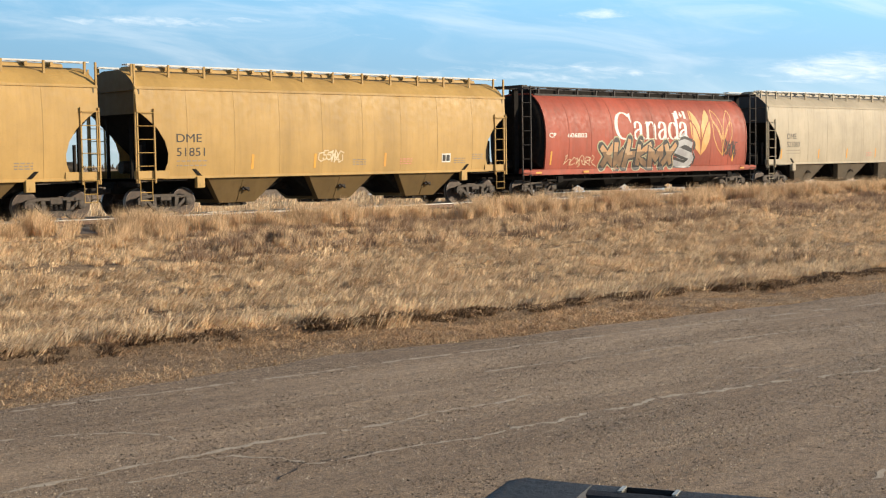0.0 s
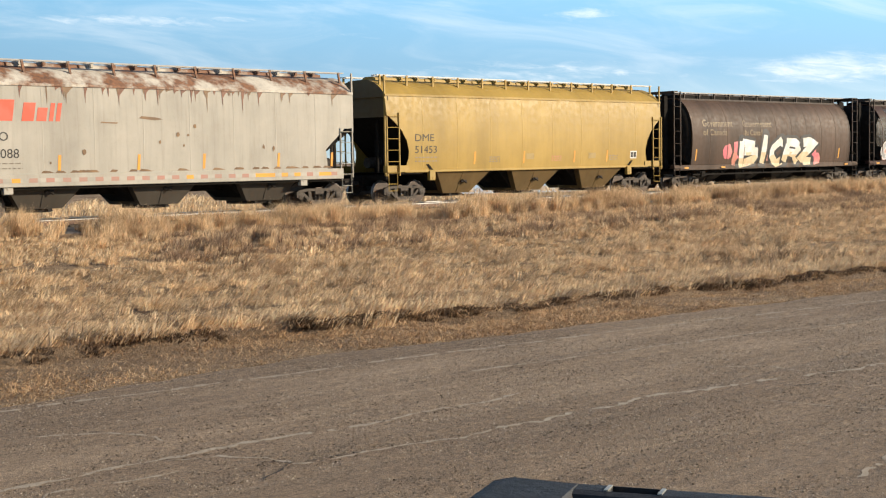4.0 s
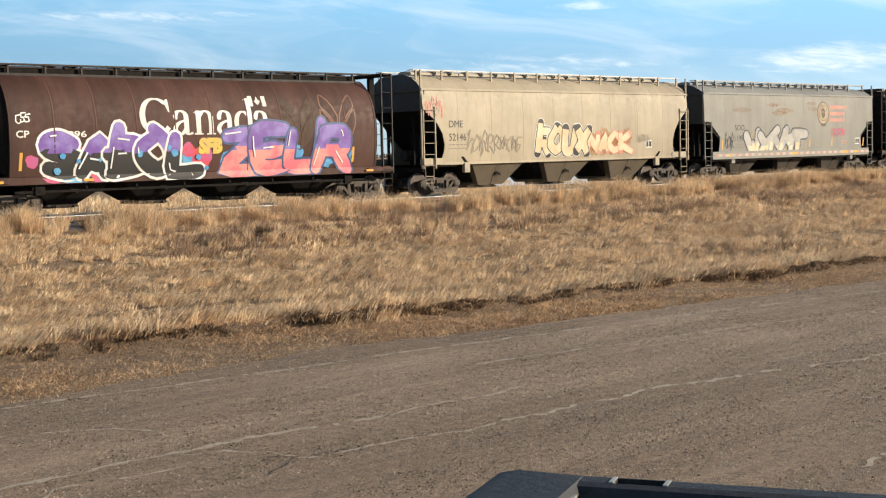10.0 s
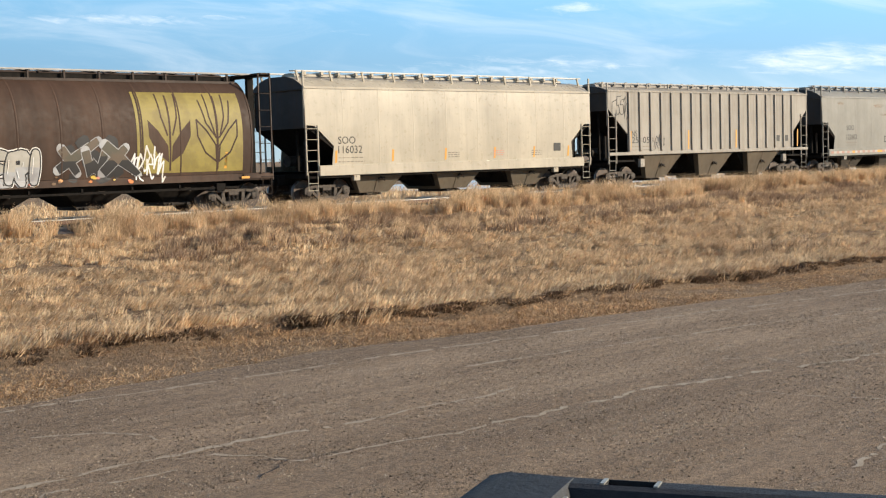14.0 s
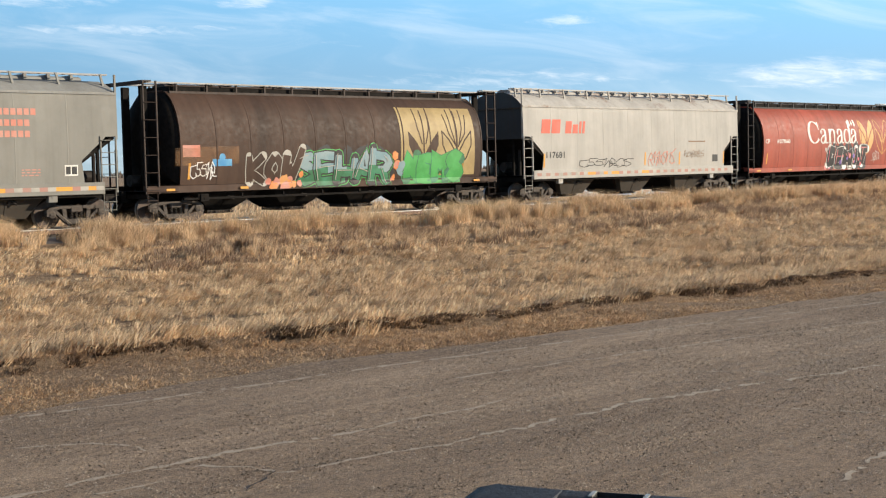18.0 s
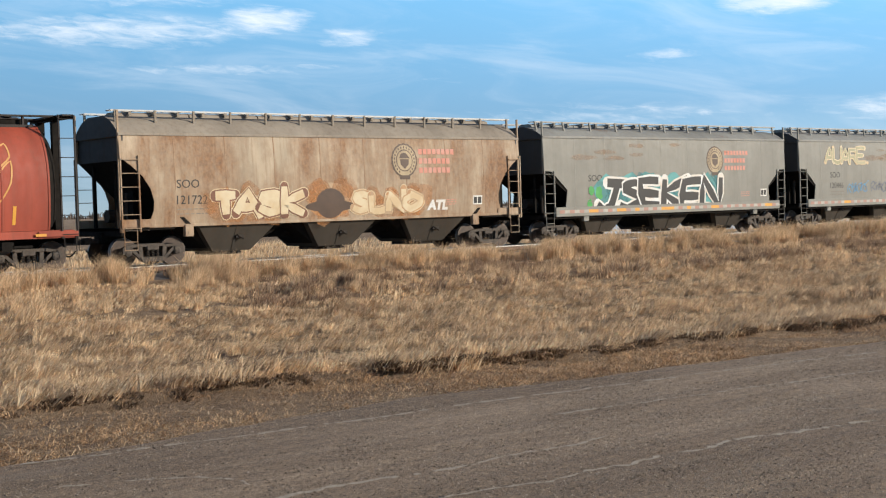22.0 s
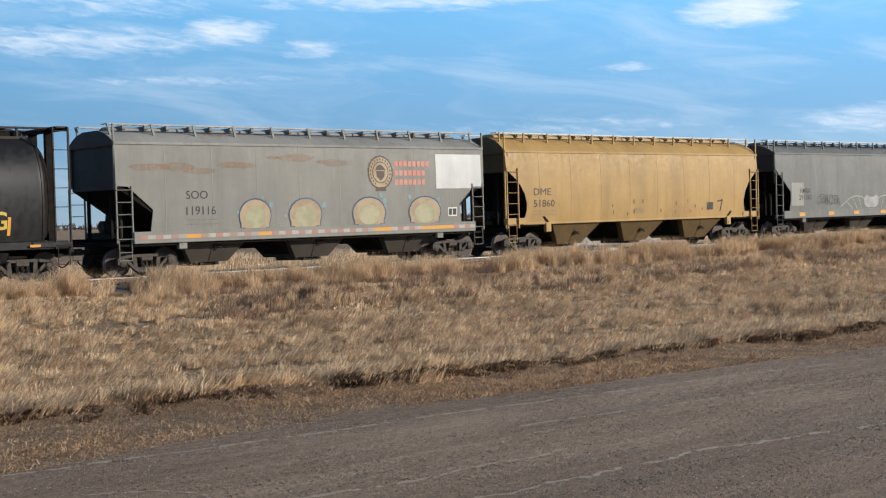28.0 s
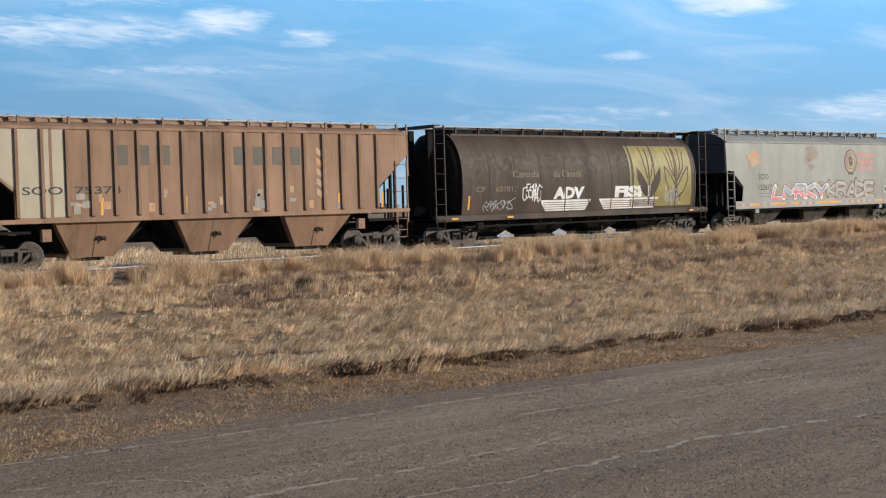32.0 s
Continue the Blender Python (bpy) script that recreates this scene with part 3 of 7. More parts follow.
    def spots(self, x0, x1, z0, z1, n, r, mats, seed=1, coat=0, flat=1.0):
        """Puffs of spray, each of uneven outline."""
        rnd = random.Random(seed)
        self.g += 1
        for i in range(n):
            cx, cz, a = rnd.uniform(x0, x1), rnd.uniform(z0, z1), r * rnd.uniform(0.5, 1.2)
            self.shape([(cx + a * rnd.uniform(0.7, 1.15) * math.cos(6.283 * k / 11), max(1.04, cz + flat * a * rnd.uniform(0.7, 1.15) * math.sin(6.283 * k / 11))) for k in range(11)], mats[i % len(mats)], coat + 0.37 * (i % 5))
        return self

    def scrawl(self, x0, x1, z0, z1, mat, seed=1, w=0.035, loops=9):
        """Thin sprayed handwriting that says nothing: one bent stroke or two for each sign."""
        rnd = random.Random(seed)
        self.g += 1
        n = max(2, int(loops * 0.75))
        st, h = (x1 - x0) / n, z1 - z0
        for i in range(n):
            x, lift = x0 + i * st, rnd.uniform(-0.12, 0.12) * h
            p = lambda a, c: (x + st * (a * 1.35 + rnd.uniform(-0.2, 0.2) + 0.2 * c), z0 + lift + h * (c + rnd.uniform(-0.15, 0.15)))
            kind = rnd.randrange(4)
            if kind == 0:
                pts = [p(0.1, 0), p(0.0, 0.6), p(0.3, 1), p(0.7, 0.8), p(0.6, 0.45), p(0.1, 0.4), p(0.6, 0.1), p(1.0, 0)]
            elif kind == 1:
                pts = [p(0.9, 0.9), p(0.5, 1), p(0.1, 0.7), p(0.0, 0.3), p(0.3, 0), p(0.8, 0.15), p(0.7, 0.5)]
            elif kind == 2:
                pts = [p(0.0, 0.7), p(0.3, 0.95), p(0.2, 0.1), p(0.5, 0.6), p(0.8, 0.7), p(0.7, 0.0), p(1.0, 0.2)]
            else:
                pts = [p(0.9, 0.95), p(0.3, 0.9), p(0.1, 0.6), p(0.7, 0.45), p(0.8, 0.15), p(0.3, 0.0), p(-0.1, 0.2)]
            self.stroke(pts, w * 0.75, mat, 3)
        return self

    def lines_of_print(self, x0, x1, z0, z1, rows, mat, seed=1):
        """Small print too fine to read: short plain bars."""
        rnd = random.Random(seed)
        for r in range(rows):
            z = z1 - (z1 - z0) * r / max(1, rows - 1)
            x = x0
            while x < x1:
                w = rnd.uniform(0.06, 0.18)
                self.rect(x, min(x + w, x1), z - 0.017, z + 0.017, mat)
                x += w + 0.05
        return self

    def put(self, name, parent, hull, label="", side=-1):
        """Lay the shapes on the car's side, where hull(z) is the half width; words, tags and patches become one part each."""
        if name.endswith("_tag") or name in ("graffiti", "car_number", "faded_lettering", "reflector_patch", "stencil_patch", "rust_scratch"):
            kinds = sorted({i[4] for i in self.items})
            if len(kinds) > 1:
                for k in kinds:
                    f = Flat(self.dx)
                    f.items = [i for i in self.items if i[4] == k]
                    f.put(name, parent, hull, label, side)
                return None
        mats, bm, tones = [], bmesh.new(), {}
        for nth, (v, f, mat, coat, _) in enumerate(self.items):
            for m in mat[:2] if isinstance(mat, tuple) else (mat,):
                if m not in mats:
                    mats.append(m)
            low = mats.index(mat[0] if isinstance(mat, tuple) else mat)
            if isinstance(mat, tuple):
                tones[low] = (mats.index(mat[1]), mat[2])
            vs = [bm.verts.new((x - self.dx, 0.006 + 0.0016 * coat + 0.00009 * (nth % 16), z)) for x, z in v]
            for q in f:
                try:
                    bm.faces.new([vs[i] for i in q]).material_index = low
                except ValueError:
                    pass
        zs = [v.co.z for v in bm.verts]
        z = math.floor(min(zs) / 0.14) * 0.14 + 0.14
        while z < max(zs):
            bmesh.ops.bisect_plane(bm, geom=bm.verts[:] + bm.edges[:] + bm.faces[:], plane_co=(0, 0, z), plane_no=(0, 0, 1), dist=1e-5)
            z += 0.14
        for f in bm.faces:
            if f.material_index in tones:
                high, level = tones[f.material_index]
                c = f.calc_center_median()
                if c.z > level + 0.08 * math.sin(5.0 * c.x):
                    f.material_index = high
            f.normal_update()
            if f.normal.y * side < 0:
                f.normal_flip()
        for v in bm.verts:
            v.co.y = side * (hull(v.co.z) + v.co.y)
        me = bpy.data.meshes.new(name)
        bm.to_mesh(me)
        bm.free()
        for m in mats:
            me.materials.append(m)
        ob = new(name, me)
        ob.parent = parent
        return tagged(ob, label)

# ---- ground, road, track ----
def verge_edge(x):
    """The far side of the bare verge, from which the ditch is laid out."""
    return 11.25 - 0.115 * (min(max(x, 0.0), 32.0) - 8.0) + 0.13 * noise.noise((x * 0.5, 3.0, 0.0)) + 0.09 * noise.noise((x * 2.3, 7.0, 0.0))


def road_edge(x):
    """Where the paving ends; the bare verge widens towards the near end."""
    return verge_edge(x) - 0.13 * max(0.0, 9.0 - max(x, 2.0)) ** 1.25 + 0.10 * noise.noise((x * 1.1, 5.0, 0.0))


PROFILE = ((0.0, -0.035), (0.8, -0.05), (1.9, -0.10), (2.15, 0.04), (2.7, -0.03), (4.5, -0.30), (8.0, -0.55), (12.0, -0.55), (17.0, -0.38), (20.0, -0.16), (23.0, -0.08), (25.0, -0.04), (26.6, -0.02), (27.5, -0.04), (31.0, -0.05), (34.0, -0.25), (45.0, -0.30))


def ground_z(x, y):
    d = y - verge_edge(x) if y < 30 else y - 11.25
    if y <= road_edge(x):
        return -0.16
    d = max(d, 0.0)
    z = PROFILE[-1][1]
    for (a, za), (b, zb) in zip(PROFILE, PROFILE[1:]):
        if a <= d <= b:
            z = za + (zb - za) * (d - a) / (b - a)
            break
    k = min(1.0, d / 3.0)
    rise = 0.22 * min(1.0, max(0.0, (x - 40) / 22)) * max(0.0, 1 - abs(y - 34.5) / 4.5)
    return z + rise + k * (0.17 * noise.noise((x * 0.30, y * 0.42, 0.0)) + 0.07 * noise.noise((x * 1.1, y * 1.1, 5.0)))


def spaced(stops):
    out = []
    for (a, b, st) in stops:
        n = max(1, int(round((b - a) / st)))
        out += [a + (b - a) * i / n for i in range(n)]
    return out + [stops[-1][1]]


gx = spaced([(-3000, -300, 450), (-300, -40, 26), (-40, 0, 4), (0, 90, 0.75), (90, 300, 21), (300, 3000, 450)])
gy = spaced([(-3000, -200, 400), (-200, -10, 38), (-10, 8, 3), (8, 16, 0.25), (16, 46, 0.6), (46, 120, 9), (120, 400, 40), (400, 4000, 450)])
g = Geo()
g.add([(x, y, ground_z(x, y)) for y in gy for x in gx], [(j * len(gx) + i, j * len(gx) + i + 1, (j + 1) * len(gx) + i + 1, (j + 1) * len(gx) + i) for j in range(len(gy) - 1) for i in range(len(gx) - 1)])
me = g.mesh("ground", M_soil)
for p in me.polygons:
    p.use_smooth = True
tagged(new("ground", me), "prairie ground with dry straw-coloured turf", "ground", kind="structure")

# paving: one slab with a broken far edge
g = Geo()
rx = spaced([(-400, -10, 13), (-10, 40, 0.4), (40, 400, 12)])
rows = [[(x, -9.0, 0.0) for x in rx], [(x, 4.0, 0.0) for x in rx], [(x, road_edge(x) - 0.5, 0.0) for x in rx], [(x, road_edge(x) - 0.12, -0.004) for x in rx], [(x, road_edge(x) + 0.08, -0.045) for x in rx], [(x, road_edge(x) + 0.10, -0.16) for x in rx]]
n = len(rx)
g.add([p for r in rows for p in r], [(j * n + i, j * n + i + 1, (j + 1) * n + i + 1, (j + 1) * n + i) for j in range(len(rows) - 1) for i in range(n - 1)])
road = tagged(new("road", g.mesh("road", M_road)), "worn grey-brown chip-seal road with pale cracks", "road", kind="structure")


def crack(pts, width, mat, seed, z=0.003, jag=0.05):
    """A wandering crack, its edges ragged."""
    rnd = random.Random(seed)
    line = []
    for (xa, ya), (xb, yb) in zip(pts, pts[1:]):
        m = max(2, int(math.hypot(xb - xa, yb - ya) / 0.06))
        line += [(xa + (xb - xa) * i / m, ya + (yb - ya) * i / m) for i in range(m)]
    line.append(pts[-1])
    wob = [noise.noise((x * 1.7, y * 1.7, seed * 3.1)) * jag * 2.2 + noise.noise((x * 7, y * 7, seed)) * jag * 0.8 for x, y in line]
    v = []
    for i, (x, y) in enumerate(line):
        w = width * rnd.uniform(0.1, 1.25) * (0.3 if i in (0, len(line) - 1) else 1)
        a, b = line[max(0, i - 1)], line[min(len(line) - 1, i + 1)]
        d = math.hypot(b[0] - a[0], b[1] - a[1]) or 1
        nx, ny = -(b[1] - a[1]) / d, (b[0] - a[0]) / d
        for s in (-0.5, 0.5):
            v.append((x + nx * (wob[i] + s * w), y + ny * (wob[i] + s * w), z))
    gg = Geo().add(v, [(2 * i, 2 * i + 1, 2 * i + 3, 2 * i + 2) for i in range(len(line) - 1) if noise.noise((line[i][0] * 2.2, line[i][1] * 2.2, seed * 5.0)) + 0.5 * noise.noise((line[i][0] * 9, line[i][1] * 9, seed)) > -0.36])
    part("crack", gg, mat, road)


crack([(4.4, 10.62), (6.2, 10.40), (8.9, 10.24), (13.6, 9.75), (20.0, 8.7)], 0.075, M_crack, 1, jag=0.03)
crack([(3.0, 7.9), (4.7, 7.92), (5.8, 7.92), (6.9, 7.84)], 0.075, M_crack, 2)
crack([(6.9, 7.84), (8.0, 7.84), (8.5, 7.95)], 0.055, M_crack, 3)
crack([(4.9, 7.92), (5.27, 7.79), (5.42, 7.45), (5.43, 7.2)], 0.05, M_crack, 4)
crack([(5.0, 6.9), (5.43, 7.2), (5.30, 7.38)], 0.014, M_crackdark, 5, 0.006, 0.03)
crack([(5.43, 7.2), (6.3, 7.03), (7.2, 6.98)], 0.045, M_crack, 6)
crack([(5.5, 7.19), (6.0, 7.1)], 0.012, M_crackdark, 7, 0.006, 0.03)
crack([(7.2, 6.98), (8.8, 6.98), (10.0, 6.72), (13.0, 6.2)], 0.075, M_crack, 8, jag=0.06)
crack([(7.05, 6.9), (7.22, 7.05)], 0.012, M_crackdark, 9, 0.006, 0.03)
crack([(10.66, 7.6), (11.06, 7.18), (10.94, 6.75)], 0.025, M_crack, 10)
crack([(9.5, 6.2), (9.75, 5.2)], 0.025, M_crack, 11)
crack([(12.41, 7.55), (12.42, 7.0)], 0.030, M_crack, 12)
crack([(13.4, 6.6), (13.5, 6.1)], 0.030, M_crack, 13)
crack([(4.2, 9.5), (4.79, 9.28), (5.17, 8.98), (5.29, 8.74), (5.24, 8.42)], 0.05, M_crack, 14, jag=0.05)
crack([(9.0, 9.1), (12.5, 8.65), (16.0, 8.0)], 0.055, M_crack, 20, jag=0.05)
crack([(14.0, 9.3), (15.2, 9.15)], 0.040, M_crack, 15)
crack([(7.56, 4.27), (8.3, 4.45), (9.0, 4.3)], 0.070, M_crack, 16)
crack([(3.2, 7.2), (4.0, 7.6), (4.8, 7.55)], 0.035, M_crack, 17)
crack([(8.0, 4.1), (8.6, 4.2)], 0.03, M_crackdark, 18, 0.008)
crack([(10.2, 6.3), (10.5, 6.15)], 0.02, M_crackdark, 19, 0.008)

# ballast, ties and rails
TY, RZ = 40.1, 0.36
g = Geo()
bx = spaced([(-300, 0, 20), (0, 110, 0.5), (110, 400, 20)])
sec = ((36.7, -0.08), (37.4, 0.03), (38.3, 0.13), (39.2, 0.14), (41.0, 0.14), (41.9, 0.13), (43.2, -0.1), (43.6, -0.4))
n = len(bx)
g.add([(x, y + 0.12 * noise.noise((x, y, 2.0)), z + 0.03 * noise.noise((x * 2, y * 2, 1.0))) for y, z in sec for x in bx], [(j * n + i, j * n + i + 1, (j + 1) * n + i + 1, (j + 1) * n + i) for j in range(len(sec) - 1) for i in range(n - 1)])
track = tagged(new("track", g.mesh("track", M_gravel)), "single railway track on grey ballast", "track", kind="structure")
tie = Geo().box(-0.11, 0.11, -1.3, 1.3, 0.03, 0.185, 0.015).mesh("tie", M_tie)
for i in range(200):
    part("tie", tie, None, track, at=(6 + 0.5 * i, TY, random.uniform(-0.008, 0.008)))
g = Geo()
for i in range(300):
    for x in (5.5 - 0.5 * i, 106 + 0.5 * i):
        g.box(x - 0.11, x + 0.11, TY - 1.3, TY + 1.3, 0.03, 0.185)
tagged(part("far_ties", g, M_tie, track), kind="stuff")
for s in (-1, 1):
    y = TY + s * 0.7525
    g = Geo().prism_x([(y - 0.07, 0.185), (y + 0.07, 0.185), (y + 0.07, 0.20), (y + 0.012, 0.215), (y + 0.012, 0.31), (y + 0.036, 0.32), (y + 0.036, 0.345), (y - 0.036, 0.345), (y - 0.036, 0.32), (y - 0.012, 0.31), (y - 0.012, 0.215), (y - 0.07, 0.20)], -300, 400)
    rail = part("rail", g, M_rail, track)
    g = Geo().prism_x([(y - 0.038, 0.322), (y + 0.038, 0.322), (y + 0.038, 0.350), (y + 0.027, 0.36), (y - 0.027, 0.36), (y - 0.038, 0.350)], -300, 400)
    part("rail_head", g, M_railtop, rail, "bright worn rail head")

# frozen slough beyond the track
g = Geo()
pts = []
for i in range(48):
    a = 2 * math.pi * i / 48
    r = 1 + 0.22 * noise.noise((math.cos(a) * 1.3, math.sin(a) * 1.3, 4.0))
    pts.append((96 + 36 * r * math.cos(a) + 8 * math.sin(a), 72 + 15 * r * math.sin(a), -0.15))
g.add(pts, [tuple(range(48))])
tagged(new("slough", g.mesh("slough", M_ice)), "pale frozen slough in the field", "pond", kind="structure")


# ---- grass ----
def blades(name, base, h, width, lean, mat, label, seed, per=1, spread=0.35, clump=0.0, droop=0.25, comb=0.0):
    """Bent grass blades, two faces each, as one object."""
    r = np.random.RandomState(seed)
    n = len(base)
    turn = r.normal(0.15, comb, n) if comb else r.uniform(0, np.pi, n)
    wx, wy = np.cos(turn) * width / 2, np.sin(turn) * width / 2
    m = n // per
    lx = (lean[0] + r.normal(0, spread, n) + np.repeat(r.normal(0, clump, m), per)) * h
    ly = (lean[1] + r.normal(0, spread, n) + np.repeat(r.normal(0, clump, m), per)) * h
    v = np.zeros((n, 5, 3))
    z = np.zeros(n)
    side = np.stack([wx, wy, z], 1)
    v[:, 0] = base - side
    v[:, 1] = base + side
    mid = base + np.stack([lx * 0.35, ly * 0.35, h * 0.58], 1)
    v[:, 2] = mid + side * 0.75
    v[:, 3] = mid - side * 0.75
    v[:, 4] = base + np.stack([lx, ly, h * (1.0 - droop * np.minimum(1.6, np.hypot(lx, ly) / h))], 1)
    me = bpy.data.meshes.new(name)
    me.vertices.add(n * 5)
    me.vertices.foreach_set("co", v.ravel())
    o = (np.arange(n) * 5)[:, None]
    me.loops.add(n * 7)
    me.loops.foreach_set("vertex_index", (o + np.array([0, 1, 2, 3, 3, 2, 4])).ravel().astype(np.int32))
    me.polygons.add(n * 2)
    me.polygons.foreach_set("loop_start", (np.arange(n)[:, None] * 7 + np.array([0, 4])).ravel().astype(np.int32))
    me.update(calc_edges=True)
    me.validate()
    me.materials.append(mat)
    return tagged(new(name, me), label, "grass", kind="stuff")


def tufts(count, per, y0, y1, a0, a1, size, hmin, hmax, seed, keep=None):
    """Clump centres spread over a wedge seen from the road, with blades round each."""
    r = np.random.RandomState(seed)
    pts, hs = [], []
    while len(pts) < count:
        y = y0 + (y1 - y0) * r.rand()
        x = y * (a0 + (a1 - a0) * r.rand())
        if keep and not keep(x, y):
            continue
        q = 0.5 + 0.5 * noise.noise((x * 0.23, y * 0.23, 9.0)) + 0.35 * noise.noise((x * 0.9, y * 0.9, 2.0))
        if r.rand() > 0.30 + q:
            continue
        pts.append((x, y, ground_z(x, y) - 0.02))
        hs.append(hmin + (hmax - hmin) * min(1, max(0, q + 0.25 * r.randn())))
    c, hs = np.repeat(np.array(pts), per, 0), np.repeat(np.array(hs), per)
    n = len(c)
    rad, ang = size * np.sqrt(r.rand(n)), 2 * np.pi * r.rand(n)
    c = c + np.stack([rad * np.cos(ang), rad * np.sin(ang), np.zeros(n)], 1)
    return c, hs * r.uniform(0.55, 1.1, n)


past = lambda x, y: y > verge_edge(x) + 2.1 + 0.5 * noise.noise((x * 0.6, 0, 1.0))
b1, h1 = tufts(15500, 22, 12.0, 27.0, 0.20, 2.25, 0.13, 0.08, 0.36, 1, past)
blades("straw_grass", b1, h1, 0.0115, (1.15, -0.20), M_straw, "dry straw grass flattened by the wind in the ditch", 11, 22, 0.30, 0.50, 0.42, 0.6)
b2, h2 = tufts(9500, 20, 26.0, 36.4, 0.22, 2.25, 0.17, 0.10, 0.34, 2)
h2 = h2 * np.interp(b2[:, 1], (26, 31, 34, 36), (1.0, 0.95, 0.75, 0.60))
blades("straw_grass", b2, h2, 0.020, (1.0, -0.15), M_straw, "dry straw grass on the bank", 12, 20, 0.34, 0.45, 0.38, 0.6)
# bunches stand in drifts along the crest, taller where the bank rises
drift = lambda x, y: noise.noise((x * 0.33, y * 0.55, 31.0)) + 0.6 * noise.noise((x * 1.0, y * 1.2, 3.0)) > -0.06 - 0.10 * min(1.0, max(0.0, (x - 38) / 12))
b3, h3 = tufts(1500, 80, 34.0, 38.1, 0.25, 2.25, 0.18, 0.26, 0.92, 3, drift)
blades("bank_tufts", b3, h3, 0.013, (0.14, -0.05), M_tuft, "upright pale grass tufts along the ballast", 13, 80, 0.30, 0.08, 0.10, 0.8)
b9, h9 = tufts(420, 80, 28.0, 33.6, 0.35, 2.25, 0.16, 0.22, 0.50, 9, drift)
blades("bank_tufts", b9, h9, 0.013, (0.35, -0.05), M_tuft, "pale grass tufts on the bank", 19, 80, 0.28, 0.2, 0.15, 0.7)
near = lambda x, y: y > road_edge(x) - 0.22 and y - verge_edge(x) < 2.6 + 0.4 * noise.noise((x * 0.7, 0, 2.0))
b4, h4 = tufts(8000, 12, 8.2, 14.5, 0.20, 2.25, 0.20, 0.02, 0.10, 4, near)
blades("verge_grass", b4, h4, 0.010, (0.8, 0.0), M_verge, "short brown mown grass along the road", 14, 12, 1.3, 0.7, 0.35, 0.8)
b12, h12 = tufts(520, 4, 8.2, 14.5, 0.20, 2.25, 0.30, 0.06, 0.12, 22, near)
blades("straw_litter", b12, h12, 0.012, (0.8, 0.1), M_tuft, "pale cut straw lying on the verge", 23, 4, 2.2, 1.4, 0.42, 0.6)
patch = lambda x, y: past(x, y) and noise.noise((x * 0.30, y * 0.30, 21.0)) + 0.5 * noise.noise((x * 0.9, y * 0.9, 7.0)) > 0.26
b5, h5 = tufts(520, 20, 13.5, 34.0, 0.20, 2.25, 0.20, 0.14, 0.34, 5, patch)
blades("dead_weeds", b5, h5, 0.014, (0.35, -0.05), M_weed, "grey-brown dead weed stems among the grass", 15, 20, 0.4, 0.3)
bank = lambda x, y: noise.noise((x * 0.22, y * 0.5, 14.0)) + 0.5 * noise.noise((x * 0.9, y * 1.1, 17.0)) > 0.02
b10, h10 = tufts(1700, 26, 27.5, 34.5, 0.62, 2.25, 0.22, 0.20, 0.50, 10, bank)
blades("dead_weeds", b10, h10, 0.020, (0.30, -0.05), M_weed, "brown weed clumps under the crest of the bank", 20, 26, 0.35, 0.3)
rim = lambda x, y: abs(y - verge_edge(x) - 2.10 - 0.3 * noise.noise((x * 0.5, 4, 4.0)) - 0.15 * noise.noise((x * 1.7, 4, 9.0))) < 0.10 and noise.noise((x * 0.45, 1.0, 8.0)) + 0.4 * noise.noise((x * 2.0, 1.0, 3.0)) > -0.05 - 0.35 * min(1.0, max(0.0, (x - 9.0) / 4))
b6, h6 = tufts(620, 26, 9.4, 14.6, 0.40, 2.25, 0.10, 0.03, 0.11, 6, rim)
blades("dead_thatch", b6, h6, 0.018, (0.3, -0.5), M_thatch, "dark matted thatch at the verge's edge", 16, 26, 0.7, 0.3)
b7, h7 = tufts(2600, 12, 43.5, 75.0, 0.30, 2.0, 0.5, 0.3, 0.6, 7)
blades("field_grass", b7, h7, 0.05, (0.3, 0), M_straw, "straw grass in the field past the track", 17)
r = np.random.RandomState(8)
n = 2600
b8 = np.stack([r.uniform(250, 1500, n), 1150 + 60 * r.randn(n), np.full(n, -0.4)], 1)
b8 = b8[np.sin(b8[:, 0] * 0.013) + np.sin(b8[:, 0] * 0.037) > 0.1]
blades("far_bushes", b8, r.uniform(2, 8, len(b8)), 1.6, (0, 0), M_bush, "bare brush on the horizon", 18)

# loose stone chips on the paving: low three-sided stones
r = np.random.RandomState(21)
n = 190000
y = 3.2 + 8.4 * r.rand(n) ** 0.8
x = y * (0.15 + 2.0 * r.rand(n))
ok = np.array([yy < road_edge(xx) - 0.02 for xx, yy in zip(x, y)])
lump = np.array([noise.noise((xx * 0.7, yy * 1.6, 5.0)) for xx, yy in zip(x, y)])
ok &= r.rand(n) < 0.45 + 0.9 * lump
x, y = x[ok], y[ok]
n = len(x)
size = 0.004 + 0.009 * r.rand(n) ** 2
turn = 2 * np.pi * r.rand(n)
v = np.zeros((n, 4, 3))
for k in range(3):
    a = turn + k * 2.094 + 0.5 * r.rand(n)
    v[:, k] = np.stack([x + size * np.cos(a), y + size * np.sin(a), np.zeros(n)], 1)
v[:, 3] = np.stack([x + 0.3 * size * r.randn(n), y + 0.3 * size * r.randn(n), size * 0.65], 1)
me = bpy.data.meshes.new("road_chips")
me.vertices.add(n * 4)
me.vertices.foreach_set("co", v.ravel())
me.loops.add(n * 9)
me.loops.foreach_set("vertex_index", ((np.arange(n) * 4)[:, None] + np.array([0, 1, 3, 1, 2, 3, 2, 0, 3])).ravel().astype(np.int32))
me.polygons.add(n * 3)
me.polygons.foreach_set("loop_start", (np.arange(n * 3) * 3).astype(np.int32))
me.update(calc_edges=True)
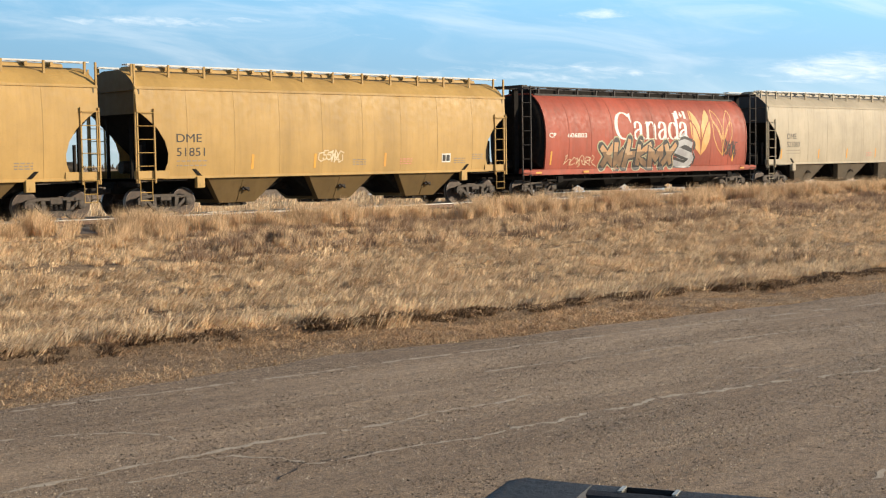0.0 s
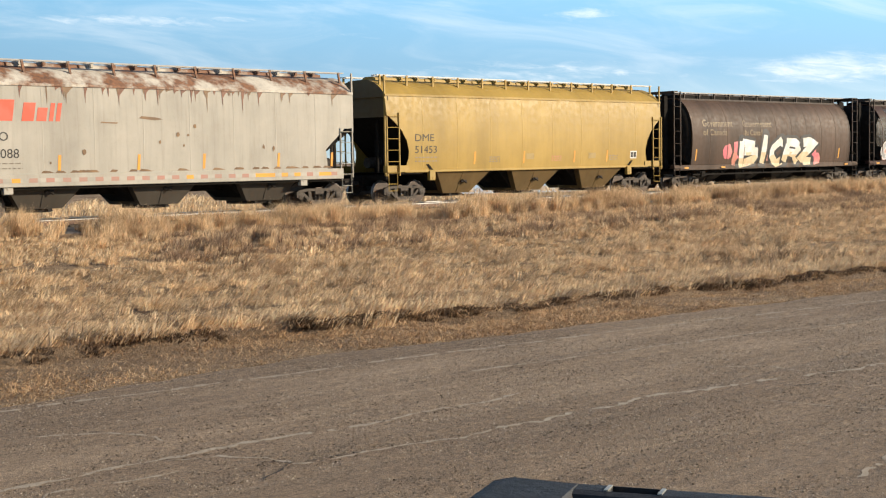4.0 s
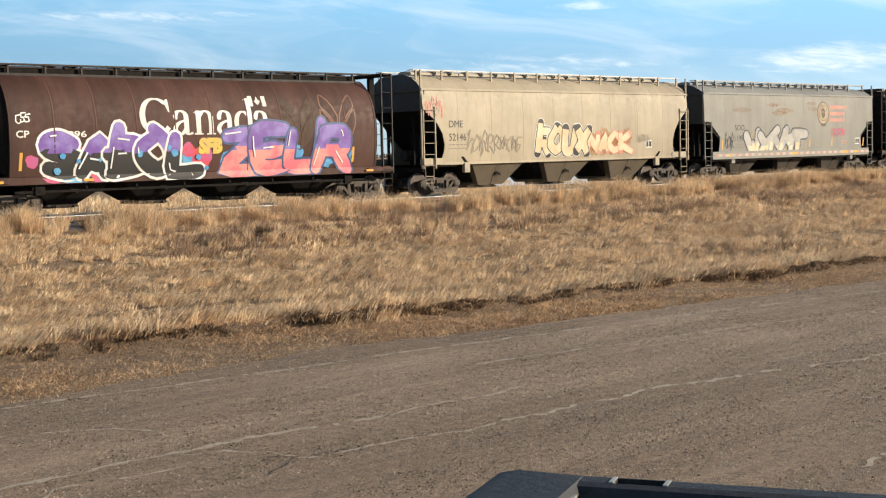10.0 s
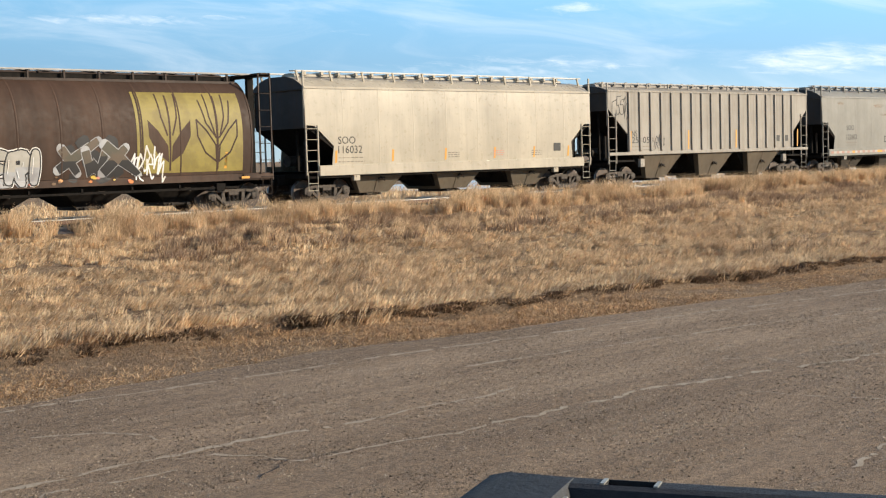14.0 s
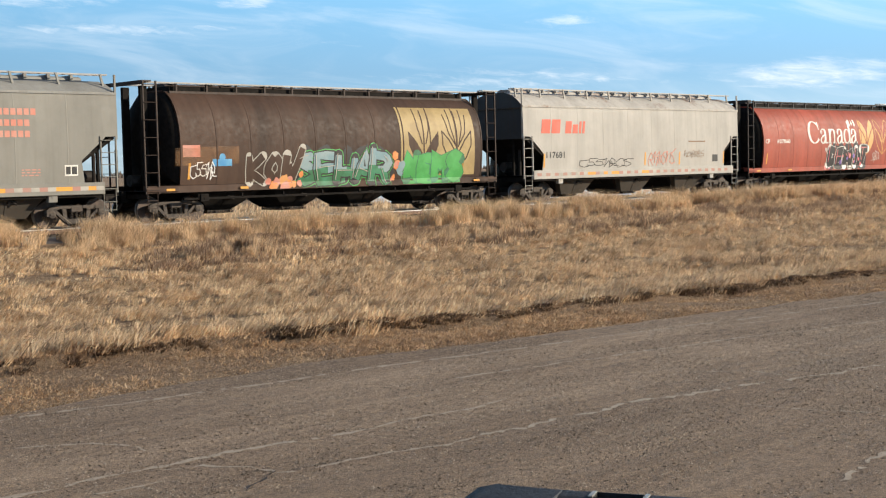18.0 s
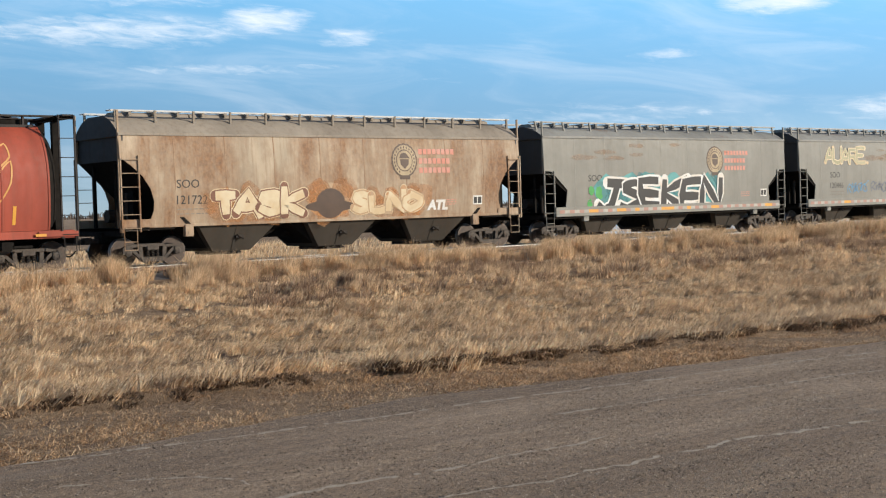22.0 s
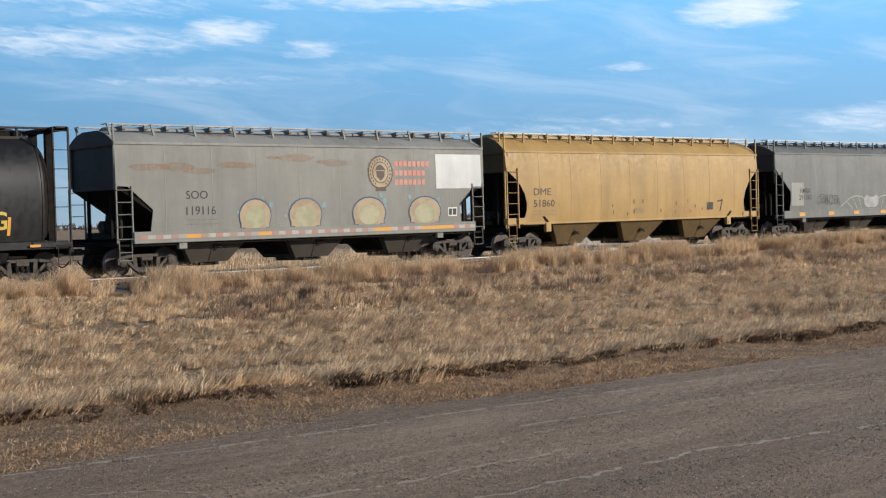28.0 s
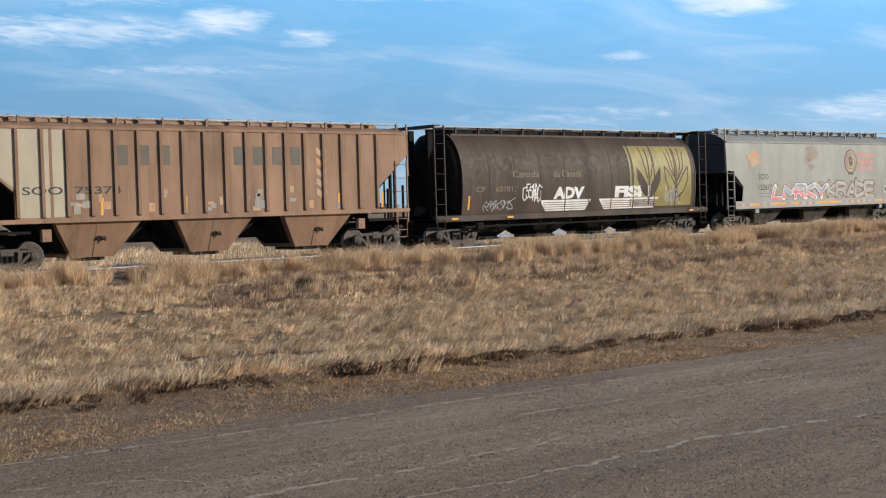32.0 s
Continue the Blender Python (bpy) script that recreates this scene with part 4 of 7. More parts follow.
me.materials.append(M_chip)
tagged(new("road_chips", me), "loose stone chips on the worn paving", "gravel", kind="stuff")

# ---- the pickup beside which the camera stands ----
def pickup():
    ax = Vector((0.43, -0.90, 0)).normalized()
    sd = Vector((0.90, 0.43, 0)).normalized()
    m = Matrix(((ax.x, sd.x, 0, 1.85), (ax.y, sd.y, 0, 1.73), (0, 0, 1, 0), (0, 0, 0, 1)))
    p = thing("pickup_truck", "dark pickup truck with open bed, parked on the road", "truck", m=m)
    W = 1.92
    for s in (0, 1):
        y = -W * s
        k = 1 if s == 0 else -1
        lo = lambda a, b: (min(y - k * a, y - k * b), max(y - k * a, y - k * b))
        g = Geo()
        sec = [(0.0, 0.55), (-0.02, 0.95), (0.0, 1.30), (0.01, 1.362), (0.082, 1.362), (0.085, 0.75), (0.12, 0.70), (0.12, 0.55)]
        g.prism_x([(y - k * a, z) for a, z in sec], 0.03, 1.95)
        side = part("bed_side", g, M_truckpaint, p)
        # plastic rail cap with two stake pockets left open
        top = lambda x0, x1, a, b: g.box(x0, x1, *lo(a, b), 1.372, 1.40)
        g = Geo()
        g.prism_x([(y + k * 0.012, 1.352), (y + k * 0.012, 1.378), (y - k * 0.004, 1.398), (y - k * 0.022, 1.402), (y - k * 0.022, 1.36)], -0.01, 1.95)
        g.prism_x([(y - k * 0.062, 1.36), (y - k * 0.062, 1.402), (y - k * 0.082, 1.398), (y - k * 0.094, 1.38), (y - k * 0.094, 1.352)], -0.01, 1.95)
        for x0, x1 in ((-0.01, 0.18), (0.27, 1.55), (1.66, 1.95)):
            g.box(x0, x1, *lo(0.0219, 0.0621), 1.36, 1.402)
        part("rail_cap", g, M_plastic, side)
        for x0 in (0.172, 0.27, 1.542, 1.66):
            part("pocket_rim", Geo().box(x0, x0 + 0.008, *lo(0.022, 0.062), 1.39, 1.4045), M_bare, side, "worn metal pocket edge")
        g = Geo().box(0.18, 0.27, *lo(0.022, 0.062), 1.30, 1.355)
        part("stake_pocket", g, M_plastic, side)
    g = Geo()
    g.prism([(-0.03, 0.62), (-0.035, 1.25), (-0.045, 1.36), (-0.03, 1.378), (0.105, 1.378), (0.108, 1.34), (0.07, 0.62)], -W + 0.12, -0.115)
    gate = part("tailgate", g, M_truckpaint, p, smooth=35)
    g = Geo().prism([(-0.055, 1.362), (-0.06, 1.385), (-0.045, 1.40), (-0.01, 1.408), (0.115, 1.404), (0.126, 1.385), (0.118, 1.365)], -W + 0.02, -0.03)
    part("tailgate_cap", g, M_plastic, gate, smooth=50)
    g = Geo().box(0.119, 0.129, -0.19, -0.12, 1.35, 1.392)
    part("tailgate_edge", g, M_bare, gate, "bare scratched metal edge")
    g = Geo().box(0.120, 0.140, -0.125, -0.10, 1.20, 1.30, 0.004)
    part("gate_latch", g, M_bare, gate, "metal latch striker")
    g = Geo().box(0.0, 1.95, -W + 0.1, -0.1, 0.72, 0.76)
    for i in range(9):
        g.box(0.0, 1.95, -W + 0.28 + 0.17 * i - 0.04, -W + 0.28 + 0.17 * i + 0.04, 0.755, 0.775)
    part("bed_floor", g, M_plastic, p)
    part("bed_front", Geo().box(1.90, 1.95, -W + 0.1, -0.1, 0.72, 1.37, 0.01), M_truckpaint, p)
    part("bumper", Geo().box(-0.24, -0.08, -W + 0.05, -0.05, 0.48, 0.66, 0.03), M_bare, p, "metal rear bumper")
    # cab and nose
    g = Geo()
    ring = lambda x, w, z0, z1: [(x, -W / 2 - w, z0), (x, -W / 2 + w, z0), (x, -W / 2 + w, z1), (x, -W / 2 - w, z1)]
    g.loft([ring(2.0, 0.95, 0.5, 1.25), ring(4.1, 0.96, 0.5, 1.22), ring(5.25, 0.92, 0.5, 1.12), ring(5.4, 0.86, 0.55, 1.02)])
    g.loft([[(2.05, -W / 2 - 0.9, 1.24), (2.05, -W / 2 + 0.9, 1.24), (4.05, -W / 2 + 0.9, 1.22), (4.05, -W / 2 - 0.9, 1.22)],
            [(2.22, -W / 2 - 0.74, 1.82), (2.22, -W / 2 + 0.74, 1.82), (3.35, -W / 2 + 0.74, 1.82), (3.35, -W / 2 - 0.74, 1.82)],
            [(2.35, -W / 2 - 0.66, 1.87), (2.35, -W / 2 + 0.66, 1.87), (3.2, -W / 2 + 0.66, 1.87), (3.2, -W / 2 - 0.66, 1.87)]])
    cab = part("cab", g, M_truckpaint, p, smooth=20)
    for s in (-1, 1):
        g = Geo().add([(2.22, -W / 2 + s * 0.885, 1.30), (3.75, -W / 2 + s * 0.885, 1.30), (3.25, -W / 2 + s * 0.765, 1.76), (2.32, -W / 2 + s * 0.765, 1.76)], [(0, 1, 2, 3)])
        part("side_window", g, M_glass, cab)
    part("rear_window", Geo().add([(2.065, -W / 2 - 0.7, 1.32), (2.065, -W / 2 + 0.7, 1.32), (2.195, -W / 2 + 0.64, 1.76), (2.195, -W / 2 - 0.64, 1.76)], [(0, 1, 2, 3)]), M_glass, cab)
    for x in (0.95, 4.45):
        for s in (0, 1):
            y = -0.13 if s == 0 else -W + 0.13
            g = Geo().lathe_y([(y - 0.12, 0.27), (y - 0.12, 0.36), (y - 0.08, 0.385), (y + 0.08, 0.385), (y + 0.12, 0.36), (y + 0.12, 0.27)], 24, x, 0.385)
            wh = part("wheel", g, M_tyre, p, smooth=40)
            part("rim", Geo().lathe_y([(y - 0.10, 0.05), (y - 0.09, 0.27), (y + 0.09, 0.27), (y + 0.10, 0.05)], 18, x, 0.385), M_bare, wh, smooth=40)
    part("chassis", Geo().box(0.0, 5.2, -W + 0.5, -0.5, 0.40, 0.62), M_dark, p)


pickup()

# ---- rail cars ----
TRACK_Y = 40.1
RAIL_Z = 0.36
WHEEL_R = 0.457
SHARED = {}


def shared(key, build):
    if key not in SHARED:
        SHARED[key] = build()
    return SHARED[key]


def side_frame_mesh(s):
    g = Geo()
    y0, y1 = (-1.12, -0.98) if s < 0 else (0.98, 1.12)
    g.prism([(-1.08, 0.58), (-0.95, 0.66), (-0.55, 0.72), (0.55, 0.72), (0.95, 0.66), (1.08, 0.58), (1.08, 0.50), (0.92, 0.575), (0.5, 0.63), (-0.5, 0.63), (-0.92, 0.575), (-1.08, 0.50)], y0, y1)
    for k in (-1, 1):
        g.prism([(k * 0.74, 0.62), (k * 0.86, 0.60), (k * 0.42, 0.19), (k * 0.34, 0.25)], y0, y1)
        g.prism([(k * 0.36, 0.62), (k * 0.50, 0.62), (k * 0.46, 0.22), (k * 0.33, 0.22)], y0 + 0.02, y1 - 0.02)
        g.prism([(k * 0.76, 0.60), (k * 1.06, 0.60), (k * 1.06, 0.40), (k * 1.00, 0.40), (k * 0.98, 0.52), (k * 0.80, 0.52), (k * 0.76, 0.44)], y0 - 0.03, y1 + 0.03)
    g.prism([(-0.46, 0.30), (0.46, 0.30), (0.36, 0.15), (-0.36, 0.15)], y0 - 0.02, y1 + 0.02)
    return g.mesh("side_frame", M_frame)


def wheelset_mesh():
    g = Geo()
    g.rod((0, -1.05, 0), (0, 1.05, 0), 0.085, 10)
    for s in (-1, 1):
        r = WHEEL_R
        g.cur = 0
        g.lathe_y([(s * 0.68, r * 0.72), (s * 0.73, r * 0.70), (s * 0.74, 0.20), (s * 0.82, 0.17), (s * 0.82, 0.10)], 24)
        g.lathe_y([(s * 0.805, r - 0.004), (s * 0.808, r * 0.86), (s * 0.76, r * 0.80), (s * 0.735, r * 0.68)], 28)
        g.lathe_y([(s * 0.66, r * 0.70), (s * 0.662, r + 0.028), (s * 0.69, r + 0.028)], 28)
        g.cur = 1
        g.lathe_y([(s * 0.692, r + 0.026), (s * 0.715, r + 0.004), (s * 0.804, r)], 28)
        g.cur = 0
        for q in range(5):
            a = 2 * math.pi * q / 5
            g.rod((0.24 * math.cos(a), s * 0.735, 0.24 * math.sin(a)), (0.24 * math.cos(a), s * 0.775, 0.24 * math.sin(a)), 0.045, 6)
    return g.mesh("wheelset", [M_wheel, M_tread], 35)


def cap_mesh():
    g = Geo().lathe_y([(-0.10, 0.125), (0.10, 0.125), (0.115, 0.09), (0.115, 0.02)], 14)
    for q in range(3):
        a = 2 * math.pi * q / 3
        g.rod((0.065 * math.cos(a), 0.10, 0.065 * math.sin(a)), (0.065 * math.cos(a), 0.135, 0.065 * math.sin(a)), 0.018, 6)
    return g.mesh("bearing_cap", M_frame, 40)


def spring_mesh():
    g = Geo()
    for dx in (-0.17, 0.0, 0.17):
        p = None
        for i in range(25):
            a = i * math.pi / 3
            q = (dx + 0.062 * math.cos(a), 0.062 * math.sin(a), 0.29 + 0.20 * i / 24)
            if p:
                g.rod(p, q, 0.016, 4)
            p = q
    return g.mesh("spring_nest", M_steel)


def rail_truck(parent, x, wheels):
    """A two-axle truck under a car."""
    t = part("truck", shared("bolster", lambda: Geo().box(-0.22, 0.22, -1.13, 1.13, 0.50, 0.70, 0.03).box(-0.5, 0.5, -0.16, 0.16, 0.62, 0.78, 0.02).mesh("bolster", M_frame)), None, parent, "grimy two-axle steel truck", (x, 0, 0))
    for s in (-1, 1):
        part("side_frame", shared(("sf", s), lambda: side_frame_mesh(s)), None, t)
        part("spring_nest", shared("spring", spring_mesh), None, t, at=(0, s * 1.05, 0))
        for k in (-1, 1):
            c = part("bearing_cap", shared("cap", cap_mesh), None, t, at=(k * 0.87, s * 1.05, WHEEL_R))
            if s < 0:
                c.rotation_euler = (0, 0, math.pi)
    for k in (-1, 1):
        w = part("wheelset", shared("wheelset", wheelset_mesh), None, t, "steel wheels with bright worn treads", (k * 0.87, 0, WHEEL_R))
        wheels.append((w, (k * 0.87, 0, WHEEL_R)))


def ladder(parent, x, y, z0, z1, w, mat, n, along="x"):
    """A grab-iron ladder against a car's side; its rungs are bent rods."""
    g = Geo()
    for k in (0, 1):
        g.box(x + k * w - 0.022, x + k * w + 0.022, y - 0.03, y + 0.03, z0, z1)
    lad = part("ladder", g, mat, parent)
    s = -1 if y < 0 else 1
    rung = shared(("rung", w, mat.name, s), lambda: Geo().rod((0, 0, 0), (0, s * 0.06, 0), 0.013).rod((0, s * 0.06, 0), (w, s * 0.06, 0), 0.013).rod((w, s * 0.06, 0), (w, 0, 0), 0.013).mesh("rung", mat))
    for i in range(n):
        part("rung", rung, None, lad, at=(x, y, z0 + 0.12 + (z1 - z0 - 0.25) * i / (n - 1)))
    return lad


def coupler(parent, x, s):
    """Knuckle coupler with its shank and a hanging air hose."""
    def build():
        g = Geo()
        g.box(0, 0.45, -0.09, 0.09, 0.76, 0.92, 0.02)
        g.prism([(0.38, 0.74), (0.62, 0.74), (0.66, 0.80), (0.66, 0.90), (0.60, 0.96), (0.38, 0.96)], -0.17, 0.05)
        g.box(0.46, 0.68, 0.04, 0.17, 0.74, 0.96, 0.02)
        p = None
        for i in range(9):
            u = i / 8
            q = (0.1 + 0.5 * u, 0.28 - 0.15 * u, 0.72 - 0.34 * math.sin(math.pi * u * 0.85))
            if p:
                g.rod(p, q, 0.025, 5)
            p = q
        return g.mesh("coupler", M_steel)
    ob = part("coupler", shared("coupler", build), None, parent, at=(x, 0, 0))
    if s < 0:
        ob.rotation_euler = (0, 0, math.pi)
    return ob


def gate_mesh():
    g = Geo().box(-0.48, 0.48, -0.62, 0.62, 0.24, 0.36, 0.02)
    g.box(-0.52, 0.52, -0.70, -0.62, 0.30, 0.40)
    g.rod((-0.45, -0.85, 0.30), (0.45, -0.85, 0.30), 0.035)
    for k in (-0.3, 0.3):
        g.box(k - 0.05, k + 0.05, -0.95, -0.60, 0.26, 0.34)
    return g.mesh("outlet_gate", M_steel)


def hopper_bay(parent, x, top, w, z1, mat, yb=0.55, low=0.55):
    """One funnel of a hopper car, with its outlet gate."""
    g = Geo()
    r = lambda a, b, z: [(x - a, -b, z), (x + a, -b, z), (x + a, b, z), (x - a, b, z)]
    g.loft([r(top, w, z1), r(low, yb, 0.36)])
    for s in (-1, 1):
        g.prism_x([(s * (w - 0.06), z1 - 0.05), (s * (w - 0.02), z1 - 0.05), (s * (yb + 0.04), 0.40), (s * yb, 0.40)], x - 0.04, x + 0.04)
    bay = part("hopper_bay", g, mat, parent)
    part("outlet_gate", shared("gate", gate_mesh), None, bay, at=(x, 0, 0))
    # small poke-hole boss and crank on the sloping face
    part("vibrator_bracket", shared("vib", lambda: Geo().box(-0.16, 0.16, -0.10, 0.02, -0.05, 0.05, 0.015).rod((-0.1, -0.1, 0.06), (0.12, -0.12, -0.08), 0.03).mesh("vibrator_bracket", M_steel)), None, bay, at=(x + 0.15, -(w + yb) / 2 + 0.02, (z1 + 0.36) / 2 + 0.02))


def hatch_mesh(ln):
    g = Geo()
    g.prism_x([(-0.40, 0), (-0.36, 0.10), (-0.2, 0.15), (0.2, 0.15), (0.36, 0.10), (0.40, 0)], -ln / 2, ln / 2)
    for k in range(3):
        x = -ln / 2 + ln * (k + 0.5) / 3
        g.box(x - 0.03, x + 0.03, -0.42, 0.42, 0.13, 0.18)
        g.box(x - 0.05, x + 0.05, -0.50, -0.40, 0.05, 0.22)
    return g


def barrel_width(z):
    """Half width of a barrel car: nearly upright low down, rounded over towards the hatches."""
    if z < 1.25:
        return 1.515
    if z < 2.55:
        return 1.62 - 0.12 * ((2.55 - max(z, 1.0)) / 1.3) ** 2
    return 1.62 * (1 - ((min(z, 4.43) - 2.55) / 2.05) ** 2.3) ** (1 / 2.3)


BARREL_Z = [1.26 + (4.43 - 1.26) * (1 - (1 - i / 26) ** 1.6) for i in range(27)]


def barrel_ring(x, d=0.0, k=1.0):
    """The closed outline of the barrel at x, d outside the sheet, shrunk by k about its middle."""
    near = [(-barrel_width(z) - d, z) for z in BARREL_Z]
    crown = [(y, 4.43 + 0.05 * (1 - (y / 0.85) ** 2) + d) for y in (-0.5, 0.0, 0.5)]
    return [(x, y * k, 2.85 + (z - 2.85) * k) for y, z in near + crown + [(-y, z) for y, z in near[::-1]]]


def hull_of(kind):
    if kind == "C":
        return barrel_width
    if kind in "DE":
        return lambda z: 1.60 - 0.075 * ((z - 2.75) / 1.4) ** 2
    if kind == "B":
        return lambda z: 1.50
    return lambda z: 1.585 - 0.03 * ((z - 2.75) / 1.4) ** 2


# outline of the cut-out in a side sheet's end: steps in from the end, heights
CUTS = {
    "D": [(0.0, 3.45), (0.35, 3.20), (0.75, 2.85), (1.02, 2.45), (1.14, 2.05), (1.12, 1.75), (1.02, 1.50)],
    "S": [(0.0, 2.90), (0.42, 2.88), (1.30, 2.13), (1.22, 1.52)],
    "B": [(0.0, 3.58), (1.40, 2.42), (1.42, 1.62)],
    "G": [(0.0, 3.50), (1.25, 2.40), (1.28, 2.05), (1.18, 1.50)],
}
CUTS["E"] = CUTS["D"]
CUTS["R"] = CUTS["S"]
EAVE = {"D": 4.16, "E": 4.16, "S": 4.25, "R": 4.16, "B": 4.36, "G": 4.26}
SILL = {"D": 1.30, "E": 1.30, "S": 1.42, "R": 1.42, "B": 1.56, "G": 1.42}


def inset(kind, z):
    c = CUTS[kind]
    if z >= c[0][1]:
        return 0.0
    for (a, za), (b, zb) in zip(c, c[1:]):
        if zb <= z <= za:
            return a + (b - a) * (za - z) / max(1e-6, za - zb)
    return c[-1][0]


def walkway(car, x0, x1, y0, y1, z, mat):
    """Open roof walk: two edge bars and cross bars, so that light falls through."""
    g = Geo()
    for y in (y0, (y0 + y1) / 2, y1):
        g.box(x0, x1, y - 0.022, y + 0.022, z, z + 0.045)
    n = int((x1 - x0) / 0.28)
    for i in range(n + 1):
        x = x0 + (x1 - x0) * i / n
        g.box(x - 0.02, x + 0.02, y0, y1, z + 0.004, z + 0.034)
    part("roof_walk", g, mat, car)


def hopper_car(kind, half, pitch, body, roofm, dark, wheels, label, bays=3, under=None, ladders=None):
    """A covered hopper with sheet sides; half is half its length over the end posts."""
    car = thing("hopper_car", label, "rail car", "cars of the freight train")
    H, ev, sl = hull_of(kind), EAVE[kind], SILL[kind]
    ladders = ladders or body
    under = under or body
    zs = sorted({ev, *[z for _, z in CUTS[kind]], *[sl + (ev - sl) * i / 9 for i in range(10)], sl})
    zs = [z for z in zs if z >= sl]
    for s in (-1, 1):
        g = Geo()
        nu = 24
        for off in (0.0, -0.03):
            rows = []
            for z in zs:
                a = inset(kind, z)
                rows += [(-half + a + (2 * half - 2 * a) * i / nu, s * (H(z) + off), z) for i in range(nu + 1)]
            g.add(rows, [(j * (nu + 1) + i, j * (nu + 1) + i + 1, (j + 1) * (nu + 1) + i + 1, (j + 1) * (nu + 1) + i) for j in range(len(zs) - 1) for i in range(nu)])
        n = len(zs) * (nu + 1)
        for j in range(len(zs) - 1):
            for i in (0, nu):
                a, b = j * (nu + 1) + i, (j + 1) * (nu + 1) + i
                g.f.append((a, b, b + n, a + n))
                g.mi.append(0)
        part("side_sheet", g, body, car, smooth=30)
        if kind != "B":
            for i in range(1, 9):
                x = -half + 2 * half * i / 9
                zz = [z for z in zs if inset(kind, z) < half - abs(x)]
                seam = shared(("seam", kind, body.name, s, len(zz)), lambda: Geo().loft([[(-0.03, s * (H(z) - 0.004), z), (-0.012, s * (H(z) + 0.0035), z), (0.012, s * (H(z) + 0.0035), z), (0.03, s * (H(z) - 0.004), z)] for z in zz]).mesh("weld_seam", body))
                part("weld_seam", seam, None, car, at=(x, 0, 0))
        # eave rail
        g = Geo().box(-half - 0.02, half + 0.02, s * H(ev) - 0.035, s * H(ev) + 0.035, ev - 0.03, ev + 0.05)
        part("eave_rail", g, roofm if kind != "B" else body, car)
        if kind in "SRG":
            g = Geo().box(-half + 0.55, half - 0.55, s * 1.61 - 0.05, s * 1.61 + 0.05, 1.06, 1.44, 0.012)
            part("side_sill", g, body, car)
            g = Geo().box(-half, half, s * 1.50 - 0.05, s * 1.50 + 0.05, 0.98, 1.05)
            part("sill_pipe", g, dark, car)
        elif kind == "B":
            g = Geo().box(-half, half, s * 1.50 - 0.06, s * 1.50 + 0.06, 1.46, 1.60, 0.01)
            part("side_sill", g, body, car)
            rib = shared(("rib", body.name, s), lambda: Geo().prism_x([(s * 1.49, 1.6), (s * 1.565, 1.66), (s * 1.565, ev - 0.05), (s * 1.49, ev)], -0.05, 0.05).mesh("side_rib", body))
            for i in range(18):
                x = -half + 1.5 + (2 * half - 3.0) * i / 17
                part("side_rib", rib, None, car, at=(x, 0, 0))
        else:
            g = Geo().box(-half + 0.95, half - 0.95, s * 1.50 - 0.05, s * 1.50 + 0.05, 1.22, 1.31, 0.01)
            for k in (-1, 1):
                g.box(k * (half - 0.55) - 0.62, k * (half - 0.55) + 0.62, s * 1.50 - 0.06, s * 1.50 + 0.06, 1.24, 1.50, 0.01)
            part("side_sill", g, body, car)
        # jacking pads over the trucks
        for k in (-1, 1):
            x = k * (half - 2.35)
            g = Geo().box(x - 0.16, x + 0.16, s * 1.52 - 0.08, s * 1.52 + 0.08, 0.90 if kind in "DEB" else 0.84, 1.28, 0.02)
            g.rod((x, s * 1.59, 1.02), (x, s * 1.615, 1.02), 0.05, 8)
            part("jacking_pad", g, body, car)
    # roof
    up = {"D": 1.38, "E": 1.38, "B": 0.55, "R": 1.38}.get(kind, 1.0)
    top = ev + 0.46 * up
    g = Geo()
    sec = [(-H(ev), ev + 0.02), (-1.28, ev + 0.20 * up), (-0.95, ev + 0.36 * up), (-0.5, top), (0.5, top), (0.95, ev + 0.36 * up), (1.28, ev + 0.20 * up), (H(ev), ev + 0.02), (H(ev) - 0.05, ev - 0.06), (-H(ev) + 0.05, ev - 0.06)]
    g.prism_x(sec, -half, half)
    part("roof", g, roofm, car, smooth=25)
    for k in (-1, 1):
        # thin plate added over the roof's end, the end's shade in its colour
        part("roof_end", Geo().prism_x(sec, min(k * half, k * (half + 0.006)), max(k * half, k * (half + 0.006))), P_ENDSHADEY if body in (P_YEL, P_OLDYEL) else P_ENDSHADE, car, "roof end plate, grimy and darkened for shade")
    ln = (2 * half - 1.0) / 6
    hm = shared(("hatch", round(ln, 2), roofm.name), lambda: hatch_mesh(ln - 0.06).mesh("roof_hatch", roofm))
    for i in range(6):
        part("roof_hatch", hm, None, car, at=(-half + 0.5 + ln * (i + 0.5), 0, top))
    wz = ev + {"S": 0.62, "D": 0.76, "E": 0.76, "G": 0.66, "B": 0.36}.get(kind, 0.76)
    for s in (-1, 1):
        walkway(car, -half, half, min(s * 0.78, s * 1.06), max(s * 0.78, s * 1.06), wz, M_galv if kind in "DEG" or body == P_CREAM2 else M_walk)
        lean = 0.10 if kind in "SRG" else 0.0
        br = shared(("bracket", kind, roofm.name, s), lambda: Geo().prism([(-0.035, ev + 0.28 * min(1.0, up)), (0.035, ev + 0.28 * min(1.0, up)), (0.035 - lean, wz + 0.04), (-0.035 - lean, wz + 0.04)], min(s * 1.04, s * 1.10), max(s * 1.04, s * 1.10)).mesh("walk_bracket", roofm))
        nb = 13 if kind in "DE" else 11
        for i in range(nb):
            part("walk_bracket", br, None, car, at=(-half + 0.15 + (2 * half - 0.3) * i / (nb - 1), 0, 0))
    # ends
    cut = CUTS[kind][0][1]
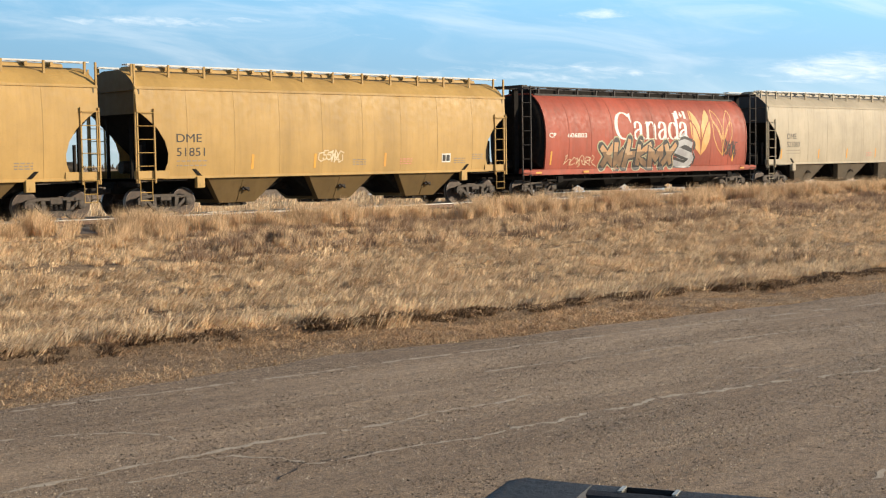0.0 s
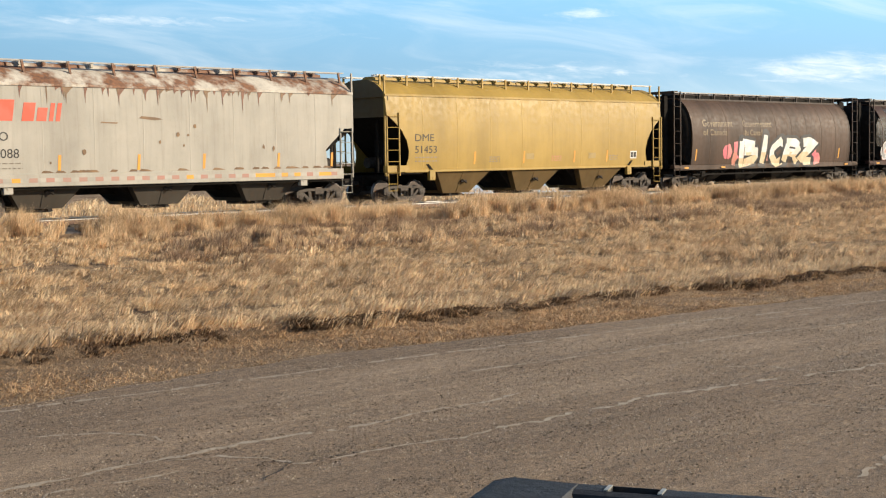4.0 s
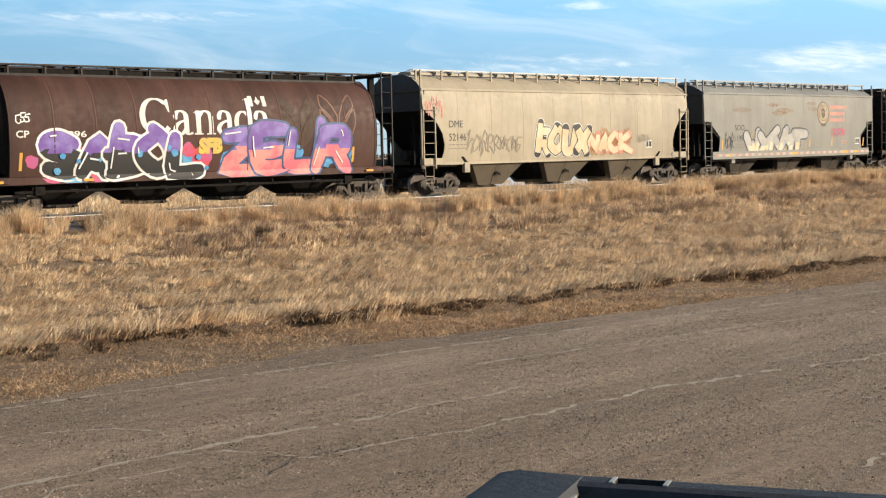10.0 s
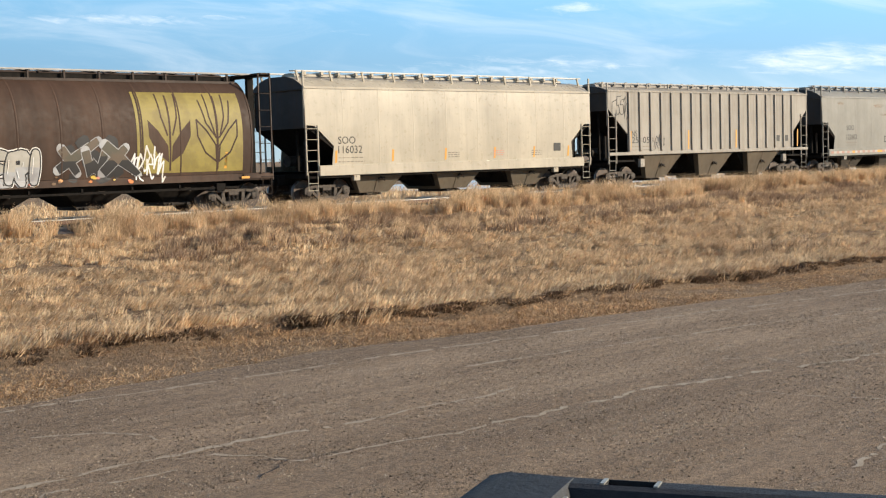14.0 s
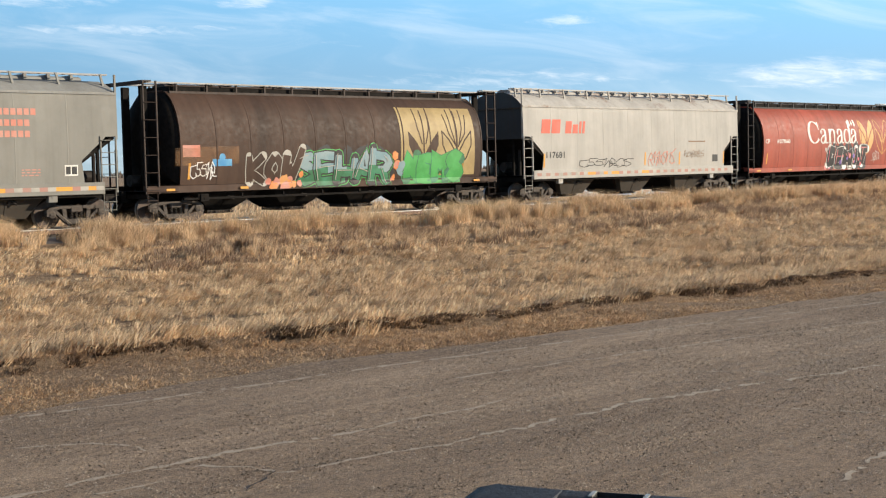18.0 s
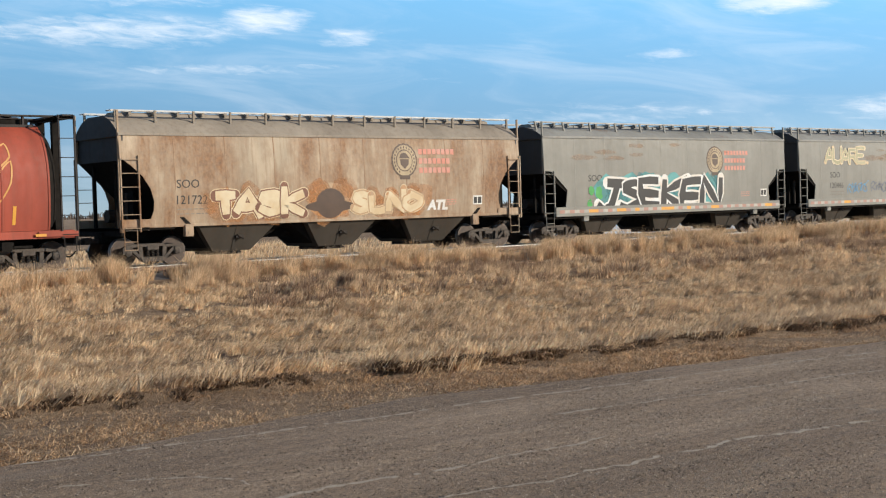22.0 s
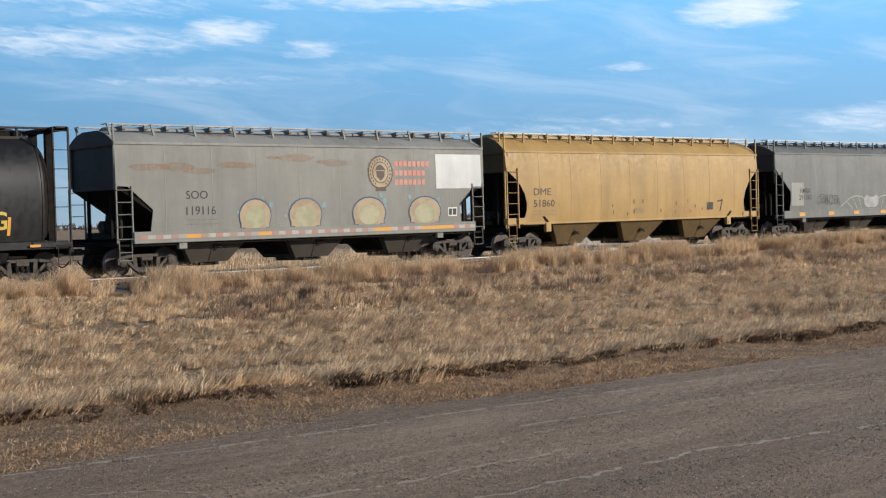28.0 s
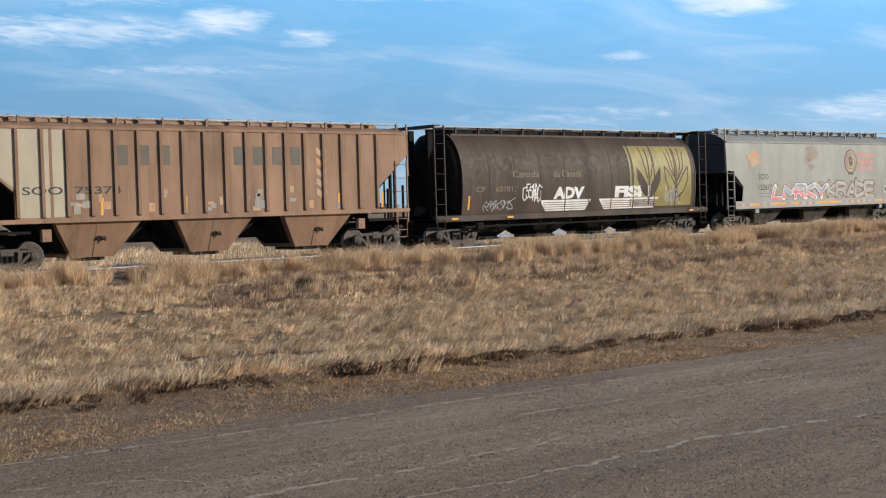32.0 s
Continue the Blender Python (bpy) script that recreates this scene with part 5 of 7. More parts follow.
    for k in (-1, 1):
        g = Geo()
        e = k * (half - 0.10)
        w = H(3.5) - 0.035
        a = [(e, cut - 0.1), (e, ev), (e - k * 0.05, ev), (e - k * 0.05, cut - 0.1)]
        g.prism(a, -w, w)
        sx = half - 2.5
        # end paint darker than the body's: grime plus the shade on the end
        part("end_sheet", g, P_ENDSHADEY if body in (P_YEL, P_OLDYEL) else P_ENDSHADE, car, "grimy end sheet, darkened for shade")
        # black in place of body paint: the slope's shade is in the colour
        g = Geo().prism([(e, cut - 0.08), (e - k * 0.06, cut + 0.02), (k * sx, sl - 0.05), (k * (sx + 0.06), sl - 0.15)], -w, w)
        part("slope_sheet", g, dark, car, "slope sheet, near-black for its shade")
        for y in (-0.75, 0.75):
            part("end_post", Geo().box(e - k * 0.16 - 0.05, e - k * 0.16 + 0.05, y - 0.05, y + 0.05, 1.25, cut + 0.1, 0.01), dark, car)
        part("end_strut", Geo().box(e - k * 1.0 - 0.06, e - k * 1.0 + 0.06, -0.35, 0.35, 1.2, 2.5, 0.01), dark, car)
        g = Geo().box(min(k * half, k * (half - 1.9)), max(k * half, k * (half - 1.9)), -1.48, 1.48, 1.16, 1.24)
        g.box(min(k * half, k * (half - 0.12)), max(k * half, k * (half - 0.12)), -1.5, 1.5, 0.98, 1.24, 0.01)
        part("end_platform", g, dark, car)
        part("brake_pipe", Geo().rod((k * (half - 0.5), -0.9, 1.25), (k * (half - 0.5), -0.9, 2.35), 0.06, 8), M_steel, car, smooth=40)
        part("brake_cylinder", Geo().rod((k * (half - 0.75), -0.25, 1.62), (k * (half - 0.15), -0.25, 1.62), 0.21, 12), M_steel, car, smooth=40)
        # ladders at the four corners, stirrup steps under them
        for s in (-1, 1):
            y = s * (H(2.5) + 0.005)
            x = k * half - (0.62 if k > 0 else 0.0)
            if kind in "DE":
                ladder(car, x, y, 1.10, 3.5, 0.62, ladders, 6)
            else:
                ladder(car, x, y, 1.10, 2.9 if kind in "SR" else 3.35, 0.55, ladders, 5)
            g = Geo()
            for q in (0.06, 0.5):
                g.rod((x + q, y, 1.2), (x + q, y, 0.52), 0.014)
            for z in (0.54, 0.80):
                g.rod((x + 0.06, y, z), (x + 0.5, y, z), 0.014)
            part("stirrup_step", g, ladders, car)
            g = Geo().box(k * half - 0.03, k * half + 0.03, s * (H(ev) - 0.03) - 0.03, s * (H(ev) - 0.03) + 0.03, 1.1 if kind in "DE" else 2.8, wz)
            part("corner_post", g, ladders, car)
        coupler(car, k * (pitch / 2 - 0.62), k)
        rail_truck(car, k * (half - 1.28), wheels)
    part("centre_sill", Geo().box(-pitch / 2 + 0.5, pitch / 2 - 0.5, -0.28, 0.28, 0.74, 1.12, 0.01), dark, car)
    # funnels
    for i in range(bays):
        x = 4.25 * (i - (bays - 1) / 2)
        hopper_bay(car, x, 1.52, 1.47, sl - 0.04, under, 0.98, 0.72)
        # slopes turned from the sun, their shade given as black colour
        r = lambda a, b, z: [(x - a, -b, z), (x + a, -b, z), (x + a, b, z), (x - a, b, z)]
        part("slope_ridge", Geo().loft([r(2.10, 1.18, sl - 0.05), r(0.70, 0.75, 0.40)]), dark, car, "slope between the funnels, near-black for its shade")
    return car


def tank_car(pitch, body, trim, wheels, label, dark=None, walk_mat=None):
    """A cylindrical covered hopper: a round barrel between open end frames."""
    dark = dark or M_dark
    car = thing("cylindrical_hopper_car", label, "rail car", "cars of the freight train")
    half, hl, mid = 8.36, 7.23, 0.22
    g = Geo()
    xs = []
    courses = 10
    for i in range(courses):
        x0 = -hl + 2 * hl * i / courses
        xs += [(x0 + 0.004, -0.004), (x0 + 0.04, 0.003), (x0 + 0.12, 0.0), (x0 + hl / courses, 0.002), (x0 + 2 * hl / courses - 0.12, 0.0), (x0 + 2 * hl / courses - 0.04, 0.003)]
    xs.append((hl, -0.002))
    g.loft([barrel_ring(x + mid, d) for x, d in xs])
    part("barrel", g, body, car, smooth=40)
    hoop = shared(("hoop", body.name), lambda: Geo().loft([barrel_ring(x, d) for x, d in ((-0.05, -0.004), (-0.02, 0.012), (0.02, 0.012), (0.05, -0.004))], False).mesh("hoop_seam", body, 60))
    for i in range(1, courses):
        part("hoop_seam", hoop, None, car, at=(-hl + 2 * hl * i / courses + mid, 0, 0))
    for k in (-1, 1):
        he = hl + k * mid
        g = Geo().loft([barrel_ring(k * (he + a), d) for a, d in ((-0.03, 0.018), (0.03, 0.018), (0.04, -0.03), (0.0, -0.1))])
        part("end_ring", g, body, car, smooth=30)
        # head coloured black for the shade it stands in
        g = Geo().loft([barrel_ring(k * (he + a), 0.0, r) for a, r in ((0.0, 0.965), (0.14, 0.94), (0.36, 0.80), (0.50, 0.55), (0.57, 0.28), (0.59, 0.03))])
        part("domed_head", g, dark, car, "domed end, near-black for its shade", smooth=50)
        for y in (-0.55, 0.55):
            part("end_post", Geo().box(k * (he + 0.74) - 0.13, k * (he + 0.74) + 0.13, y - 0.07, y + 0.07, 1.1, 4.62, 0.01), dark, car)
        part("end_step", Geo().box(k * (he + 0.3) - 0.28, k * (he + 0.3) + 0.28, -1.0, 1.0, 2.55, 2.62), dark, car)
        g = Geo().prism([(k * he, 2.2), (k * (he + 0.85), 1.1), (k * (he + 0.75), 1.05), (k * he, 2.0)], -0.05, 0.05)
        part("end_gusset", g, dark, car)
        g = Geo().box(min(k * half, k * (he - 0.6)), max(k * half, k * (he - 0.6)), -1.48, 1.48, 1.00, 1.08)
        g.box(min(k * half, k * (half - 0.12)), max(k * half, k * (half - 0.12)), -1.5, 1.5, 0.84, 1.1, 0.01)
        part("end_platform", g, dark, car)
        part("brake_cylinder", Geo().rod((k * (half - 0.7), -0.2, 1.45), (k * (half - 0.2), -0.2, 1.45), 0.2, 12), M_steel, car, smooth=40)
        part("brake_pipe", Geo().rod((k * (half - 0.3), 0.75, 1.1), (k * (half - 0.3), 0.75, 2.5), 0.05, 8), M_steel, car, smooth=40)
        g = Geo().box(min(k * half, k * (half - 0.35)), max(k * half, k * (half - 0.35)), -1.5, 1.5, 4.69, 4.74)
        g.box(k * (half - 0.05) - 0.03, k * (half - 0.05) + 0.03, -1.5, 1.5, 4.61, 4.69)
        part("crossover_walk", g, trim, car)
        for s in (-1, 1):
            x = k * half - (0.5 if k > 0 else 0.0)
            ladder(car, x, s * 1.53, 1.0, 4.72, 0.5, trim, 7)
            g = Geo()
            for q in (0.06, 0.44):
                g.rod((x + q, s * 1.53, 1.05), (x + q, s * 1.53, 0.5), 0.014)
            for z in (0.52, 0.78):
                g.rod((x + 0.06, s * 1.53, z), (x + 0.44, s * 1.53, z), 0.014)
            part("stirrup_step", g, trim, car)
        coupler(car, k * (pitch / 2 - 0.62), k)
        rail_truck(car, k * 6.95, wheels)
    for s in (-1, 1):
        g = Geo().prism_x([(s * 1.20, 1.02), (s * 1.515, 1.02), (s * 1.515, 1.235), (s * 1.505, 1.25), (s * 1.20, 1.26)], -half + 0.1, half - 0.1)
        part("side_sill", g, body, car)
        for k in (-1, 1):
            g = Geo().box(min(k * half, k * 7.1), max(k * half, k * 7.1), min(s * 1.49, s * 1.57), max(s * 1.49, s * 1.57), 1.06, 1.22, 0.01)
            part("sill_end", g, body, car)
        g = Geo().box(-6.9, 6.9, min(s * 1.46, s * 1.54), max(s * 1.46, s * 1.54), 0.76, 0.83)
        for i in range(8):
            x = -6.3 + 12.6 * i / 7
            g.box(x - 0.03, x + 0.03, min(s * 1.46, s * 1.54), max(s * 1.46, s * 1.54), 0.80, 0.94)
        part("sill_pipe", g, dark, car)
        for k in (-1, 1):
            g = Geo().box(k * 6.1 - 0.17, k * 6.1 + 0.17, s * 1.52 - 0.07, s * 1.52 + 0.07, 0.68, 0.95, 0.02).rod((k * 6.1, s * 1.58, 0.80), (k * 6.1, s * 1.60, 0.80), 0.05, 8)
            part("jacking_pad", g, dark, car)
        # hatch coaming trim, roof walk and its brackets
        g = Geo().box(-hl + 0.1 + mid, hl - 0.1 + mid, min(s * 0.80, s * 0.88), max(s * 0.80, s * 0.88), 4.37, 4.45)
        part("coaming_trim", g, trim, car)
        walkway(car, -half + 0.1, half - 0.1, min(s * 0.56, s * 0.90), max(s * 0.62, s * 0.92), 4.70, walk_mat or trim)
        br = shared(("tbracket", trim.name, s), lambda: Geo().prism([(-0.03, 4.40), (0.03, 4.40), (0.03, 4.71), (-0.03, 4.71)], min(s * 0.79, s * 0.86), max(s * 0.79, s * 0.86)).mesh("walk_bracket", trim))
        for i in range(12):
            part("walk_bracket", br, None, car, at=(-hl + 0.4 + mid + (2 * hl - 0.8) * i / 11, 0, 0))
    part("hatch_coaming", Geo().box(-hl + 0.2 + mid, hl - 0.2 + mid, -0.72, 0.72, 4.43, 4.62), dark, car)
    hm = shared(("thatch", trim.name), lambda: Geo().prism_x([(-0.40, 0), (-0.36, 0.07), (-0.2, 0.10), (0.2, 0.10), (0.36, 0.07), (0.40, 0)], -1.12, 1.12).box(-0.9, -0.7, -0.46, 0.46, 0.09, 0.14).box(0.7, 0.9, -0.46, 0.46, 0.09, 0.14).mesh("roof_hatch", trim))
    for i in range(6):
        part("roof_hatch", hm, None, car, at=(-hl + 0.2 + 2.33 * (i + 0.5) + mid, 0, 4.62))
    part("centre_sill", Geo().box(-pitch / 2 + 0.5, pitch / 2 - 0.5, -0.28, 0.28, 0.70, 1.10, 0.01), dark, car)
    for i in range(4):
        hopper_bay(car, -4.89 + 3.26 * i, 1.63, 1.45, 1.18, dark, 0.7, 0.48)
    return car

# ---- the train ----
TRAVEL = [(0, -236.88), (2, -206.874), (4, -177.005), (6, -147.261), (8, -117.63), (10, -88.1), (12, -58.66), (14, -29.297), (16, 0.0), (18, 29.244), (20, 58.445), (22, 87.617), (24, 116.771), (26, 145.918), (28, 175.071), (30, 204.242), (32, 233.442)]
TRAIN = []   # (car, its place along the train, its wheelsets)

P_OLDYEL = paint("faded_yellow_paint", (0.470, 0.290, 0.092), 0.25, 0, 0.5, streak=0.18, seed=1)
P_YEL = paint("yellow_paint", (0.425, 0.275, 0.062), 0.2, 0, 0.45, streak=0.12, seed=2)
P_CREAM = paint("cream_paint", (0.435, 0.365, 0.258), 0.25, 0, 0.5, streak=0.22, seed=3)
P_CREAM2 = paint("glossy_cream_paint", (0.500, 0.440, 0.340), 0.15, 0, 0.24, streak=0.15, seed=4)
P_WHITE = paint("chalky_white_paint", (0.425, 0.395, 0.338), 0.3, 0.12, 0.55, streak=0.25, seed=5)
P_ROOFRUST = paint("rusted_white_roof", (0.60, 0.55, 0.47), 0.4, 0.85, 0.6, streak=0.4, seed=6)
P_WHITE2 = paint("off_white_paint", (0.440, 0.415, 0.370), 0.25, 0, 0.5, streak=0.15, seed=7)
P_ROOF2 = paint("rust_spotted_roof", (0.50, 0.47, 0.42), 0.4, 0.6, 0.6, streak=0.3, seed=8)
P_GREY = paint("grey_green_paint", (0.255, 0.245, 0.212), 0.25, 0.08, 0.5, streak=0.15, seed=9)
P_ROOFG = paint("grey_roof", (0.290, 0.285, 0.260), 0.3, 0.45, 0.55, streak=0.25, seed=10)
P_RUSTY = paint("rust_stained_cream", (0.520, 0.420, 0.300), 0.35, 0.93, 0.6, stain=(0.20, 0.09, 0.035), streak=0.6, seed=11, spread=0.22, bands=0.22, run=(0.9, 0.4, 0.42), rusts=((0.16, 0.070, 0.028), (0.32, 0.155, 0.062)))
# white that stands for sun glinting off a side panel
P_GLINT = paint("white_glint_paint", (0.68, 0.67, 0.64), 0.1, 0, 0.35, streak=0.05, seed=28)
P_ROOFR = paint("dull_rusty_roof", (0.33, 0.28, 0.22), 0.4, 0.4, 0.6, streak=0.4, seed=12)
P_PALE = paint("pale_grey_paint", (0.350, 0.340, 0.295), 0.25, 0.20, 0.5, streak=0.2, seed=13)
P_RIB = paint("dirty_cream_paint", (0.370, 0.335, 0.285), 0.4, 0.1, 0.6, streak=0.45, seed=14)
P_RIBRUST = paint("rust_brown_paint", (0.310, 0.180, 0.108), 0.4, 0.45, 0.65, stain=(0.42, 0.29, 0.18), streak=0.45, seed=15, spread=0.25, bands=0.3, run=(1.5, 0.4, 0.3), rusts=((0.17, 0.075, 0.035), (0.30, 0.15, 0.075)))
P_STEELGREY = paint("plain_grey_paint", (0.185, 0.186, 0.170), 0.2, 0, 0.5, streak=0.15, seed=16)
P_REDTANK = paint("sun_faded_red_paint", (0.385, 0.074, 0.040), 0.35, 0, 0.55, streak=0.35, seed=17, bands=0.22)
P_BROWN1 = paint("brown_paint", (0.092, 0.056, 0.038), 0.35, 0, 0.52, stain=(0.05, 0.03, 0.02), streak=0.55, seed=18, bands=0.36)
P_BROWN2 = paint("oxide_brown_paint", (0.080, 0.036, 0.026), 0.35, 0, 0.55, stain=(0.05, 0.03, 0.02), streak=0.45, seed=19, bands=0.36)
P_BROWN3 = paint("chocolate_paint", (0.072, 0.041, 0.027), 0.35, 0, 0.55, stain=(0.05, 0.03, 0.02), streak=0.5, seed=20, bands=0.36)
P_BLACK = paint("black_paint", (0.012, 0.011, 0.011), 0.3, 0, 0.34, stain=(0.035, 0.030, 0.024), streak=0.3, seed=21)
P_UMBER = paint("dark_umber_paint", (0.080, 0.056, 0.039), 0.35, 0, 0.56, stain=(0.03, 0.02, 0.015), streak=0.5, seed=22, bands=0.36)
# end paints: grime, with the shade of the car ends mixed into the colour
P_ENDSHADE = paint("grimy_shaded_end_paint", (0.082, 0.084, 0.085), 0.4, 0, 0.6, streak=0.4, seed=33)
P_ENDSHADEY = paint("grimy_shaded_yellow_end", (0.125, 0.098, 0.050), 0.4, 0, 0.6, streak=0.4, seed=34)
P_TRIM = paint("dark_trim", (0.040, 0.034, 0.031), 0.3, 0, 0.5, seed=23)
P_TRIMB = paint("brown_trim", (0.062, 0.043, 0.034), 0.3, 0, 0.5, seed=24)
# funnel paints: grimy, and darkened to carry the shade under the cars
P_UNDER = paint("grimy_shaded_grey_underside", (0.075, 0.063, 0.050), 0.5, 0, 0.6, streak=0.5, seed=25)
P_UNDERY = paint("grimy_shaded_yellow_underside", (0.165, 0.105, 0.040), 0.5, 0, 0.6, streak=0.5, seed=26)
P_UNDERC = paint("grimy_shaded_cream_underside", (0.150, 0.120, 0.084), 0.5, 0, 0.6, streak=0.5, seed=27)


def blocks(car, H, dx, x0, x1, z0, z1, n, mat, lean=0.0, gap=0.28, sizes=()):
    """A trade name shown as plain upright bars of its letters' size; sizes gives each bar's width and height."""
    sizes = sizes or ((1.0, 1.0),) * n
    st = (x1 - x0) / sum(w for w, _ in sizes)
    a = x0
    for w, h in sizes:
        b, top = a + (w - gap) * st, z0 + (z1 - z0) * h
        Flat(dx).shape([(a, z0), (b, z0), (b + lean * h, top), (a + lean * h, top)], mat).put("name_bar", car, H, "bar of a painted name")
        a += w * st


WORD_BARS = ((1.15, 1.0), (1.0, 0.74), (0.55, 1.0), (0.55, 1.0))


def emblem(car, H, dx, x, z, w, h):
    """An oval badge: a toothed rim, a ring, a shield and a long animal shape over it."""
    f = Flat(dx)
    f.shape([(x + w * (0.50 + 0.02 * (k % 2)) * math.cos(6.283 * k / 36), z + h * (0.50 + 0.02 * (k % 2)) * math.sin(6.283 * k / 36)) for k in range(36)], BROWN, 0)
    f.ellipse(x, z, w * 0.46, h * 0.46, TAN, 1)
    for k in range(22):
        a = 6.283 * (k + 0.5) / 22
        if not 4.2 < a < 5.2:
            f.ellipse(x + w * 0.395 * math.cos(a), z + h * 0.395 * math.sin(a), w * 0.028, h * 0.040, BROWN, 2, 6)
    f.ellipse(x, z, w * 0.33, h * 0.33, BROWN, 2)
    f.ellipse(x, z, w * 0.30, h * 0.30, TAN, 3)
    f.shape([(x - w * 0.17, z + h * 0.04), (x - w * 0.16, z - h * 0.12), (x, z - h * 0.25), (x + w * 0.16, z - h * 0.12), (x + w * 0.17, z + h * 0.04)], BROWN, 4)
    f.shape(curved([(x - w * 0.20, z + h * 0.07), (x - w * 0.12, z + h * 0.20), (x + w * 0.05, z + h * 0.22), (x + w * 0.18, z + h * 0.10), (x + w * 0.24, z + h * 0.06)], 3), BROWN, 4.2)
    f.rect(x - w * 0.2, x + w * 0.2, z - h * 0.56, z - h * 0.44, BROWN, 3)
    f.put("round_emblem", car, H, "tan and brown oval emblem")
    for k, n in enumerate((8, 7, 7)):
        blocks(car, H, dx, x + w * 0.58, x + w * 0.58 + 1.75 * n / 8, z + 0.22 - 0.34 * k, z + 0.42 - 0.34 * k, n, PALERED, 0.0, 0.22)


def stripes(car, dx, half, seed=0):
    """Red and white warning tape along the side sill, with amber pieces."""
    rnd = random.Random(seed)
    f = Flat(dx)
    x = dx - half + 0.75
    while x < dx + half - 0.9:
        w = 0.28
        r = rnd.random()
        f.rect(x, x + w, 1.19, 1.32, PINK if r < 0.8 else ORANGE)
        f.rect(x + w, x + 2 * w, 1.19, 1.32, LIGHT if r < 0.85 else ORANGE)
        x += 2 * w
    tagged(f.put("reflective_tape", car, lambda z: 1.662, "red and white reflective tape"), kind="stuff")


def posts_of_tape(car, H, dx, xs, z0=1.5, h=0.5):
    for x in xs:
        Flat(dx).shape([(x, z0), (x + 0.10, z0), (x + 0.13, z0 + h), (x + 0.03, z0 + h)], ORANGE).put("reflector_strip", car, H, "amber reflector strip")


def numbers(car, H, dx, mark_word, num, x0, x1, xn, z1, z0, mat=INK):
    f = Flat(dx).word(mark_word, x0, z1, x1 - x0, 0.27, mat)
    f.put("reporting_mark", car, H)
    f = Flat(dx).word(num, x0, z0, xn - x0, 0.28, mat)
    f.put("car_number", car, H)
    f = Flat(dx).lines_of_print(x0, xn + 0.1, z0 - 0.31, z0 - 0.16, 2, PRINT, 5)
    tagged(f.put("small_print", car, H), "two rows of small stencilled print", kind="stuff")


def data_box(car, H, dx, x, z, mat=WHITE):
    f = Flat(dx).rect(x, x + 0.46, z, z + 0.34, mat, 0).rect(x + 0.04, x + 0.20, z + 0.05, z + 0.29, INK, 1).rect(x + 0.24, x + 0.42, z + 0.05, z + 0.29, INK, 1)
    f.put("data_stencil", car, H, "small white-edged data stencil")


def small_prints(car, H, dx, places, mat=PRINT):
    f = Flat(dx)
    for i, (x, z) in enumerate(places):
        f.lines_of_print(x, x + 0.62, z, z + 0.17, 3, PALERED if i % 3 == 1 else mat, i)
    tagged(f.put("small_print", car, H), "rows of small stencilled print", kind="stuff")


def wheat(car, H, dx, x, z, w, h, mat, line, name="wheat_emblem"):
    """Two stylised ears of wheat with broad open leaves, one filled and one in outline."""
    f = Flat(dx)
    hw = 0.44 * w
    low = [(0.0, 0.0), (0.55, 0.16), (0.95, 0.42), (1.0, 0.74), (0.55, 0.58), (0.10, 0.30)]
    high = [(0.06, 0.34), (0.50, 0.62), (0.98, 0.80), (0.86, 1.0), (0.40, 0.86), (0.06, 0.62)]
    for cx, full in ((x, True), (x + w, False)):
        for s in (-1, 1):
            for leaf in (low, high):
                p = curved([(cx + s * hw * a, z + h * c) for a, c in leaf], 3, 0.7)
                if full:
                    f.shape(p, mat, 1 + (s > 0))
                else:
                    f.ribbon(p + p[:1], 0.05, line, 1)
    f.put(name, car, H, "wheat ears painted on the barrel")


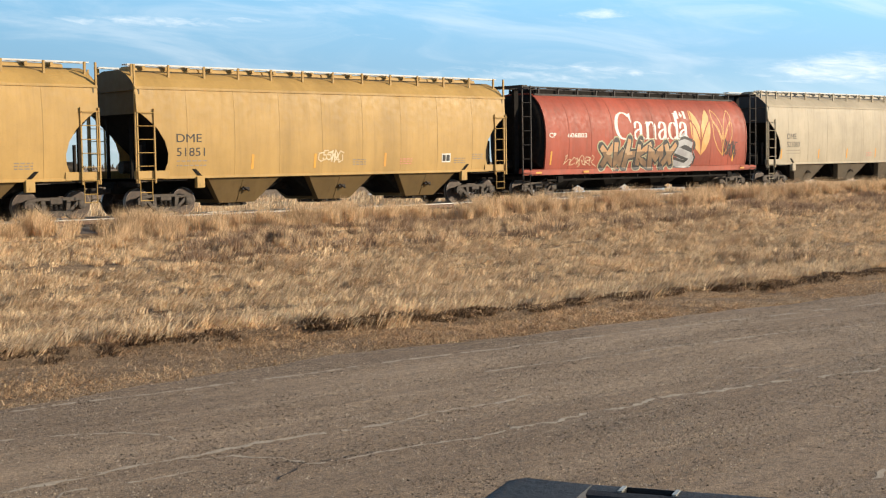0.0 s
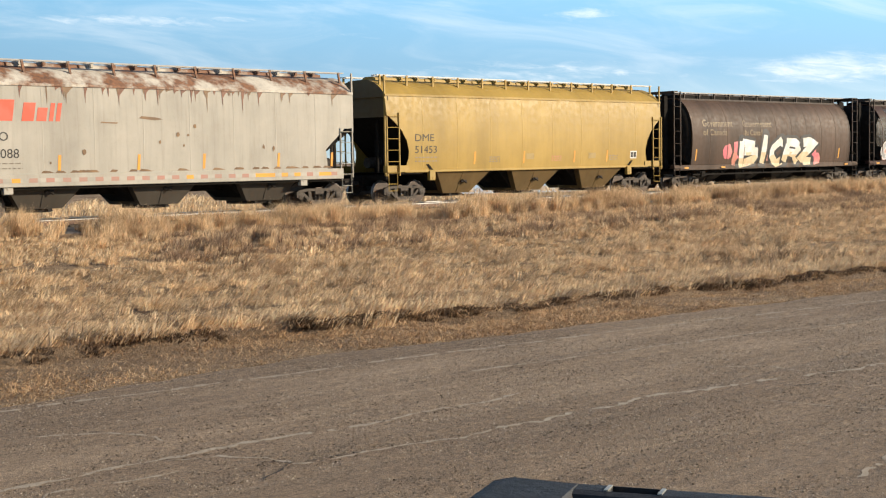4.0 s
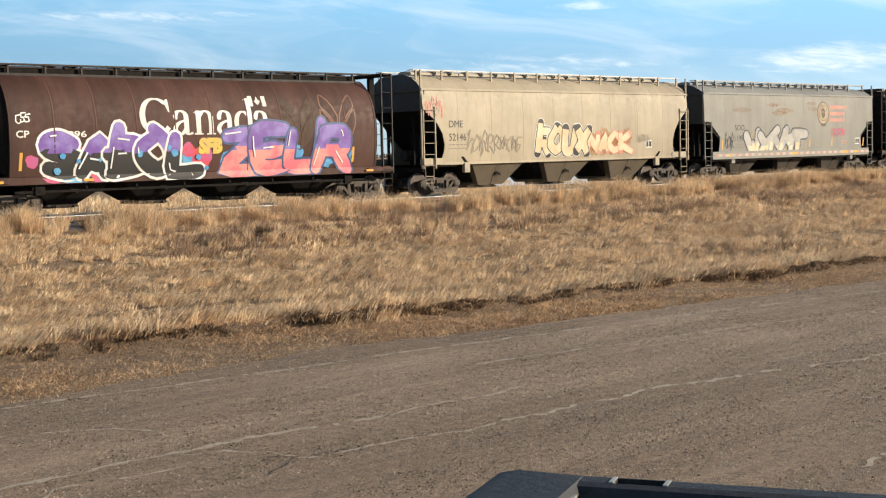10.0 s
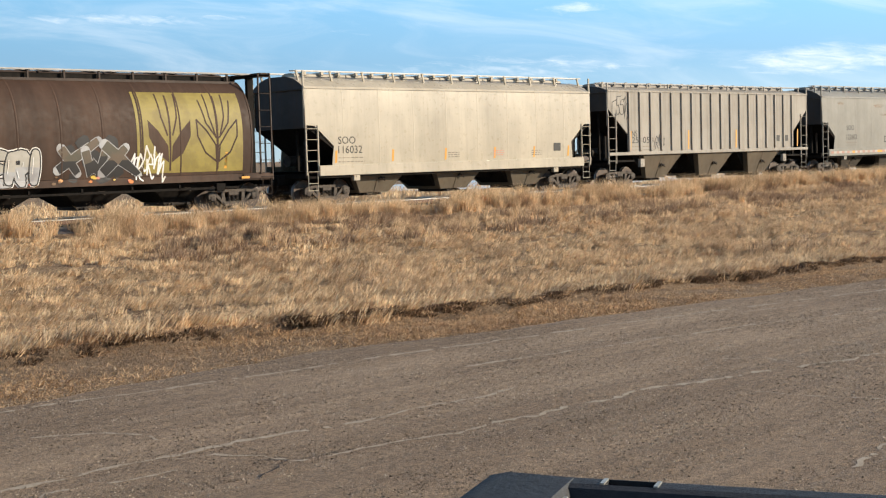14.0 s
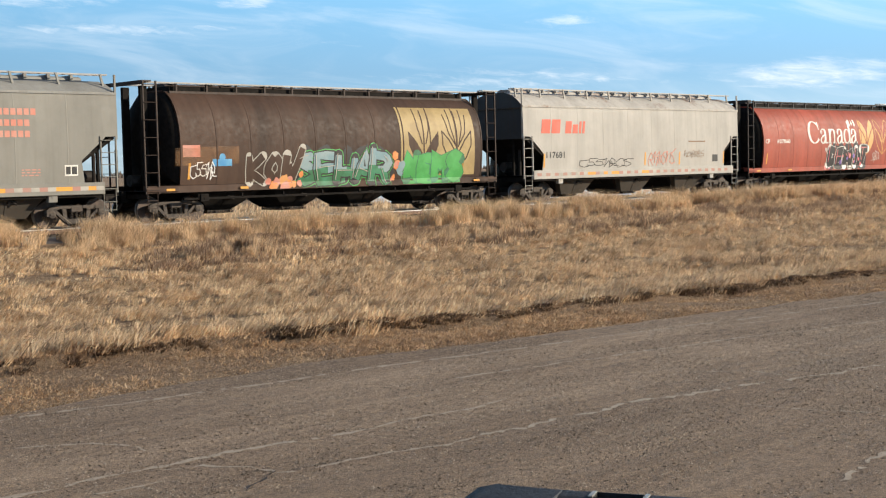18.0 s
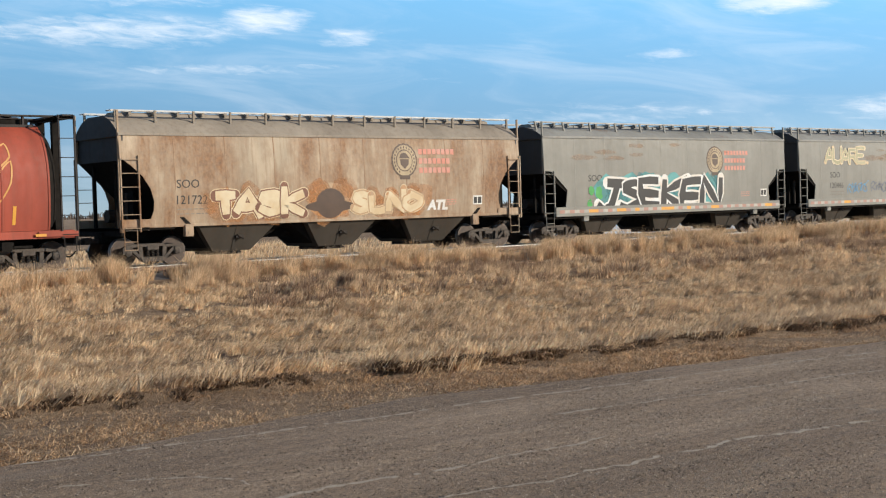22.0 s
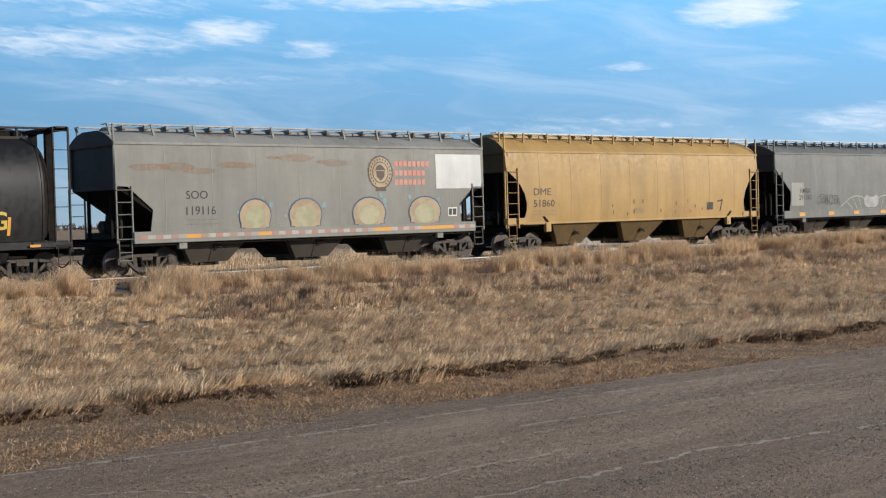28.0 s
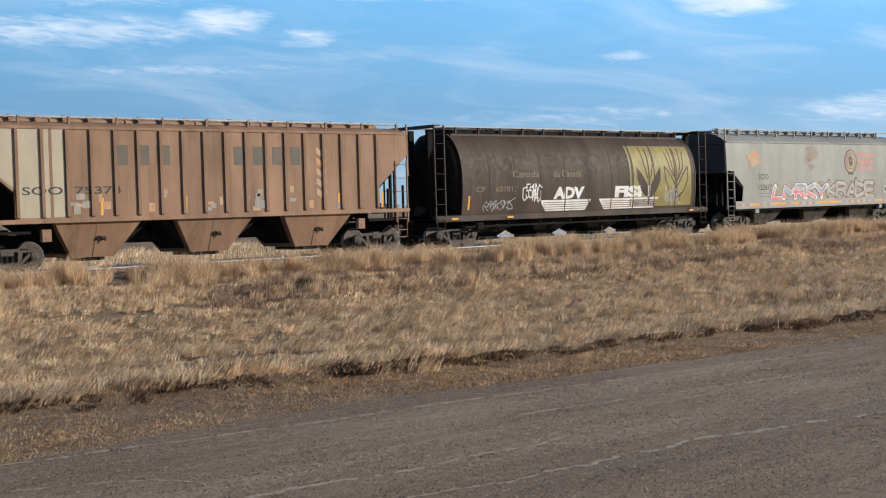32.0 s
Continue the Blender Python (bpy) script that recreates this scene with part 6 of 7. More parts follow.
def canada(car, H, dx, x0=-2.35, x1=2.65):
    """The country's name in upright seriffed letters with a small flag over the last one."""
    f = Flat(dx)
    f.busy = True
    z, cap, xh = 2.50, 1.20, 0.80
    tk, tn = 0.185, 0.055
    k = (x1 - x0) / 5.1
    # capital with its beak
    cx, rx = x0 + 0.60 * k, 0.53 * k
    arc = [(cx + rx * math.cos(radians(a)) * (1.0 if a < 90 or a > 270 else 1.02), z + cap / 2 + (cap / 2 - 0.02) * math.sin(radians(a))) for a in range(48, 325, 12)]
    f.pen(arc, tk * 1.15, tn, WHITE)
    f.shape([(cx + rx * 0.60, z + cap * 0.90), (cx + rx * 0.86, z + cap * 0.62), (cx + rx * 0.94, z + cap * 0.62), (cx + rx * 0.94, z + cap * 0.98), (cx + rx * 0.84, z + cap * 0.98)], WHITE, 1)

    def small_a(x, w):
        f.pen([(x + 0.10 * w, z + 0.74 * xh), (x + 0.26 * w, z + 0.95 * xh), (x + 0.48 * w, z + 0.96 * xh), (x + 0.64 * w, z + 0.78 * xh), (x + 0.65 * w, z + 0.20 * xh), (x + 0.74 * w, z + 0.03 * xh), (x + 0.96 * w, z + 0.08 * xh)], tk, tn, WHITE)
        f.pen([(x + 0.62 * w, z + 0.60 * xh), (x + 0.28 * w, z + 0.48 * xh), (x + 0.10 * w, z + 0.26 * xh), (x + 0.22 * w, z + 0.04 * xh), (x + 0.42 * w, z + 0.04 * xh), (x + 0.62 * w, z + 0.24 * xh)], tk * 0.95, tn, WHITE, 1)
        f.ellipse(x + 0.13 * w, z + 0.72 * xh, 0.085, 0.085, WHITE, 2, 10)

    def foot(x, w):
        f.shape([(x - w / 2, z), (x + w / 2, z), (x + w / 2, z + 0.05), (x - w / 2, z + 0.05)], WHITE, 2)

    small_a(x0 + 1.20 * k, 0.80 * k)
    x, w = x0 + 2.02 * k, 0.88 * k
    f.pen([(x + 0.20 * w, z + xh), (x + 0.20 * w, z + 0.5 * xh), (x + 0.20 * w, z)], tk, tn, WHITE)
    f.pen([(x + 0.22 * w, z + 0.74 * xh), (x + 0.42 * w, z + 0.95 * xh), (x + 0.62 * w, z + 0.95 * xh), (x + 0.76 * w, z + 0.74 * xh), (x + 0.76 * w, z)], tk, tn, WHITE, 1)
    foot(x + 0.20 * w, 0.40 * w)
    foot(x + 0.76 * w, 0.40 * w)
    f.shape([(x - 0.02 * w, z + 0.90 * xh), (x + 0.22 * w, z + 0.90 * xh), (x + 0.22 * w, z + xh)], WHITE, 2)
    small_a(x0 + 2.93 * k, 0.80 * k)
    x, w = x0 + 3.68 * k, 0.86 * k
    f.pen([(x + 0.40 * w + 0.33 * w * math.cos(radians(a)), z + 0.49 * xh + 0.47 * xh * math.sin(radians(a))) for a in range(40, 325, 15)], tk, tn, WHITE, 1)
    f.pen([(x + 0.74 * w, z + cap * 1.03), (x + 0.74 * w, z + 0.6), (x + 0.74 * w, z)], tk, tn, WHITE)
    f.shape([(x + 0.50 * w, z + cap * 0.98), (x + 0.74 * w, z + cap * 0.98), (x + 0.74 * w, z + cap * 1.04)], WHITE, 2)
    foot(x + 0.84 * w, 0.30 * w)
    small_a(x0 + 4.46 * k, 0.78 * k)
    f.put("country_name", car, H, "large white seriffed country name")
    f = Flat(dx).rect(x1 - 0.72, x1 - 0.55, 3.46, 3.82, WHITE).rect(x1 - 0.16, x1 + 0.01, 3.46, 3.82, WHITE)
    f.shape([(x1 - 0.355, 3.50), (x1 - 0.49, 3.64), (x1 - 0.41, 3.68), (x1 - 0.355, 3.82), (x1 - 0.30, 3.68), (x1 - 0.22, 3.64)], WHITE)
    f.put("flag_mark", car, H, "small white flag shape")


def add(car, at, dx, wheels):
    TRAIN.append((car, at + dx, wheels))


def sheet(at, kind, half, pitch, body, roofm, label, dx, under, dark=None, bays=3):
    w = []
    car = hopper_car(kind, half, pitch, body, roofm, dark or M_dark, w, label, bays, under)
    add(car, at, dx, w)
    return car, hull_of(kind)


def tank(at, pitch, body, trim, label, dx, walk_mat=None):
    w = []
    car = tank_car(pitch, body, trim, w, label, None, walk_mat)
    add(car, at, dx, w)
    H = hull_of("C")
    posts_of_tape(car, H, 0, (-6.75, 6.3), 1.45, 0.55)
    f = Flat()
    for x in (-7.6, -4.6, 7.0):
        f.rect(x, x + 0.34, 1.08, 1.16, ORANGE)
    f.put("reflector_patch", car, lambda z: 1.568, "amber reflector patches")
    return car, H


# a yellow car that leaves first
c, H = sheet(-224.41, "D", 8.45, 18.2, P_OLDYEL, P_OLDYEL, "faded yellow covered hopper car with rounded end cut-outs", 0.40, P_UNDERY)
small_prints(c, H, 0, ((5.6, 1.62), (3.1, 1.62)))
# the yellow car with a pale chalk tag
c, H = sheet(-206.19, "D", 8.45, 18.2, P_OLDYEL, P_OLDYEL, "faded yellow covered hopper car with a pale chalk tag", 0.44, P_UNDERY)
numbers(c, H, 0.44, "DME", "51851", -6.56, -5.59, -5.47, 2.42, 1.96)
Flat(0.44).scrawl(-0.68, 0.37, 1.75, 2.1, S_CREAM, 3, 0.06).put("chalk_tag", c, H, "pale scrawled tag")
data_box(c, H, 0.44, 5.36, 1.62)
small_prints(c, H, 0.44, ((0.9, 1.6), (3.2, 1.6), (6.0, 1.6), (7.0, 1.75)))
posts_of_tape(c, H, 0.44, (-3.6, -0.9, 2.4))
# red barrel
c, H = tank(-188.18, 17.95, P_REDTANK, P_TRIM, "red cylindrical hopper car with white country name and wheat", 0.30)
canada(c, H, 0.30, -2.19, 3.02)
Flat(0.3).word("CP", -6.52, 2.58, 0.43, 0.2, WHITE, 0, 0.02).word("606803", -5.37, 2.58, 1.25, 0.2, WHITE, 0, 0.02).put("car_number", c, H)
Flat(0.3).piece("XWHKMX", -3.2, 1.9, 1.12, 2.45, S_BROWN, S_BLACK, None, 4, S_GLOW, None, 0.34, 0.10, S_SAGE, False, 1.5, 0.62).piece("S", 2.0, 3.3, 1.2, 2.55, S_GREY, S_BLACK, S_GREY, 8).scrawl(-5.6, -3.6, 1.4, 1.8, S_CREAM, 5).put("graffiti", c, H, "brown and gold sprayed letters")
wheat(c, H, 0.3, 4.05, 1.75, 1.75, 2.15, WHEAT, WHEAT)
Flat(0.3).scrawl(5.9, 6.9, 1.7, 2.4, S_BLACK, 6, 0.06).put("black_tag", c, H)
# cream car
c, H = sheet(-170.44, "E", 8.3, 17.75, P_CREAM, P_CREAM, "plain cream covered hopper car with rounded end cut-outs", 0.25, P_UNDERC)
numbers(c, H, 0.25, "DME", "521083", -6.35, -5.5, -5.2, 2.52, 2.1)
small_prints(c, H, 0.25, ((5.2, 1.62), (1.5, 1.6)))
data_box(c, H, 0.25, 4.3, 1.62)
posts_of_tape(c, H, 0.25, (-6.9, -3.4, -0.6, 2.4, 4.0))
# rust-streaked white car
c, H = sheet(-152.8, "R", 7.95, 17.7, P_WHITE, P_ROOFRUST, "chalky white covered hopper car streaked with roof rust", 0.15, P_UNDER)
f = Flat(0.15)
rnd = random.Random(12)
for i in range(46):
    x, ln = rnd.gauss(0.5, 3.2), rnd.uniform(0.10, 0.75) * (1 if rnd.random() < 0.4 else 0.4)
    x = min(7.5, max(-7.3, x))
    f.shape([(x, 4.13), (x + rnd.uniform(0.05, 0.30), 4.13), (x + 0.06, 4.08 - ln * 0.35), (x + 0.04, 4.08 - ln)], S_RUST if i % 3 else S_BROWN, 0.4 * (i % 5))
for i in range(26):
    x = rnd.uniform(-6, 7)
    f.shape([(x, 1.47), (x + rnd.uniform(0.2, 0.6), 1.47), (x + 0.3, 1.53), (x + 0.1, 1.55)], S_BROWN, i % 3)
for i in range(9):
    x, z, a = rnd.uniform(-5.0, 6.5), rnd.uniform(1.7, 3.0), rnd.uniform(0.03, 0.075)
    f.shape([(x + a * rnd.uniform(0.6, 1.4) * math.cos(6.283 * k / 7), z + 1.3 * a * rnd.uniform(0.6, 1.4) * math.sin(6.283 * k / 7)) for k in range(7)], S_BROWN, 2.2)
f.shape([(-2.3, 3.02), (-1.7, 3.0), (-1.65, 3.04), (-2.25, 3.06)], S_BROWN, 2.3).shape([(-0.9, 3.18), (-0.3, 3.12), (0.0, 3.16), (-0.3, 3.22), (-0.8, 3.25)], S_BROWN, 2.3)
tagged(f.put("rust_runs", c, H, "brown rust runs and chips"), kind="stuff")
stripes(c, 0.15, 7.95, 13)
blocks(c, H, 0.15, -6.5, -5.15, 3.06, 3.70, 2, RED, 0.10, 0.14)
blocks(c, H, 0.15, -4.95, -3.6, 3.06, 3.62, 4, RED, 0.10, 0.2, WORD_BARS)
numbers(c, H, 0.15, "SOO", "116088", -6.2, -5.4, -5.06, 2.46, 1.94)
posts_of_tape(c, H, 0.15, (-6.4, -3.8, -1.0, 1.5, 4.6, 7.0), 1.52, 0.5)
# bright yellow car
c, H = sheet(-134.92, "D", 8.45, 18.2, P_YEL, P_YEL, "bright yellow covered hopper car with four small stencil panels", 0.30, P_UNDERY)
numbers(c, H, 0.3, "DME", "51453", -6.7, -5.7, -5.55, 2.42, 1.96)
small_prints(c, H, 0.3, ((-2.6, 1.6), (1.2, 1.6), (5.0, 1.6)))
f = Flat(0.3)
for x in (-0.4, 3.6):
    f.rect(x, x + 0.48, 1.66, 1.90, GOLD)
f.put("stencil_patch", c, H, "orange stencil patches")
data_box(c, H, 0.3, 6.5, 1.62)
posts_of_tape(c, H, 0.3, (-3.5, -0.6, 2.6, 4.8))
# brown barrel with white and pink piece
c, H = tank(-116.88, 18.0, P_BROWN1, P_TRIMB, "brown cylindrical hopper car with white and pink graffiti", 0.15, M_walk)
f = Flat(0.15)
f.word("Government", -6.0, 3.08, 2.5, 0.34, FAINT, 0, 0.01).word("of Canada", -6.0, 2.66, 2.0, 0.3, FAINT, 0, 0.01)
f.put("faded_lettering", c, H, "faded yellow lettering")
f = Flat(0.15)
f.word("Gouvernement", -2.64, 3.08, 2.55, 0.34, FAINT, 0, 0.01).word("du Canada", -2.60, 2.66, 1.85, 0.3, FAINT, 0, 0.01)
f.put("faded_lettering", c, H, "faded yellow lettering")
Flat(0.15).spots(-4.6, 4.6, 1.35, 2.0, 16, 0.42, (S_PINK, PALERED), 20).piece("BIORZ", -2.9, 3.9, 1.06, 2.55, S_CREAM, S_BLACK, None, 21, S_WHITE, None, 0.46, 0.12, None, False, 1.2, 0.42).put("graffiti", c, H, "white and pink sprayed letters with black shadow")
# brown barrel, faded province name
c, H = tank(-98.89, 18.05, P_BROWN2, P_TRIMB, "reddish brown cylindrical hopper car with small silver tags", 0.25, M_walk)
f = Flat(0.25).word("CP", -6.17, 2.46, 0.42, 0.22, S_GOLD, 0, 0.02).word("625035", -5.6, 2.46, 1.3, 0.2, GOLD, 0, 0.02)
f.put("car_number", c, H, "yellow car number")
Flat(0.25).word("Saskatchewan", 0.34, 2.95, 3.67, 0.42, S_BROWN, 0, 0.02).put("faded_lettering", c, H, "faded brown province name")
f = Flat(0.25)
for i in range(4):
    f.stroke([(-2.2 + 0.3 * i, 4.0), (0.3 + 0.16 * i, 2.0 + 0.16 * i), (7.2, 1.95 + 0.16 * i)], 0.05, S_RUST, 0)
f.put("painted_band", c, H, "faded orange stripes")
Flat(0.25).piece("CROSK", -6.75, -4.1, 1.32, 2.35, S_GREY, S_WHITE, PALERED, 31, None, None, 0.5, 0.12, None, True).put("graffiti", c, H, "silver bubble letters on pink")
Flat(0.25).piece("WAM", 3.0, 4.9, 1.30, 2.45, S_CREAM, S_SAGE, H_CREAM, 33, None, None, 0.62, 0.09, None, True, 1.6).put("graffiti", c, H, "pale cream bubble throw-up")
Flat(0.25).spots(-7.0, -1.5, 2.2, 4.0, 26, 0.8, (H_SOOT,), 34).put("soot_stain", c, H, "sooty dark stain over one half")
Flat(0.25).scrawl(-2.31, -1.0, 1.55, 1.9, S_CREAM, 7, 0.05).put("cream_tag", c, H)
# yellow
c, H = sheet(-80.64, "D", 8.45, 18.2, P_YEL, P_YEL, "bright yellow covered hopper car with black car number", 0.30, P_UNDERY)
numbers(c, H, 0.3, "DME", "51953", -6.7, -5.7, -5.55, 2.42, 1.96)
small_prints(c, H, 0.3, ((-3.2, 1.6), (-0.6, 1.6), (3.4, 1.6), (5.0, 1.6)))
f = Flat(0.3)
for x in (-2.0, 2.1):
    f.rect(x, x + 0.48, 1.66, 1.90, GOLD)
f.put("stencil_patch", c, H, "orange stencil patches")
data_box(c, H, 0.3, 6.5, 1.72)
posts_of_tape(c, H, 0.3, (-3.5, -1.4, 1.6, 4.3))
# brown barrel with the large blue and red pieces
c, H = tank(-62.32, 18.1, P_BROWN2, P_TRIM, "brown cylindrical hopper car with blue, purple and red graffiti", 0.0)
canada(c, H, 0.0, -2.49, 2.56)
Flat(0.0).word("CP", -6.82, 2.45, 0.43, 0.22, WHITE, 0, 0.02).word("607096", -5.77, 2.45, 1.3, 0.2, WHITE, 0, 0.02).put("car_number", c, H, "white car number")
Flat(0.0).scrawl(-6.8, -6.4, 2.9, 3.2, S_WHITE, 3, 0.05, 4).put("white_tag", c, H)
Flat(0.0).spots(-6.6, 0.6, 1.1, 2.0, 16, 0.38, (S_RED, S_RED, S_BLUE), 43).piece("SABOL", -5.9, -0.3, 1.04, 2.66, S_BLACK, S_WHITE, None, 44, S_PURPLE, S_WHITE, 0.50, 0.075, None, True, 0.8, 0.58).spots(-5.6, 0.2, 1.3, 2.2, 9, 0.14, (S_BLUE,), 45, 19).put("graffiti", c, H, "black and purple letters edged in white")
Flat(0.0).word("SFB", -0.38, 1.85, 0.96, 0.55, S_GOLD, 9, 0.08, 0.1).put("yellow_tag", c, H)
Flat(0.0).spots(0.5, 6.6, 1.2, 1.9, 14, 0.42, (S_BLUE,), 46).piece("ZEUR", 0.7, 6.0, 1.06, 2.78, S_PINK, S_NAVY, None, 47, S_PURPLE, S_WHITE, 0.46, 0.06, None, True, 1.0, 0.56).put("graffiti", c, H, "red and purple letters on pale blue")
wheat(c, H, 0.0, 3.9, 1.9, 1.8, 2.0, P_BROWN3, S_RUST)
# cream car with outlined letters
c, H = sheet(-44.18, "E", 8.5, 18.1, P_CREAM, P_CREAM, "cream covered hopper car with white and orange graffiti", 0.27, P_UNDERC)
numbers(c, H, 0.27, "DME", "52146", -6.85, -6.09, -5.91, 2.69, 2.17)
Flat(0.27).piece("ROUX", -1.77, 1.50, 1.42, 2.72, S_CREAM, S_BLACK, None, 51, None, None, 0.44, 0.06, S_WHITE).put("graffiti", c, H, "white letters in black outline")
Flat(0.27).piece("NACK", 1.5, 4.4, 1.45, 2.5, S_CREAM, PALERED, H_ORANGE, 52, None, None, 0.42, 0.06).put("graffiti", c, H, "pale letters on an orange cloud")
Flat(0.27).scrawl(-5.9, -4.4, 1.7, 2.5, S_DOODLE, 5, 0.07, 7).scrawl(-4.3, -2.8, 1.75, 2.3, S_DOODLE, 6, 0.07).scrawl(4.9, 5.8, 2.0, 2.3, S_DOODLE, 8, 0.04).scrawl(-8.1, -7.2, 3.2, 3.8, PALERED, 9, 0.05).put("brown_tag", c, H, "thin brown scrawled tags")
data_box(c, H, 0.27, 5.59, 1.72)


def grey_car(at, dx, num, label, body=None, roofm=None, seed=0, kind="S", half=7.95, num_x=-5.15, under=None):
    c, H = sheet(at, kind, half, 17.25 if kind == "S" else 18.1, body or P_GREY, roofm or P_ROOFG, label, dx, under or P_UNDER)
    numbers(c, H, dx, "SOO", num, num_x + dx - 0.28, num_x + 0.82 + dx - 0.28, num_x + 1.12 + dx - 0.28, 2.46, 1.94)
    emblem(c, H, dx, 2.76 + dx, 3.33, 1.16, 1.22)
    if kind == "S":
        stripes(c, dx, half, seed)
    data_box(c, H, dx, 6.05 + dx, 1.66)
    if body is None:
        Flat(dx).spots(-6.5, 4.0, 3.3, 4.0, 7, 0.75, (H_RUST,), seed + 3, 0, 0.16).put("rust_stain", c, H, "faint rust stains on the side")
    small_prints(c, H, dx, ((2.0 + dx, 1.62), (4.6 + dx, 1.7)))
    return c, H


c, H = grey_car(-26.54, 0.44, "119915", "grey covered hopper car with cream and grey graffiti", seed=61)
Flat(0.44).piece("WXNMT", -3.9, 1.2, 1.20, 2.36, S_CREAM, S_GREY, H_CREAM, 62, LIGHT, None, 0.36, 0.10, S_BLACK, False, 1.6).put("graffiti", c, H, "grey letters on a cream cloud")
Flat(0.44).scrawl(-5.85, -5.12, 1.6, 2.3, S_BLACK, 5, 0.04, 6).put("black_tag", c, H)
Flat(0.44).scrawl(3.99, 5.3, 2.15, 2.55, S_RED, 7, 0.06).put("red_tag", c, H)
posts_of_tape(c, H, 0.44, (-6.1, 1.8, 4.0, 7.3), 1.55, 0.45)
# brown barrel with wheat panel


def wheat_band(c, H, dx, x0, x1, mat, dark_mat):
    f = Flat(dx).rect(x0, x1, 1.36, 4.02, mat, 0)
    f.stroke([(x0 - 0.12, 1.4), (x0 - 0.12, 4.0)], 0.10, mat, 0)
    for cx, fill in ((x0 + (x1 - x0) * 0.27, True), (x0 + (x1 - x0) * 0.74, False)):
        for s in (-1, 1):
            p = [(cx + s * 0.05, 1.70), (cx + s * 0.50, 2.0), (cx + s * 0.80, 2.55), (cx + s * 0.82, 3.1), (cx + s * 0.45, 2.75), (cx + s * 0.08, 2.25)]
            if fill:
                f.shape(p, dark_mat, 1)
            else:
                f.stroke(p + p[:1], 0.06, dark_mat, 1)
                f.stroke([(cx + s * 0.06, 2.5), (cx + s * 0.45, 3.0), (cx + s * 0.62, 3.75)], 0.06, dark_mat, 1)
            f.stroke([(cx + s * 0.10, 2.6), (cx + s * 0.30, 3.2), (cx + s * 0.36, 3.95)], 0.06, dark_mat, 1)
        f.stroke([(cx, 1.45), (cx, 3.9)], 0.07, dark_mat, 2)
    f.put("wheat_panel", c, H, "dull yellow panel with wheat leaves")


c, H = tank(-8.92, 18.05, P_BROWN3, P_TRIMB, "brown cylindrical hopper car with dull yellow wheat panel", 0.23, M_walk)
wheat_band(c, H, 0.23, 3.3, 7.3, OLIVE, P_BROWN3)
Flat(0.23).piece("SAVERI", -3.7, -0.2, 1.08, 2.2, S_GREY, S_BLACK, None, 71, LIGHT, S_WHITE, 0.52, 0.08, S_WHITE, True).put("graffiti", c, H, "silver bubble letters")
Flat(0.23).spots(0.4, 2.6, 1.15, 2.4, 14, 0.34, (S_BLACK,), 70).piece("XWX", 0.3, 2.8, 1.30, 2.35, S_BLACK, S_GREY, None, 72, S_FADED, None, 0.44, 0.03, None, False, 1.8).spots(-0.6, 3.0, 1.1, 1.35, 16, 0.10, (S_ORANGE, PALERED, S_GOLD, S_BROWN), 73, 8, 0.6).scrawl(2.9, 4.1, 1.25, 2.1, S_WHITE, 9, 0.07, 8).put("graffiti", c, H, "dark green skull-like scribble with red base")
Flat(0.23).rect(-6.54, -4.06, 1.92, 2.06, S_RUST).put("painted_band", c, H, "faded orange stripe")
# glossy cream car
c, H = sheet(8.89, "S", 7.95, 17.6, P_CREAM2, P_CREAM2, "glossy cream covered hopper car with clean sides", 0.22, P_UNDERC)
numbers(c, H, 0.22, "SOO", "116032", -6.23, -5.40, -5.08, 2.21, 1.86)
small_prints(c, H, 0.22, ((-0.6, 1.62), (2.0, 1.65), (4.3, 1.62)))
data_box(c, H, 0.22, 5.7, 1.75, INK)
posts_of_tape(c, H, 0.22, (-6.4, -3.6, -0.8, 2.0, 4.4, 6.6), 1.52, 0.45)
# dirty cream ribbed car
c, H = sheet(26.69, "B", 8.35, 18.0, P_RIB, P_RIB, "dirty cream ribbed covered hopper car", 0.05, P_UNDERC)
numbers(c, H, 0.05, "NS", "253058", -6.6, -6.2, -5.0, 2.3, 2.0)
Flat(0.05).scrawl(-8.0, -6.95, 3.2, 4.1, S_BLACK, 3, 0.04, 6).put("black_tag", c, H)
Flat(0.05).scrawl(-4.9, -4.2, 1.75, 2.4, S_BLACK, 4, 0.04, 5).put("black_tag", c, H)
posts_of_tape(c, H, 0.05, (-6.75, -2.3, 1.7, 5.2, 7.4), 1.66, 0.9)
f = Flat(0.05)
for x in (5.4, 6.2):
    f.rect(x, x + 0.34, 1.95, 2.25, INK)
f.put("data_stencil", c, H, "black data stencils")
c, H = grey_car(44.22, 0.28, "122603", "grey covered hopper car with emblem and amber tape", seed=81)
Flat(0.28).rect(-0.9, 0.2, 1.75, 2.1, INK, 0).rect(-0.86, 0.16, 1.79, 2.06, P_GREY, 1).put("data_panel", c, H, "outlined data panel")
# brown barrel with green letters
c, H = tank(61.79, 18.05, P_BROWN3, P_TRIMB, "brown cylindrical hopper car with green and silver graffiti", 0.05, M_walk)
wheat_band(c, H, 0.05, 3.2, 7.1, GOLD, P_BROWN3)
Flat(0.05).scrawl(-6.6, -5.6, 1.5, 2.0, S_WHITE, 3, 0.04, 7).put("white_tag", c, H)
Flat(0.05).piece("KOW", -4.2, -2.0, 1.1, 2.35, P_BROWN3, LIGHT, None, 91, None, None, 0.4, 0.045).spots(-3.4, -1.8, 1.1, 1.6, 10, 0.22, (S_ORANGE, PALERED), 90, 9).put("graffiti", c, H, "white outlined letters with orange")
